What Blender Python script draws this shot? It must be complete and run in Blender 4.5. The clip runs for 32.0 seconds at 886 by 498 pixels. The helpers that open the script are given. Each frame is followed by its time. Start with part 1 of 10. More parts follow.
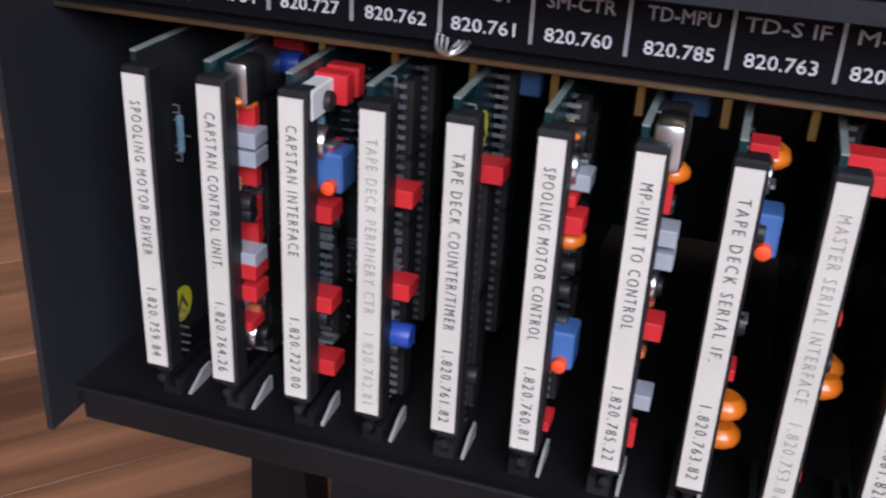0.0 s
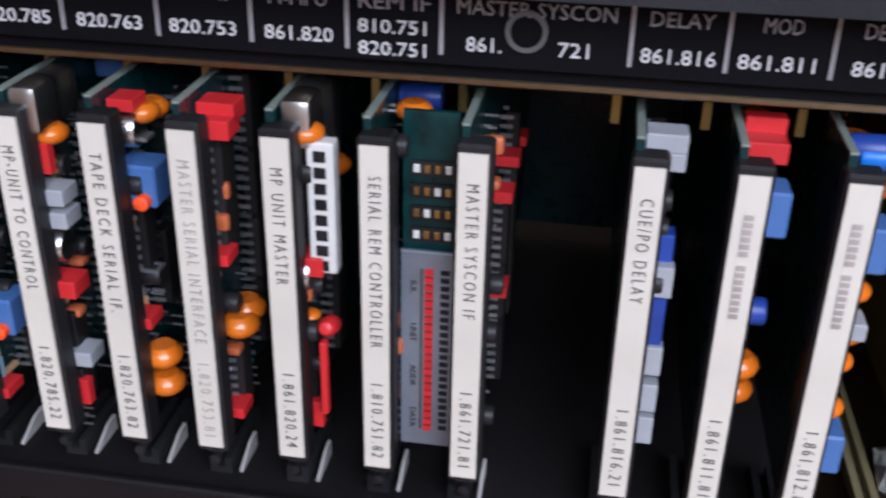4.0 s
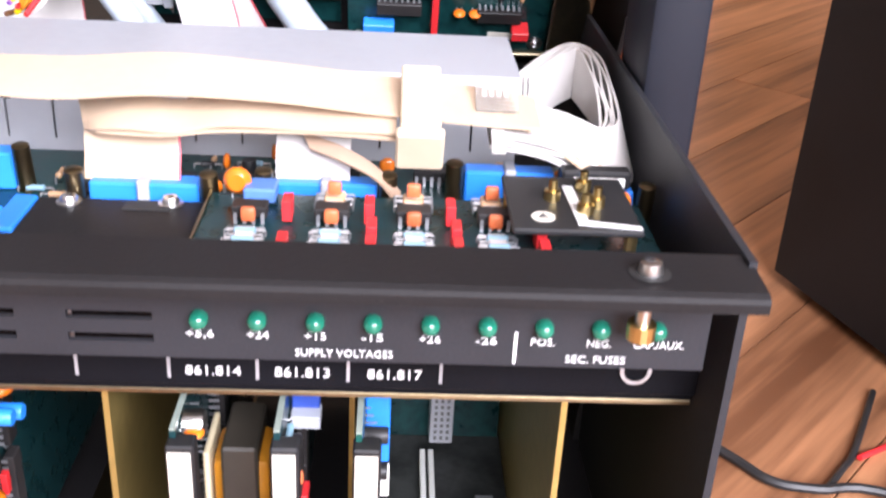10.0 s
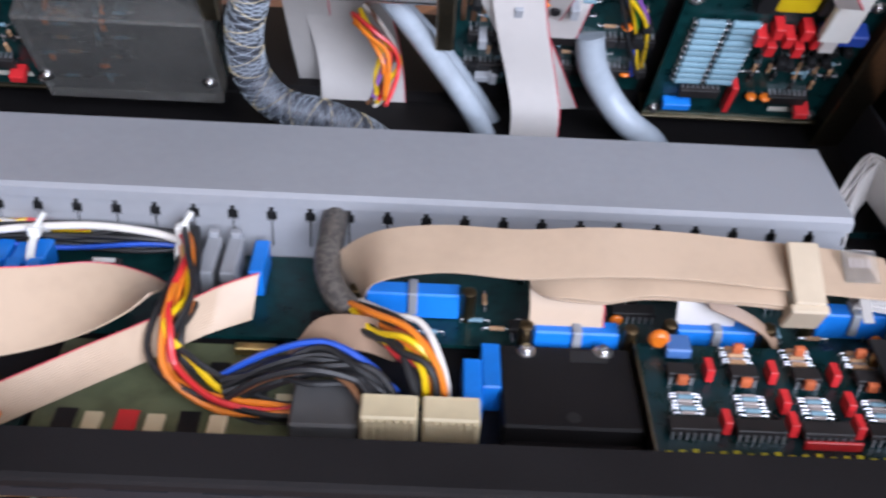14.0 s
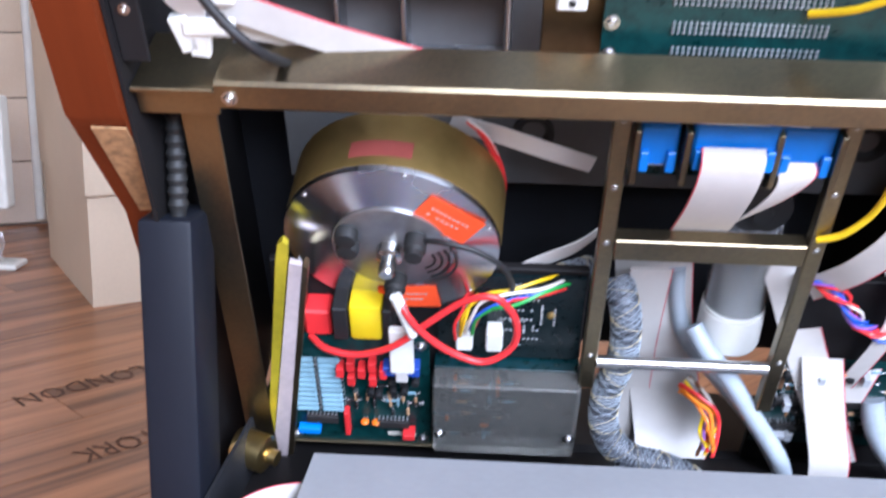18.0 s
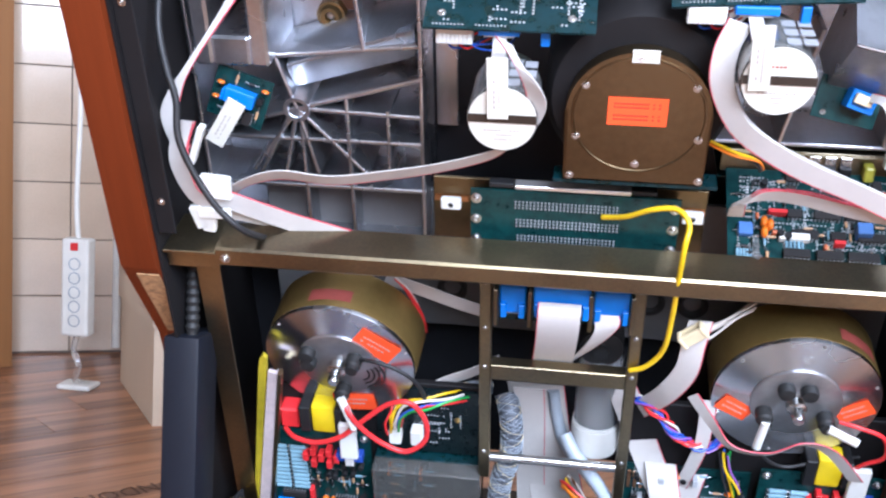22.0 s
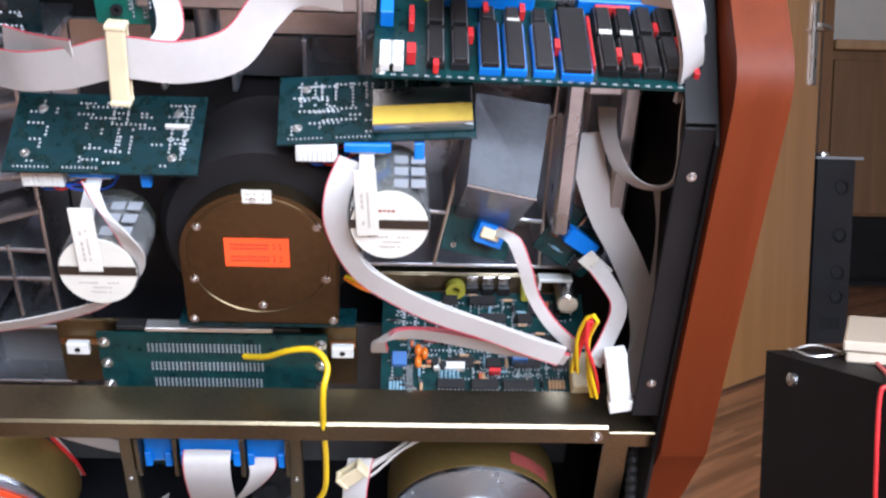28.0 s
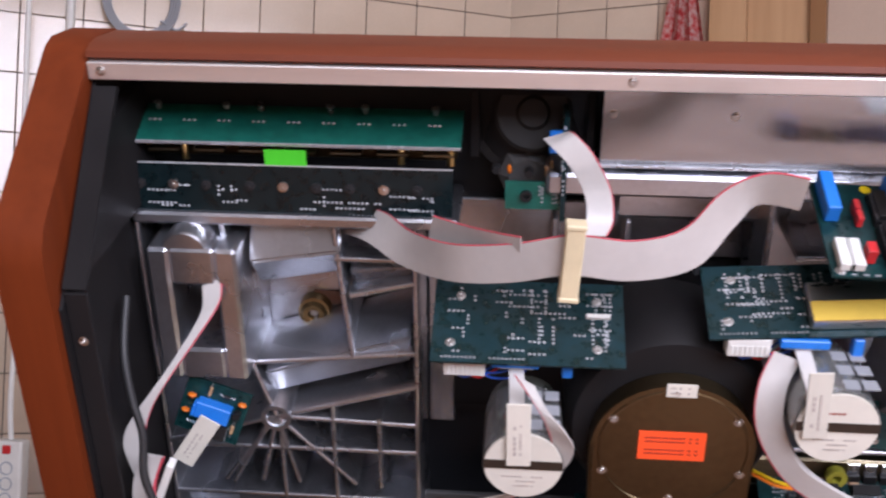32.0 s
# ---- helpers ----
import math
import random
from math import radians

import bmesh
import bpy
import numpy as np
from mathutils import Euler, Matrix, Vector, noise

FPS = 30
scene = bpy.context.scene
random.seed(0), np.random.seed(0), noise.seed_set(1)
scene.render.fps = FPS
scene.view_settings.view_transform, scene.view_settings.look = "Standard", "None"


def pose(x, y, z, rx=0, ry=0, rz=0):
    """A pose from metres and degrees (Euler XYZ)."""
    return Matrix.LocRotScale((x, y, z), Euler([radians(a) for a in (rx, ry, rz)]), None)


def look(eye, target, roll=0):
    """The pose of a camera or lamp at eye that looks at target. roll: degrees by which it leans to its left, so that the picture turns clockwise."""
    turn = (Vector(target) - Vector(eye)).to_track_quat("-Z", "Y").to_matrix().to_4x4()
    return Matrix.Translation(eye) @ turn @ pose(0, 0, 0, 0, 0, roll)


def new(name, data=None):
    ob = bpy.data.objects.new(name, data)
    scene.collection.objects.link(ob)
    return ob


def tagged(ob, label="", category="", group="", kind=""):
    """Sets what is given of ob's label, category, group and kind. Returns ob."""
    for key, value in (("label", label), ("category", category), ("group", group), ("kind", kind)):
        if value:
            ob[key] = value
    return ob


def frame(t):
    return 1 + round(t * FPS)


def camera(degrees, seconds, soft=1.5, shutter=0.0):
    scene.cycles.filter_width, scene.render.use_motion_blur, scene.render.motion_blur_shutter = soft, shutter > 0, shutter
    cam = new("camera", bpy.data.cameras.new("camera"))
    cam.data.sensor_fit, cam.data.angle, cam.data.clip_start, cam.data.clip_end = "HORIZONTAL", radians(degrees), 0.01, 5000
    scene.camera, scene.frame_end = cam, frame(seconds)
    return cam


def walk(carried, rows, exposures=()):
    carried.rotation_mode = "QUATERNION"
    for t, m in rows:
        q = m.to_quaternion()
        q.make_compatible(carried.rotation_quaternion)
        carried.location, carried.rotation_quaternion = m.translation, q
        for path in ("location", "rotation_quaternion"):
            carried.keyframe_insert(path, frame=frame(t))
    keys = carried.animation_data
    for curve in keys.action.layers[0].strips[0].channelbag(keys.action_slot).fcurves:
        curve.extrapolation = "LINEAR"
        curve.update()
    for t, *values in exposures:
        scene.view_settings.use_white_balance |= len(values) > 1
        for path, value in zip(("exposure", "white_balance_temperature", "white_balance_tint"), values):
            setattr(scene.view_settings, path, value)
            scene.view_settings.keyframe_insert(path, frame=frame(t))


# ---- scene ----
cam = camera(46.2, 32.0, soft=2.3, shutter=0.5)
METRES, EYE, TILT, LEAN, TURN = 1.51, 0.34, 0.0, 0.0, 16.5
ROWS = [
    (0.0, 0.0, 0.0, 0.0, 1.37, -26.39, -2.75),
    (0.5, 0.0065, -0.0009, -0.0005, 0.25, -26.31, -2.7),
    (1.0, 0.0156, -0.0026, -0.0006, -1.26, -26.52, -2.39),
    (1.5, 0.0247, -0.0041, -0.0011, -2.0, -26.92, -2.42),
    (2.0, 0.0354, -0.0053, -0.0006, -3.37, -26.86, -1.87),
    (2.5, 0.0433, -0.0064, 0.0004, -4.17, -26.79, -1.46),
    (4.5, 0.0815, -0.0126, 0.0009, -8.35, -27.25, -1.26),
    (5.0, 0.0917, -0.0141, 0.0, -9.6, -27.47, -1.56),
    (5.5, 0.1005, -0.0157, -0.001, -10.56, -27.73, -1.76),
    (6.0, 0.1109, -0.0175, -0.0014, -11.91, -27.84, -1.87),
    (6.5, 0.1211, -0.021, 0.0011, -13.23, -27.19, -2.18),
    (7.0, 0.1321, -0.0242, 0.0101, -14.06, -26.45, -2.32),
    (7.5, 0.1392, -0.0277, 0.0206, -14.77, -26.13, -2.5),
    (8.0, 0.1493, -0.0354, 0.025, -16.13, -25.65, -2.91),
    (8.5, 0.1589, -0.0425, 0.0308, -17.47, -25.29, -2.51),
    (9.0, 0.1652, -0.0497, 0.0364, -18.39, -25.04, -2.63),
    (9.5, 0.1681, -0.0568, 0.0431, -18.84, -25.26, -2.88),
    (10.0, 0.1699, -0.0607, 0.0617, -18.37, -26.05, -2.87),
    (10.5, 0.1731, -0.0539, 0.0854, -18.49, -29.6, -2.63),
    (11.0, 0.1733, -0.0449, 0.1124, -17.73, -35.61, -2.65),
    (11.5, 0.1652, -0.0478, 0.129, -17.87, -40.06, -1.11),
    (12.0, 0.1544, -0.05, 0.1456, -17.61, -40.24, -0.7),
    (12.5, 0.1404, -0.052, 0.1511, -17.38, -38.91, -1.62),
    (13.0, 0.1266, -0.0487, 0.1537, -17.71, -37.7, -2.35),
    (13.5, 0.1033, -0.044, 0.1545, -17.07, -36.95, -2.89),
    (14.0, 0.0817, -0.0395, 0.1523, -16.02, -36.72, -2.77),
    (14.5, 0.0565, -0.0376, 0.149, -14.14, -35.45, -2.73),
    (15.0, 0.024, -0.0381, 0.1447, -13.58, -33.11, -3.89),
    (15.5, -0.002, -0.0349, 0.1403, -12.68, -31.95, -3.57),
    (17.5, -0.0534, -0.0698, 0.1544, -13.28, -17.78, -2.13),
    (18.0, -0.0472, -0.0967, 0.1702, -13.63, -14.5, -1.49),
    (18.5, -0.0451, -0.1243, 0.1807, -13.22, -11.94, -1.52),
    (19.0, -0.045, -0.15, 0.186, -12.08, -10.57, -1.77),
    (19.5, -0.0423, -0.1736, 0.1871, -11.94, -10.78, -2.85),
    (20.0, -0.0404, -0.2023, 0.1904, -11.82, -8.85, -3.34),
    (20.5, -0.0384, -0.2272, 0.1911, -11.57, -8.16, -3.6),
    (21.0, -0.0376, -0.2499, 0.1931, -9.86, -7.25, -3.5),
    (21.5, -0.0283, -0.2623, 0.1957, -10.45, -6.32, -3.48),
    (22.0, -0.015, -0.264, 0.1975, -9.18, -6.42, -3.03),
    (22.5, -0.0059, -0.2651, 0.1992, -10.49, -6.14, -2.95),
    (23.0, 0.0029, -0.2656, 0.1998, -11.06, -6.42, -3.13),
    (23.5, 0.0103, -0.2668, 0.2022, -11.99, -6.44, -3.17),
    (24.0, 0.0164, -0.2666, 0.2032, -12.78, -6.23, -3.07),
    (24.5, 0.0217, -0.2658, 0.2042, -13.6, -6.39, -3.21),
    (25.0, 0.03, -0.2645, 0.204, -14.31, -6.58, -3.24),
    (25.5, 0.0359, -0.2632, 0.2037, -15.92, -6.5, -3.02),
    (27.5, 0.0713, -0.2499, 0.2299, -19.66, -4.85, -1.49),
    (28.0, 0.0698, -0.2448, 0.2432, -18.91, -4.52, -1.29),
    (28.5, 0.0711, -0.2407, 0.2546, -19.46, -3.93, -1.01),
    (29.0, 0.0691, -0.2381, 0.2652, -19.27, -2.24, -0.34),
    (29.5, 0.057, -0.2389, 0.2694, -19.04, -0.59, -0.44),
    (30.0, 0.0394, -0.2374, 0.2699, -18.46, 0.36, -0.93),
    (30.5, 0.0235, -0.2347, 0.2709, -17.13, 0.64, -0.85),
    (31.0, 0.0023, -0.2237, 0.2709, -15.7, 1.16, -1.22),
    (31.5, -0.0172, -0.2153, 0.2705, -13.85, 1.27, -1.52),
    (32.0, -0.0343, -0.2058, 0.2701, -12.58, 1.19, -1.98),
]
EXPOSURES = [(0.0, -1.05, 6300, 7), (2.5, -1.05, 6300, 6), (6.0, -1.08, 6300, 6), (7.0, 0.5, 6500, 10), (8.0, 0.95, 6700, 10), (8.8, 1.05, 6900, 10), (9.5, 1.05, 7000, 10), (10.2, 0.3, 7000, 10), (10.8, -0.7, 6700, 12), (11.2, -0.85, 6600, 11), (13.0, -0.55, 6300, 8), (14.0, -0.65, 6400, 6), (14.5, -0.8, 6400, 5), (15.5, -0.6, 6400, 4), (17.5, 0.1, 5950, 4), (20.0, 0.2, 5850, 4), (24.0, -0.15, 6150, 1), (25.5, -0.1, 6300, 2), (28.0, -0.3, 6150, 1), (29.0, 0.0, 6250, 0), (30.0, -0.1, 6400, 4), (31.0, -0.85, 6700, 12), (32.0, -0.9, 6700, 12)]
walk(cam, [(t, pose(0, 0, EYE, TILT, LEAN, TURN) @ pose(METRES * x, METRES * y, METRES * z, 90 + pitch, roll, yaw)) for t, x, y, z, yaw, pitch, roll in ROWS], EXPOSURES)

# world and light: daylight from a window wall behind the camera
world = bpy.data.worlds.new("world")
scene.world = world
world.use_nodes = True
sky = world.node_tree.nodes.new("ShaderNodeTexSky")
sky.sky_type, sky.sun_disc, sky.sun_elevation, sky.sun_rotation = "NISHITA", False, radians(40), radians(200)
world.node_tree.nodes["Background"].inputs[1].default_value = 0.1
world.node_tree.links.new(sky.outputs[0], world.node_tree.nodes["Background"].inputs[0])


def window_light(name, eye, target, w, h, power, colour):
    data = bpy.data.lights.new(name, "AREA")
    data.shape, data.size, data.size_y, data.energy, data.color = "RECTANGLE", w, h, power, colour
    new(name, data).matrix_world = look(eye, target)


window_light("window_daylight", (1.25, -2.0, 1.72), (0.2, 0.4, 0.5), 2.5, 1.4, 285, (0.895, 0.92, 1.13))

# ---- materials ----


def material(name, base, rough=0.5, metal=0.0, var=0.12, scale=30.0, bump=0.0, bscale=200.0, stretch=(1, 1, 1), spec=0.5, coat=0.0, dark=None, rand=0.0, alpha=1.0, trans=0.0, emit=0.0):
    """A procedural surface: two scales of colour variation, roughness wear and fine relief."""
    m = bpy.data.materials.new(name)
    m.use_nodes = True
    nt = m.node_tree
    b = nt.nodes["Principled BSDF"]
    N, L = nt.nodes.new, nt.links.new
    tc, mp = N("ShaderNodeTexCoord"), N("ShaderNodeMapping")
    mp.inputs["Scale"].default_value = stretch
    L(tc.outputs["Object"], mp.inputs["Vector"])
    n1, n2 = N("ShaderNodeTexNoise"), N("ShaderNodeTexNoise")
    n1.inputs["Scale"].default_value, n1.inputs["Detail"].default_value = scale, 4
    n2.inputs["Scale"].default_value, n2.inputs["Detail"].default_value = bscale, 3
    L(mp.outputs[0], n1.inputs["Vector"]), L(mp.outputs[0], n2.inputs["Vector"])
    mix = N("ShaderNodeMix")
    mix.data_type = "RGBA"
    d = dark or tuple(c * (1 - 2.2 * var) for c in base)
    mix.inputs["A"].default_value, mix.inputs["B"].default_value = (*d, 1), (*base, 1)
    ramp = N("ShaderNodeMapRange")
    ramp.inputs["From Min"].default_value, ramp.inputs["From Max"].default_value = 0.32, 0.62
    add = N("ShaderNodeMath")
    add.operation = "MULTIPLY_ADD"
    add.inputs[1].default_value = 0.3
    L(n2.outputs["Fac"], add.inputs[0]), L(n1.outputs["Fac"], add.inputs[2])
    sub = N("ShaderNodeMath")
    sub.operation = "SUBTRACT"
    sub.inputs[1].default_value = 0.15
    L(add.outputs[0], sub.inputs[0]), L(sub.outputs[0], ramp.inputs["Value"])
    L(ramp.outputs[0], mix.inputs["Factor"])
    colour = mix.outputs["Result"]
    if rand:
        info, hsv, mr = N("ShaderNodeObjectInfo"), N("ShaderNodeHueSaturation"), N("ShaderNodeMapRange")
        mr.inputs["To Min"].default_value, mr.inputs["To Max"].default_value = 1 - rand, 1 + rand
        L(info.outputs["Random"], mr.inputs["Value"]), L(mr.outputs[0], hsv.inputs["Value"]), L(colour, hsv.inputs["Color"])
        colour = hsv.outputs[0]
    L(colour, b.inputs["Base Color"])
    rr = N("ShaderNodeMapRange")
    rr.inputs["To Min"].default_value, rr.inputs["To Max"].default_value = max(0.02, rough - 0.1), min(1, rough + 0.12)
    L(n1.outputs["Fac"], rr.inputs["Value"]), L(rr.outputs[0], b.inputs["Roughness"])
    b.inputs["Metallic"].default_value, b.inputs["Specular IOR Level"].default_value, b.inputs["Coat Weight"].default_value = metal, spec, coat
    b.inputs["Transmission Weight"].default_value, b.inputs["Alpha"].default_value = trans, alpha
    if emit:
        b.inputs["Emission Color"].default_value, b.inputs["Emission Strength"].default_value = (*base, 1), emit
    if bump:
        bp = N("ShaderNodeBump")
        bp.inputs["Strength"].default_value, bp.inputs["Distance"].default_value = bump, 0.0004
        L(n2.outputs["Fac"], bp.inputs["Height"]), L(bp.outputs[0], b.inputs["Normal"])
    return m


BLACK_PAINT = material("black_paint", (0.0125, 0.0115, 0.012), 0.55, spec=0.16, bump=0.25, bscale=900, var=0.15, scale=12)
STRIP_BLACK = material("matt_black_strip", (0.0048, 0.005, 0.0068), 0.6, spec=0.08, bump=0.25, bscale=900, var=0.15, scale=12)
DARK_PAINT = material("charcoal_paint", (0.021, 0.022, 0.026), 0.5, spec=0.25, bump=0.2, bscale=900, scale=14)
GREY_PLASTIC = material("grey_plastic", (0.30, 0.31, 0.33), 0.55, bump=0.1, var=0.05, scale=8)
BLACK_PLASTIC = material("black_plastic", (0.016, 0.016, 0.017), 0.45, spec=0.3, var=0.1, rand=0.3)
IC_BODY = material("chip_epoxy", (0.020, 0.018, 0.018), 0.5, spec=0.3, var=0.1, bump=0.1, rand=0.4)
PIN = material("tinned_pin", (0.50, 0.51, 0.53), 0.3, 0.75)
# only part metal: the white glints of solder are put into its base colour
SOLDER = material("solder", (0.58, 0.60, 0.62), 0.25, 0.4, rand=0.15)
STEEL = material("bright_steel", (0.62, 0.62, 0.61), 0.28, 1.0, var=0.08, scale=20, stretch=(1, 8, 1))
ALU = material("cast_aluminium", (0.55, 0.565, 0.60), 0.27, 0.96, var=0.12, scale=14, bump=0.22, bscale=260)
ALU_MACH = material("machined_aluminium", (0.8, 0.8, 0.82), 0.25, 1.0, var=0.06, scale=12)
ALU_STRIP = material("satin_aluminium_strip", (0.85, 0.82, 0.79), 0.42, 0.9, var=0.04, scale=6, stretch=(0.3, 8, 8))
ZINC = material("yellow_zinc_plate", (0.31, 0.255, 0.155), 0.33, 1.0, var=0.22, scale=9, bump=0.15, bscale=400, dark=(0.20, 0.17, 0.12))
ZINC_BROWN = material("bronze_zinc_plate", (0.17, 0.125, 0.07), 0.36, 1.0, var=0.15, scale=10, bump=0.1)
BRASS = material("brass", (0.62, 0.46, 0.2), 0.3, 1.0)
GOLD = material("gilt_motor_can", (0.40, 0.27, 0.09), 0.36, 0.75, var=0.1, scale=6)
STEEL_DULL = material("bare_grey_steel", (0.05, 0.053, 0.05), 0.45, 0.4, var=0.3, scale=60, bump=0.3, bscale=300)
GILT = material("gilt_zinc_sheet", (0.50, 0.37, 0.13), 0.42, 0.8, var=0.12, scale=8)
COPPER = material("copper_strip", (0.62, 0.30, 0.16), 0.3, 1.0)
PCB_GREEN = material("green_board", (0.004, 0.036, 0.036), 0.3, spec=0.35, var=0.2, scale=160, bscale=600, dark=(0.002, 0.017, 0.018))
PCB_DARK = material("dark_green_board", (0.003, 0.024, 0.030), 0.28, spec=0.35, var=0.2, scale=160, dark=(0.002, 0.014, 0.013))
PCB_CARD = material("card_green_board", (0.005, 0.030, 0.033), 0.28, spec=0.4, var=0.2, scale=160, dark=(0.003, 0.019, 0.021))
PCB_MID = material("mid_green_board", (0.006, 0.080, 0.062), 0.32, spec=0.4, var=0.15, scale=140)
PCB_BLACK = material("black_green_board", (0.003, 0.010, 0.012), 0.28, spec=0.4, var=0.2, scale=160)
PCB_BRIGHT = material("light_green_board", (0.006, 0.115, 0.085), 0.35, var=0.12, scale=120)
PCB_OLIVE = material("olive_board", (0.13, 0.15, 0.08), 0.4, var=0.15, scale=90)
RED = material("red_plastic", (0.62, 0.025, 0.03), 0.4, var=0.06, rand=0.12)
BLUE = material("blue_plastic", (0.012, 0.19, 0.68), 0.38, var=0.08, rand=0.1)
DARK_BLUE = material("dark_blue_plastic", (0.02, 0.06, 0.32), 0.4, var=0.08, rand=0.15)
SKY_BLUE = material("pale_blue_plastic", (0.07, 0.17, 0.42), 0.42, var=0.06)
ORANGE = material("orange_lacquer", (0.72, 0.17, 0.012), 0.28, var=0.06, coat=0.4, rand=0.1)
FLUO = material("orange_sticker", (0.95, 0.09, 0.018), 0.55, var=0.04)
YELLOW = material("yellow_plastic", (0.78, 0.58, 0.01), 0.4, var=0.05)
GREEN_LENS = material("green_lens", (0.008, 0.15, 0.095), 0.15, coat=0.5)
GREEN_TAPE = material("green_foil", (0.06, 0.62, 0.03), 0.45, var=0.06)
WHITE = material("white_plastic", (0.72, 0.72, 0.68), 0.45, var=0.04, rand=0.06)
CREAM = material("cream_plastic", (0.66, 0.56, 0.36), 0.5, var=0.06)
PAPER = material("label_paper", (0.63, 0.60, 0.52), 0.7, var=0.04, scale=40, rand=0.05)
INK = material("printed_ink", (0.07, 0.065, 0.065), 0.7)
FADED_INK = material("faded_ink", (0.42, 0.37, 0.34), 0.7)
PRINT_WHITE = material("white_print", (0.72, 0.72, 0.72), 0.6)
PRINT_GREY = material("worn_print", (0.32, 0.31, 0.32), 0.6)
RIBBON = material("ribbon_cable_vinyl", (0.54, 0.515, 0.49), 0.36, var=0.05, scale=14)
RIBBON_DIM = material("beige_ribbon_vinyl", (0.50, 0.375, 0.265), 0.42, var=0.06, scale=14)
RED_WIRE = material("red_wire", (0.72, 0.03, 0.035), 0.35)
RED_EDGE = material("crimson_marker_wire", (0.56, 0.075, 0.10), 0.4)
YEL_WIRE = material("yellow_wire", (0.80, 0.53, 0.01), 0.35)
BLK_WIRE = material("black_wire", (0.015, 0.015, 0.016), 0.5)
WHT_WIRE = material("white_wire", (0.72, 0.68, 0.62), 0.35)
GREY_WIRE = material("grey_sheath", (0.36, 0.41, 0.46), 0.38)
SLEEVE = material("braided_sleeve", (0.11, 0.125, 0.15), 0.5, bump=0.9, bscale=900, var=0.25, scale=500, dark=(0.03, 0.032, 0.042))
SLEEVE_BROWN = material("brown_grey_sleeve", (0.13, 0.115, 0.10), 0.55, bump=0.9, bscale=900, var=0.3, scale=500, dark=(0.04, 0.036, 0.034))
RIBBON_BROWN = material("brown_ribbon_vinyl", (0.30, 0.20, 0.135), 0.45, var=0.08, scale=14)
TAPE = material("clear_tape", (0.60, 0.58, 0.55), 0.3, var=0.06, scale=60, trans=0.35)
CREAM_CLIP = material("beige_clip", (0.52, 0.43, 0.31), 0.5, var=0.05)
WIRE_MATS = {"r": RED_WIRE, "y": YEL_WIRE, "k": BLK_WIRE, "w": WHT_WIRE, "g": material("green_wire", (0.03, 0.33, 0.06), 0.35), "b": material("blue_wire", (0.02, 0.09, 0.5), 0.35), "o": material("orange_wire", (0.8, 0.22, 0.02), 0.35), "v": material("violet_wire", (0.26, 0.1, 0.42), 0.35), "n": material("brown_wire", (0.16, 0.07, 0.03), 0.35)}
CHIPBOARD = material("chipboard_edge", (0.42, 0.24, 0.11), 0.85, var=0.22, scale=220, bump=0.8, bscale=300)
CLEAR = material("clear_plastic", (0.9, 0.92, 0.92), 0.08, trans=0.92, var=0.01)
SMOKE = material("smoked_cover", (0.40, 0.40, 0.38), 0.2, trans=0.85, var=0.1, scale=30)
RUBBER = material("black_rubber", (0.012, 0.012, 0.012), 0.6)
GREY_BOX = material("grey_module", (0.10, 0.10, 0.10), 0.5, var=0.08)
GAS_GREY = material("slate_plastic", (0.0075, 0.009, 0.0145), 0.5, var=0.1, scale=10, spec=0.22)


def turned(m, amount):
    """Fine turning marks round the axis: the gloss is drawn out across them."""
    nt = m.node_tree
    b, tg = nt.nodes["Principled BSDF"], nt.nodes.new("ShaderNodeTangent")
    tg.direction_type, tg.axis = "RADIAL", "Z"
    b.inputs["Anisotropic"].default_value = amount
    b.inputs["Anisotropic Rotation"].default_value = 0.25
    nt.links.new(tg.outputs[0], b.inputs["Tangent"])
    return m


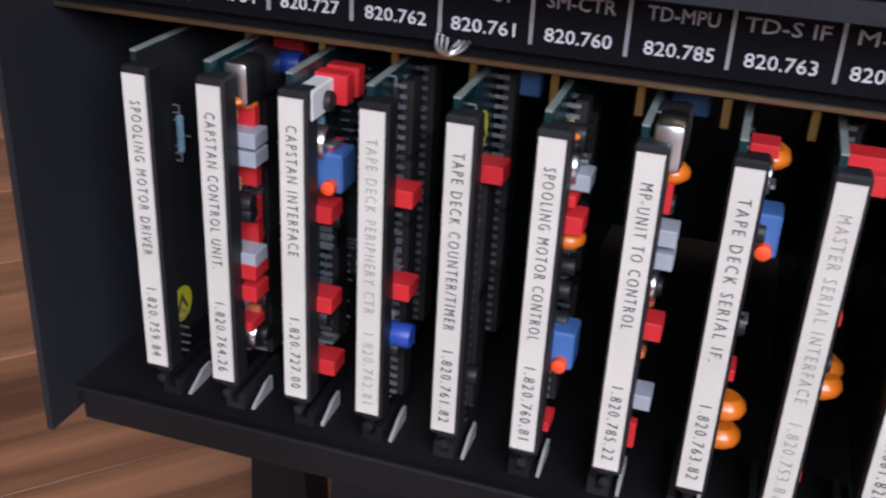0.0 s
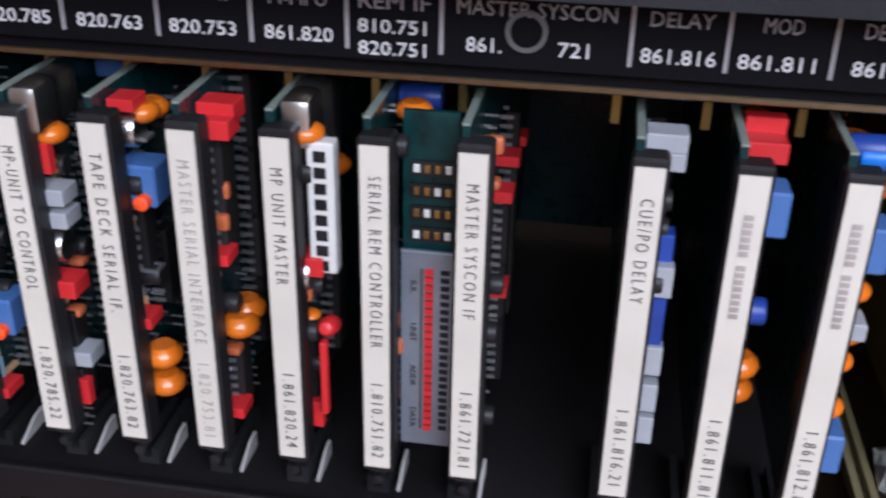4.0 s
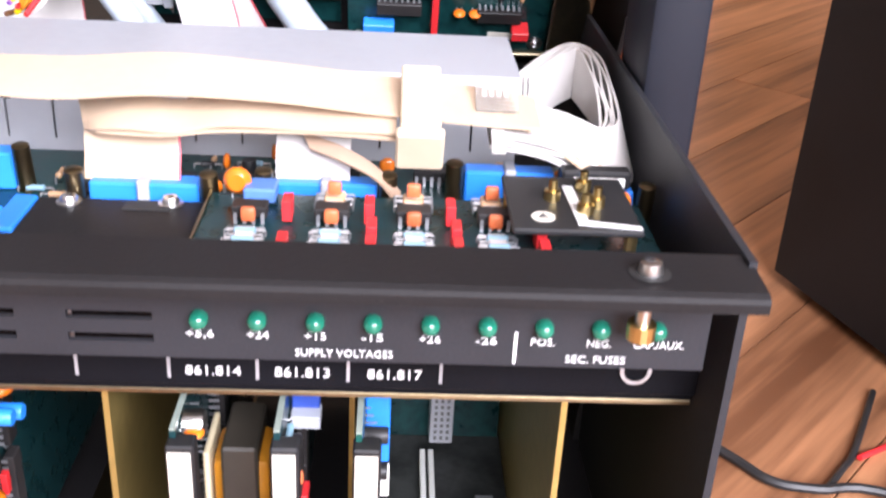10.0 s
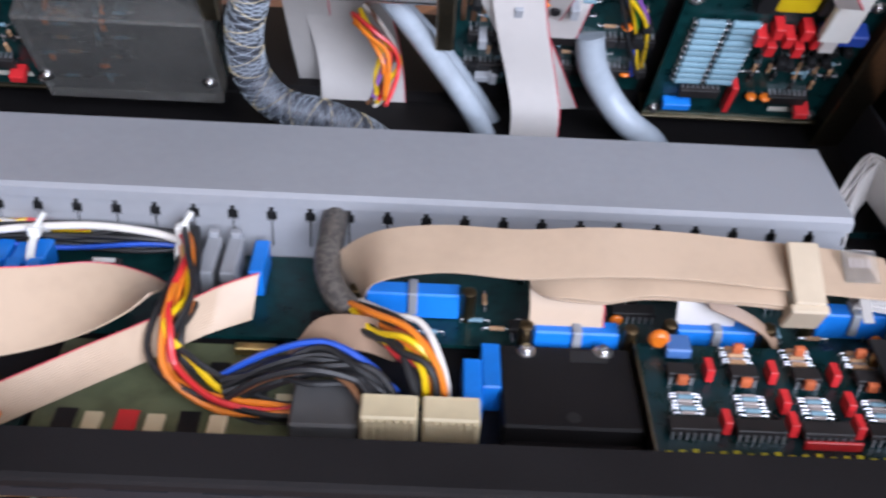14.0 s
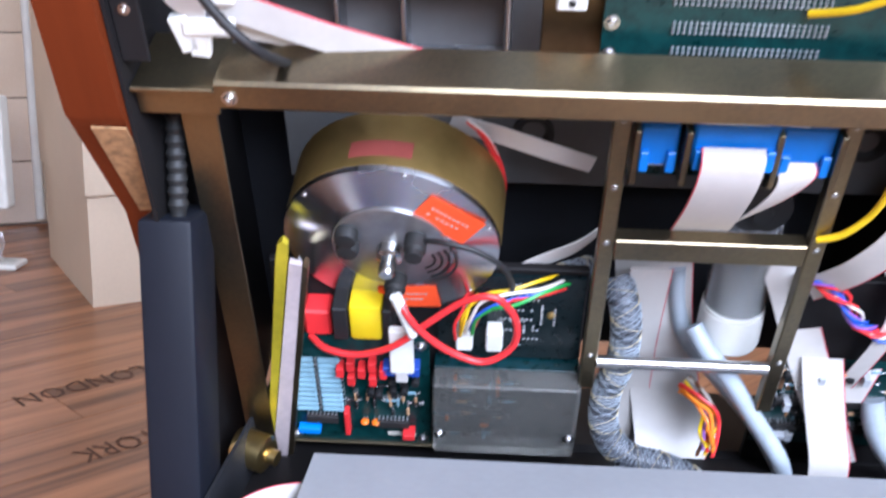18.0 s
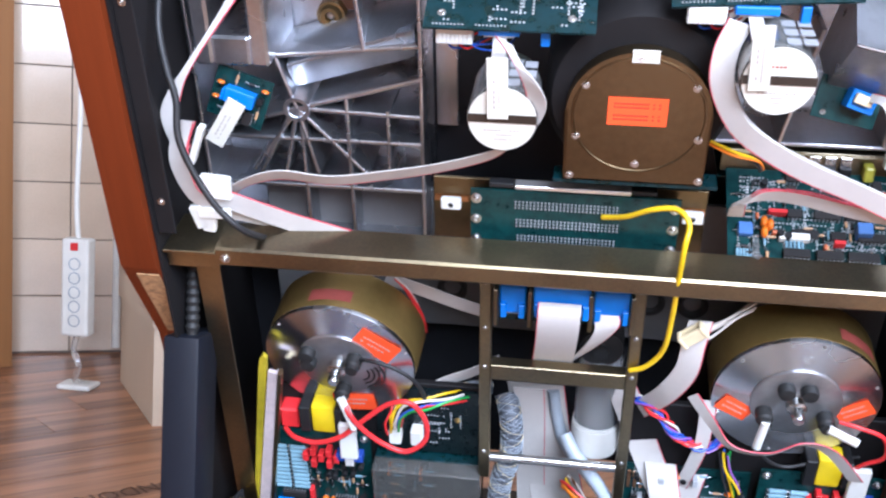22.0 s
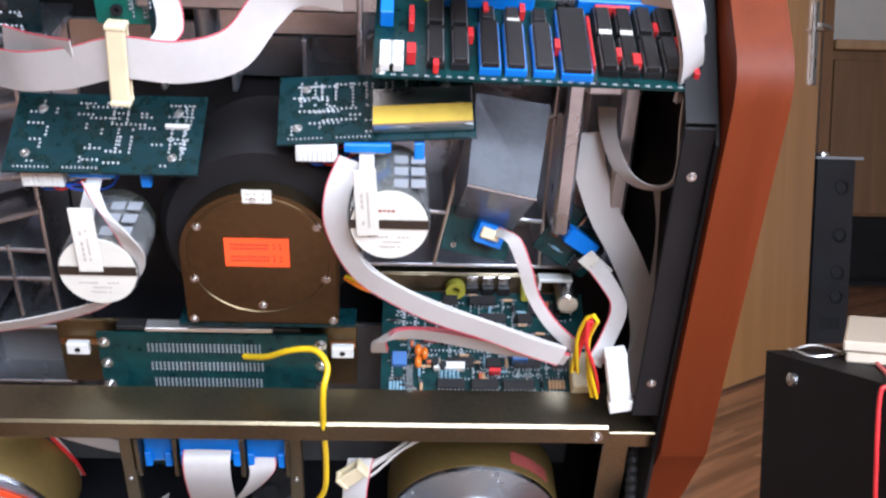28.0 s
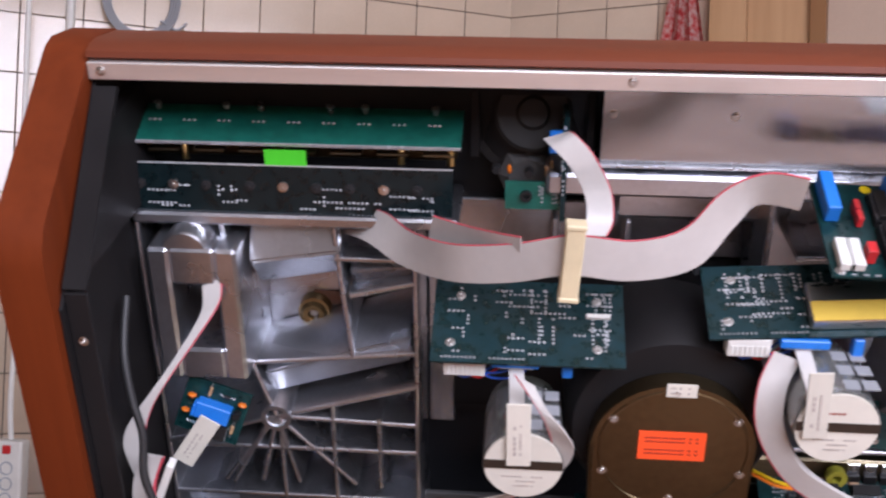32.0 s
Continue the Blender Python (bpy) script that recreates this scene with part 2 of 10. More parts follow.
def wood(name, light, dark, rough, axis, scale=7.0, coat=0.15, rand=0.0):
    m = bpy.data.materials.new(name)
    m.use_nodes = True
    nt = m.node_tree
    b = nt.nodes["Principled BSDF"]
    N, L = nt.nodes.new, nt.links.new
    tc, mp, n1, n2, ramp = N("ShaderNodeTexCoord"), N("ShaderNodeMapping"), N("ShaderNodeTexNoise"), N("ShaderNodeTexNoise"), N("ShaderNodeValToRGB")
    s = [scale * 3] * 3
    s[axis] = scale * 0.16
    mp.inputs["Scale"].default_value = s
    L(tc.outputs["Object"], mp.inputs["Vector"])
    if rand:
        info, vm = N("ShaderNodeObjectInfo"), N("ShaderNodeVectorMath")
        vm.operation = "MULTIPLY_ADD"
        vm.inputs[1].default_value = (1, 1, 1)
        ml = N("ShaderNodeMath")
        ml.operation = "MULTIPLY"
        ml.inputs[1].default_value = 37.0
        L(info.outputs["Random"], ml.inputs[0]), L(mp.outputs[0], vm.inputs[0]), L(ml.outputs[0], vm.inputs[2])
        src = vm.outputs[0]
    else:
        src = mp.outputs[0]
    n1.inputs["Scale"].default_value, n1.inputs["Detail"].default_value, n1.inputs["Distortion"].default_value = 1.0, 8, 1.4
    n2.inputs["Scale"].default_value, n2.inputs["Detail"].default_value = 9.0, 4
    L(src, n1.inputs["Vector"]), L(src, n2.inputs["Vector"])
    add = N("ShaderNodeMath")
    add.operation = "MULTIPLY_ADD"
    add.inputs[1].default_value = 0.35
    L(n2.outputs["Fac"], add.inputs[0]), L(n1.outputs["Fac"], add.inputs[2])
    L(add.outputs[0], ramp.inputs["Fac"])
    e = ramp.color_ramp.elements
    e[0].position, e[0].color, e[1].position, e[1].color = 0.5, (*dark, 1), 0.82, (*light, 1)
    L(ramp.outputs[0], b.inputs["Base Color"])
    b.inputs["Roughness"].default_value, b.inputs["Coat Weight"].default_value, b.inputs["Coat Roughness"].default_value = rough, coat, 0.25
    b.inputs["Specular IOR Level"].default_value = 0.5 if coat else 0.16
    bp = N("ShaderNodeBump")
    bp.inputs["Strength"].default_value, bp.inputs["Distance"].default_value = 0.12, 0.001
    L(add.outputs[0], bp.inputs["Height"]), L(bp.outputs[0], b.inputs["Normal"])
    return m


WOOD_V = wood("red_brown_veneer", (0.140, 0.026, 0.0065), (0.112, 0.020, 0.005), 0.5, 1, 9, 0.0)
WOOD_H = wood("red_brown_veneer_long", (0.155, 0.033, 0.011), (0.125, 0.026, 0.009), 0.45, 0, 9, 0.04)
FLOOR_WOOD = wood("brown_laminate", (0.43, 0.20, 0.098), (0.125, 0.050, 0.023), 0.4, 0, 4.2, 0.25, rand=1)
LIGHT_BEECH = wood("pale_beech", (0.52, 0.31, 0.16), (0.44, 0.25, 0.12), 0.42, 2, 3)
LEAF_WOOD = wood("beech_door_leaf", (0.42, 0.21, 0.075), (0.35, 0.17, 0.058), 0.3, 2, 3, coat=0.4)
DOOR_WOOD = wood("beech_door", (0.27, 0.125, 0.045), (0.22, 0.098, 0.034), 0.42, 2, 3)
CAB_WOOD = wood("beech_cupboard", (0.22, 0.11, 0.045), (0.17, 0.082, 0.032), 0.45, 2, 3)
TILE = material("cream_wall_tile", (0.62, 0.495, 0.375), 0.16, var=0.06, scale=5, rand=0.04, coat=0.4)
GROUT = material("dark_grout", (0.16, 0.13, 0.11), 0.9)
PLASTER = material("white_plaster", (0.72, 0.68, 0.62), 0.9, var=0.05, scale=3, bump=0.3, bscale=120)
# pale tone of the door's glancing window reflection, put into a base colour
SHEEN_PANEL = material("pale_panel_paint", (0.50, 0.37, 0.28), 0.4, var=0.05, scale=3)
CREAM_CAB = material("cream_cupboard_paint", (0.66, 0.55, 0.42), 0.5, var=0.05, scale=4)

# ---- builders ----
ORG = {}


def thing(name, label, category, m=None, base=(0, 0, 0), group=""):
    ob = new(name)
    ob.empty_display_size = 0.02
    ob.matrix_world = (m or Matrix()) @ Matrix.Translation(base)
    ORG[ob.name] = Vector(base)
    return tagged(ob, label, category, group)


def part(name, bm, mat, parent=None, label="", smooth=False):
    """One mesh object of its own under a thing or part (or free, when it has no parent)."""
    me = bpy.data.meshes.new(name)
    if parent:
        bmesh.ops.translate(bm, vec=-ORG[parent.name], verts=bm.verts)
    bmesh.ops.recalc_face_normals(bm, faces=bm.faces)
    bm.to_mesh(me)
    bm.free()
    if smooth:
        me.polygons.foreach_set("use_smooth", [True] * len(me.polygons))
        me.set_sharp_from_angle(angle=radians(38))
    me.materials.append(mat)
    ob = new(name, me)
    if parent:
        ob.parent = parent
        ORG[ob.name] = ORG[parent.name]
    return tagged(ob, label) if label else ob


def comp(mesh, parent, m, label=""):
    """A part that shares its mesh with others of its kind."""
    ob = new(mesh.name.split(".")[0], mesh)
    ob.parent = parent
    ORG[ob.name] = ORG[parent.name]
    ob.matrix_basis = Matrix.Translation(-ORG[parent.name]) @ m
    if mesh.name in FINE_ROWS:
        row = tagged(new("lead_frame", FINE_ROWS[mesh.name]), kind="stuff")
        row.parent = ob
    return tagged(ob, label) if label else ob


def shared(name, bm, mat, smooth=False):
    me = bpy.data.meshes.new(name)
    bmesh.ops.recalc_face_normals(bm, faces=bm.faces)
    bm.to_mesh(me)
    bm.free()
    for m in mat if isinstance(mat, (list, tuple)) else [mat]:
        me.materials.append(m)
    if smooth:
        me.polygons.foreach_set("use_smooth", [True] * len(me.polygons))
        me.set_sharp_from_angle(angle=radians(38))
    return me


def box(x0, x1, y0, y1, z0, z1, r=0.0, bm=None, seg=1, mi=0):
    """A box between two corners; r rounds its edges."""
    b = bmesh.new() if (bm is None or r) else bm
    vs = [b.verts.new((x, y, z)) for z in (z0, z1) for y in (y0, y1) for x in (x0, x1)]
    for f in ((0, 2, 3, 1), (4, 5, 7, 6), (0, 1, 5, 4), (2, 6, 7, 3), (0, 4, 6, 2), (1, 3, 7, 5)):
        b.faces.new([vs[i] for i in f]).material_index = mi
    if r:
        bmesh.ops.bevel(b, geom=list(b.edges), offset=r, segments=seg, affect="EDGES", profile=0.5)
        if bm is not None:
            for f in b.faces:
                f.material_index = mi
            join(bm, b)
            return bm
    return b


def join(bm, other, m=None):
    me = bpy.data.meshes.new("tmp")
    other.to_mesh(me)
    other.free()
    if m:
        me.transform(m)
    bm.from_mesh(me)
    bpy.data.meshes.remove(me)
    return bm


def lathe(profile, n=20, bm=None, m=None, mi=0, close=True):
    """Turn (radius, height) pairs round z."""
    b = bmesh.new() if bm is None or m else bm
    rings = []
    for r, h in profile:
        if r < 1e-6:
            rings.append([b.verts.new((0, 0, h))])
        else:
            rings.append([b.verts.new((r * math.cos(2 * math.pi * i / n), r * math.sin(2 * math.pi * i / n), h)) for i in range(n)])
    for a, c in zip(rings, rings[1:]):
        for i in range(n):
            j = (i + 1) % n
            q = [a[i % len(a)], a[j % len(a)], c[j % len(c)], c[i % len(c)]]
            q = list(dict.fromkeys(q))
            if len(q) > 2:
                b.faces.new(q).material_index = mi
    if close:
        for ring in (rings[0], rings[-1]):
            if len(ring) > 2:
                b.faces.new(ring).material_index = mi
    if m:
        if bm is None:
            b.transform(m)
            return b
        return join(bm, b, m)
    return b


def rod(p, q, r, n=10, bm=None, mi=0):
    p, q = Vector(p), Vector(q)
    m = Matrix.Translation(p) @ (q - p).to_track_quat("Z", "Y").to_matrix().to_4x4()
    d = (q - p).length
    return lathe([(r, 0), (r, d)], n, bm, m, mi)


def prism(outline, axis, a, b, bm=None, mi=0):
    """Extrude a closed outline of pairs along x, y or z from a to b."""
    bm = bm or bmesh.new()
    put = {"x": lambda u, v, w: (w, u, v), "y": lambda u, v, w: (u, w, v), "z": lambda u, v, w: (u, v, w)}[axis]
    lo, hi = [bm.verts.new(put(u, v, a)) for u, v in outline], [bm.verts.new(put(u, v, b)) for u, v in outline]
    n = len(outline)
    for i in range(n):
        bm.faces.new((lo[i], lo[(i + 1) % n], hi[(i + 1) % n], hi[i])).material_index = mi
    bm.faces.new(lo).material_index = mi
    bm.faces.new(hi).material_index = mi
    return bm


def smooth_path(pts, k=6):
    pts = [Vector(p) for p in pts]
    out = []
    for i in range(len(pts) - 1):
        p0, p1, p2, p3 = pts[max(i - 1, 0)], pts[i], pts[i + 1], pts[min(i + 2, len(pts) - 1)]
        for s in range(k):
            t = s / k
            out.append(0.5 * (2 * p1 + (p2 - p0) * t + (2 * p0 - 5 * p1 + 4 * p2 - p3) * t * t + (3 * p1 - p0 - 3 * p2 + p3) * t ** 3))
    return out + [pts[-1]]


def tube(pts, r, n=8, k=6, bm=None, twist=0.0, off=(0, 0)):
    """A round wire along a smooth path; off and twist lay several round one line."""
    bm = bm or bmesh.new()
    path = smooth_path(pts, k)
    up, rings, run = Vector((0.13, 0.21, 0.97)), [], 0.0
    for i, p in enumerate(path):
        d = (path[min(i + 1, len(path) - 1)] - path[max(i - 1, 0)]).normalized()
        if i:
            run += (p - path[i - 1]).length
        s = d.cross(up)
        s = s.normalized() if s.length > 1e-3 else Vector((1, 0, 0))
        u = s.cross(d).normalized()
        up = u
        a = twist * run
        c = p + s * (off[0] * math.cos(a) - off[1] * math.sin(a)) + u * (off[0] * math.sin(a) + off[1] * math.cos(a))
        rings.append([bm.verts.new(c + s * r * math.cos(2 * math.pi * j / n) + u * r * math.sin(2 * math.pi * j / n)) for j in range(n)])
    for a, b in zip(rings, rings[1:]):
        for j in range(n):
            bm.faces.new((a[j], a[(j + 1) % n], b[(j + 1) % n], b[j]))
    bm.faces.new(rings[0]), bm.faces.new(rings[-1])
    return bm


def ribbon_strip(path, sides, lo, hi, thick, ridges):
    """A flat strip along a path, between lo and hi across it, with fine ridges of the wires in it."""
    bm = bmesh.new()
    rows = []
    n = max(2, ridges * 2 + 1)
    for i, (p, s) in enumerate(zip(path, sides)):
        d = (path[min(i + 1, len(path) - 1)] - path[max(i - 1, 0)]).normalized()
        nrm = d.cross(s).normalized()
        top = [bm.verts.new(p + s * (lo + (hi - lo) * j / (n - 1)) + nrm * thick * (0.5 if j % 2 else 0.34)) for j in range(n)]
        bot = [bm.verts.new(p + s * (lo + (hi - lo) * j / (n - 1)) - nrm * thick * (0.5 if j % 2 else 0.34)) for j in range(n)]
        rows.append(top + bot[::-1])
    for a, b in zip(rows, rows[1:]):
        for j in range(len(a)):
            bm.faces.new((a[j], a[(j + 1) % len(a)], b[(j + 1) % len(b)], b[j]))
    bm.faces.new(rows[0]), bm.faces.new(rows[-1])
    return bm


def ribbon(name, label, pts, sides, width, m=None, mat=None, red=1, layers=1, thick=0.0011, k=7, gap=0.0016):
    """A flat ribbon cable: its centre line, the direction across it at each point, its width; red: the edge that carries the red wire."""
    base = Vector(pts[0])
    t = thing(name, label, "ribbon cable", m, base)
    path = smooth_path(pts, k)
    side = [s.normalized() for s in smooth_path(sides, k)]
    for l in range(layers):
        pp = []
        for i, (p, s) in enumerate(zip(path, side)):
            d = (path[min(i + 1, len(path) - 1)] - path[max(i - 1, 0)]).normalized()
            pp.append(p + d.cross(s).normalized() * gap * (l + 0.35 * math.sin(i * 0.55 + l * 2) * (l > 0)))
        h = width / 2
        ridges = round(width / 0.00127)
        part("vinyl", ribbon_strip(pp, side, -h + (0.0007 if red < 0 else 0), h - (0.0007 if red > 0 else 0), thick, ridges), mat or RIBBON, t, smooth=True)
        if red:
            part("red_edge", ribbon_strip(pp, side, h - 0.0007 if red > 0 else -h, h if red > 0 else -h + 0.0007, thick, 1), RED_EDGE, t, "red marker wire", True)
    return t


FONT_CACHE = {}


def text_mesh(body, size, width=None, thick=0.00015, typed=False):
    """Letters of the built-in font as a mesh, centred, in the xy plane; width squeezes or stretches the line to it."""
    key = (body, size, width, typed)
    if key not in FONT_CACHE:
        cu = bpy.data.curves.new("letters", "FONT")
        cu.body, cu.size, cu.align_x, cu.align_y, cu.extrude, cu.resolution_u = body, size, "CENTER", "CENTER", thick, 2
        if typed:
            cu.space_character, cu.offset = 1.4, -0.00007
        ob = new("letters", cu)
        dg = bpy.context.evaluated_depsgraph_get()
        me = bpy.data.meshes.new_from_object(ob.evaluated_get(dg))
        bpy.data.objects.remove(ob)
        xs = [v.co.x for v in me.vertices] or [0, 1]
        if width:
            f = width / max(1e-6, max(xs) - min(xs))
            me.transform(Matrix.Diagonal((f, 1, 1, 1)))
        me.name = "lettering"
        FONT_CACHE[key] = me
    return FONT_CACHE[key]


def lettering(body, parent, m, size, mat, width=None, typed=False):
    me = text_mesh(body, size, width, typed=typed).copy()
    me.materials.append(mat)
    ob = new("lettering", me)
    ob.parent = parent
    ORG[ob.name] = ORG[parent.name]
    ob.matrix_basis = Matrix.Translation(-ORG[parent.name]) @ m
    return ob


def bars(parent, m, w, h, n, mat):
    """Unreadable print: plain bars."""
    rnd = random.Random(int(w * 1e5) + n)
    x = -w / 2
    bm = bmesh.new()
    step = w / n
    for i in range(n):
        if rnd.random() < 0.8:
            box(x, x + step * 0.7, -h / 2, h / 2, 0, 0.00012, bm=bm)
        x += step
    bm.transform(m)
    return part("print", bm, mat, parent)


# ---- electronic components, standing on the plane z = 0 ----


FINE_ROWS = {}


def chip_mesh(name, pins, w=0.0064, mat=None, socket=None):
    n = pins // 2
    ln, up = n * 0.00254 - 0.0003, 0.0026 if socket else 0.0
    bm = box(-w / 2, w / 2, -ln / 2, ln / 2, 0.0016 + up, 0.0048 + up, 0.0003)
    pins_bm = bmesh.new()
    if socket:
        box(-w / 2 - 0.0012, w / 2 + 0.0012, -ln / 2 - 0.0009, ln / 2 + 0.0009, 0, 0.0015 + up, bm=bm, mi=2)
    for s in (-1, 1):
        for i in range(n):
            y = (i - (n - 1) / 2) * 0.00254
            box(s * (w / 2 + 0.0004) - 0.00025, s * (w / 2 + 0.0004) + 0.00025, y - 0.0005, y + 0.0005, 0, 0.0032 + up, bm=pins_bm)
    body = shared(name, bm, [mat or IC_BODY, PIN, socket or BLUE])
    FINE_ROWS[body.name] = shared("lead_frame", pins_bm, PIN)
    return body


CHIP14, CHIP16, CHIP8, CHIP20 = chip_mesh("chip", 14), chip_mesh("chip", 16), chip_mesh("chip", 8), chip_mesh("chip", 20)
CHIP40 = chip_mesh("large_chip", 40, 0.0137, socket=BLUE)
CHIP28 = chip_mesh("chip", 28, 0.0085, socket=BLUE)
CHIP28_FLAT = chip_mesh("chip", 28, 0.0085)
CHIP20S, CHIP16S = chip_mesh("chip", 20, 0.0068, socket=BLACK_PLASTIC), chip_mesh("chip", 16, 0.0068, socket=BLACK_PLASTIC)


def cap_box(name, w, l, h, mat):
    return shared(name, box(-w / 2, w / 2, -l / 2, l / 2, 0.0005, h, min(w, l) * 0.06), mat)


def disc_cap(name, r, th, mat):
    bm = lathe([(0, -th / 2), (r * 0.6, -th / 2), (r * 0.92, -th * 0.25), (r, 0), (r * 0.92, th * 0.25), (r * 0.6, th / 2), (0, th / 2)], 14, close=False)
    bm.transform(Matrix.Translation((0, 0, r + 0.001)) @ Matrix.Rotation(radians(90), 4, "X"))
    for x in (-0.4, 0.4):
        rod((x * r, 0, 0), (x * r, 0, r * 0.5), 0.00035, 5, bm, 1)
    return shared(name, bm, [mat, PIN], True)


def can_cap(name, r, h, mat, top=None):
    bm = lathe([(r * 0.96, 0.0004), (r, 0.001), (r, h * 0.08), (r * 0.93, h * 0.12), (r, h * 0.16), (r, h - 0.0006), (r * 0.9, h)], 14)
    return shared(name, bm, mat, True)


def axial(name, r, ln, mat, lead=0.0025):
    """A body lying along x with bent leads."""
    bm = lathe([(r * 0.55, -ln / 2), (r, -ln / 2 + r * 0.4), (r * 0.88, -ln / 5), (r * 0.88, ln / 5), (r, ln / 2 - r * 0.4), (r * 0.55, ln / 2)], 8)
    bm.transform(Matrix.Translation((0, 0, r + 0.0006)) @ Matrix.Rotation(radians(90), 4, "Y"))
    for s in (-1, 1):
        rod((s * ln / 2, 0, r + 0.0006), (s * (ln / 2 + lead), 0, r + 0.0006), 0.0003, 4, bm, 1)
        rod((s * (ln / 2 + lead), 0, r + 0.0006), (s * (ln / 2 + lead), 0, 0), 0.0003, 4, bm, 1)
    return shared(name, bm, [mat, PIN], True)


TAN_BODY = material("tan_resistor", (0.5, 0.3, 0.16), 0.5, rand=0.2)
CYAN_BODY = material("pale_blue_resistor", (0.21, 0.36, 0.44), 0.45, rand=0.15)
RES, RES_BLUE, DIODE, POWER_RES = axial("resistor", 0.0011, 0.0062, TAN_BODY), axial("resistor", 0.0011, 0.0062, CYAN_BODY), axial("diode", 0.0012, 0.0045, BLACK_PLASTIC), axial("power_resistor", 0.0021, 0.0135, CYAN_BODY, 0.001)
RES_WHITE = axial("resistor", 0.0008, 0.0052, material("grey_ceramic", (0.42, 0.37, 0.35), 0.4, rand=0.2))
FILM_RED, FILM_RED_S, FILM_WHITE, FILM_BLUE = cap_box("film_capacitor", 0.0045, 0.0075, 0.009, RED), cap_box("film_capacitor", 0.0028, 0.0072, 0.0065, RED), cap_box("film_capacitor", 0.004, 0.0072, 0.009, material("grey_white_plastic", (0.42, 0.44, 0.47), 0.45)), cap_box("film_capacitor", 0.009, 0.010, 0.010, SKY_BLUE)
RELAY, RELAY_WHITE = cap_box("relay", 0.010, 0.019, 0.009, material("relay_grey", (0.36, 0.38, 0.42), 0.5)), cap_box("relay", 0.0075, 0.019, 0.0055, WHITE)
DISC, DISC_S = disc_cap("tantalum_capacitor", 0.0043, 0.0042, ORANGE), disc_cap("ceramic_capacitor", 0.0028, 0.0022, ORANGE)
CAN, CAN_S, CAN_STEEL = can_cap("electrolytic_capacitor", 0.0032, 0.010, DARK_BLUE), can_cap("electrolytic_capacitor", 0.0025, 0.007, BLACK_PLASTIC), can_cap("metal_can", 0.0042, 0.006, STEEL)
CRYSTAL = shared("crystal_can", box(-0.0055, 0.0055, -0.0095, 0.0095, 0.0008, 0.0075, 0.0016, seg=2), STEEL, True)
TRIM = cap_box("trimmer", 0.0095, 0.0095, 0.005, SKY_BLUE)
DISC_T = shared("tantalum_bead", box(-0.0021, 0.0021, -0.0012, 0.0012, 0.0015, 0.0058, 0.0009, seg=2), material("brick_red_lacquer", (0.52, 0.13, 0.05), 0.35, var=0.08, rand=0.15), True)




def white_connector(name, n, depth=0.011):
    bm, ribs = box(-0.0045, 0.0045, -n * 0.00127 - 0.001, n * 0.00127 + 0.001, 0, depth, 0.0005), bmesh.new()
    for i in range(n):
        y = (i - (n - 1) / 2) * 0.00254
        box(-0.0050, -0.0045, y - 0.0008, y + 0.0008, depth * 0.35, depth * 0.92, 0.0002, ribs)
        box(0.0045, 0.0050, y - 0.0008, y + 0.0008, depth * 0.35, depth * 0.92, 0.0002, ribs)
    housing = shared(name, bm, WHITE)
    FINE_ROWS[housing.name] = shared("contact_frame", ribs, WHITE)
    return housing


WCON8, WCON5 = white_connector("plug_housing", 8), white_connector("plug_housing", 5)


def screw_mesh(r=0.003, mat=STEEL):
    bm = lathe([(r * 1.45, 0), (r * 1.45, 0.0004), (r, 0.0005), (r, r * 0.6), (r * 0.8, r * 0.85), (r * 0.42, r * 0.85), (r * 0.42, r * 0.35), (0, r * 0.35)], 14, close=False)
    return shared("screw", bm, mat, True)


SCREW, SCREW_S, SCREW_BRASS = screw_mesh(0.0026), screw_mesh(0.0018), screw_mesh(0.0019, BRASS)


def T(x=0, y=0, z=0, rx=0, ry=0, rz=0):
    return pose(x, y, z, rx, ry, rz)


def dots(parent, m, n, seed, w, h, mat, name="solder_joints", step=0.00254, size=0.0009):
    """Rows of solder joints on the back of a board: low domes, in short runs on the hole grid."""
    rnd = random.Random(seed)
    bm = bmesh.new()
    for i in range(n):
        run, vert = rnd.choice((2, 3, 4, 7, 8)), rnd.random() < 0.5
        x0, y0 = rnd.uniform(-w / 2, w / 2), rnd.uniform(-h / 2, h / 2)
        for j in range(run):
            for s in (0, 1) if run > 3 and rnd.random() < 0.9 else (0,):
                x, y = x0 + (s * 0.0076 if vert else j * step), y0 + (j * step if vert else s * 0.0076)
                if abs(x) < w / 2 and abs(y) < h / 2:
                    lathe([(size, 0), (size * 0.7, size * 0.5), (size * 0.25, size)], 5, bm, T(x, y, 0))
    bm.transform(m)
    return tagged(part(name, bm, mat, parent), kind="stuff")

# ---- card rack: folded black chassis with pull-out electronics ----
RX0, RX1 = -0.170, 0.356


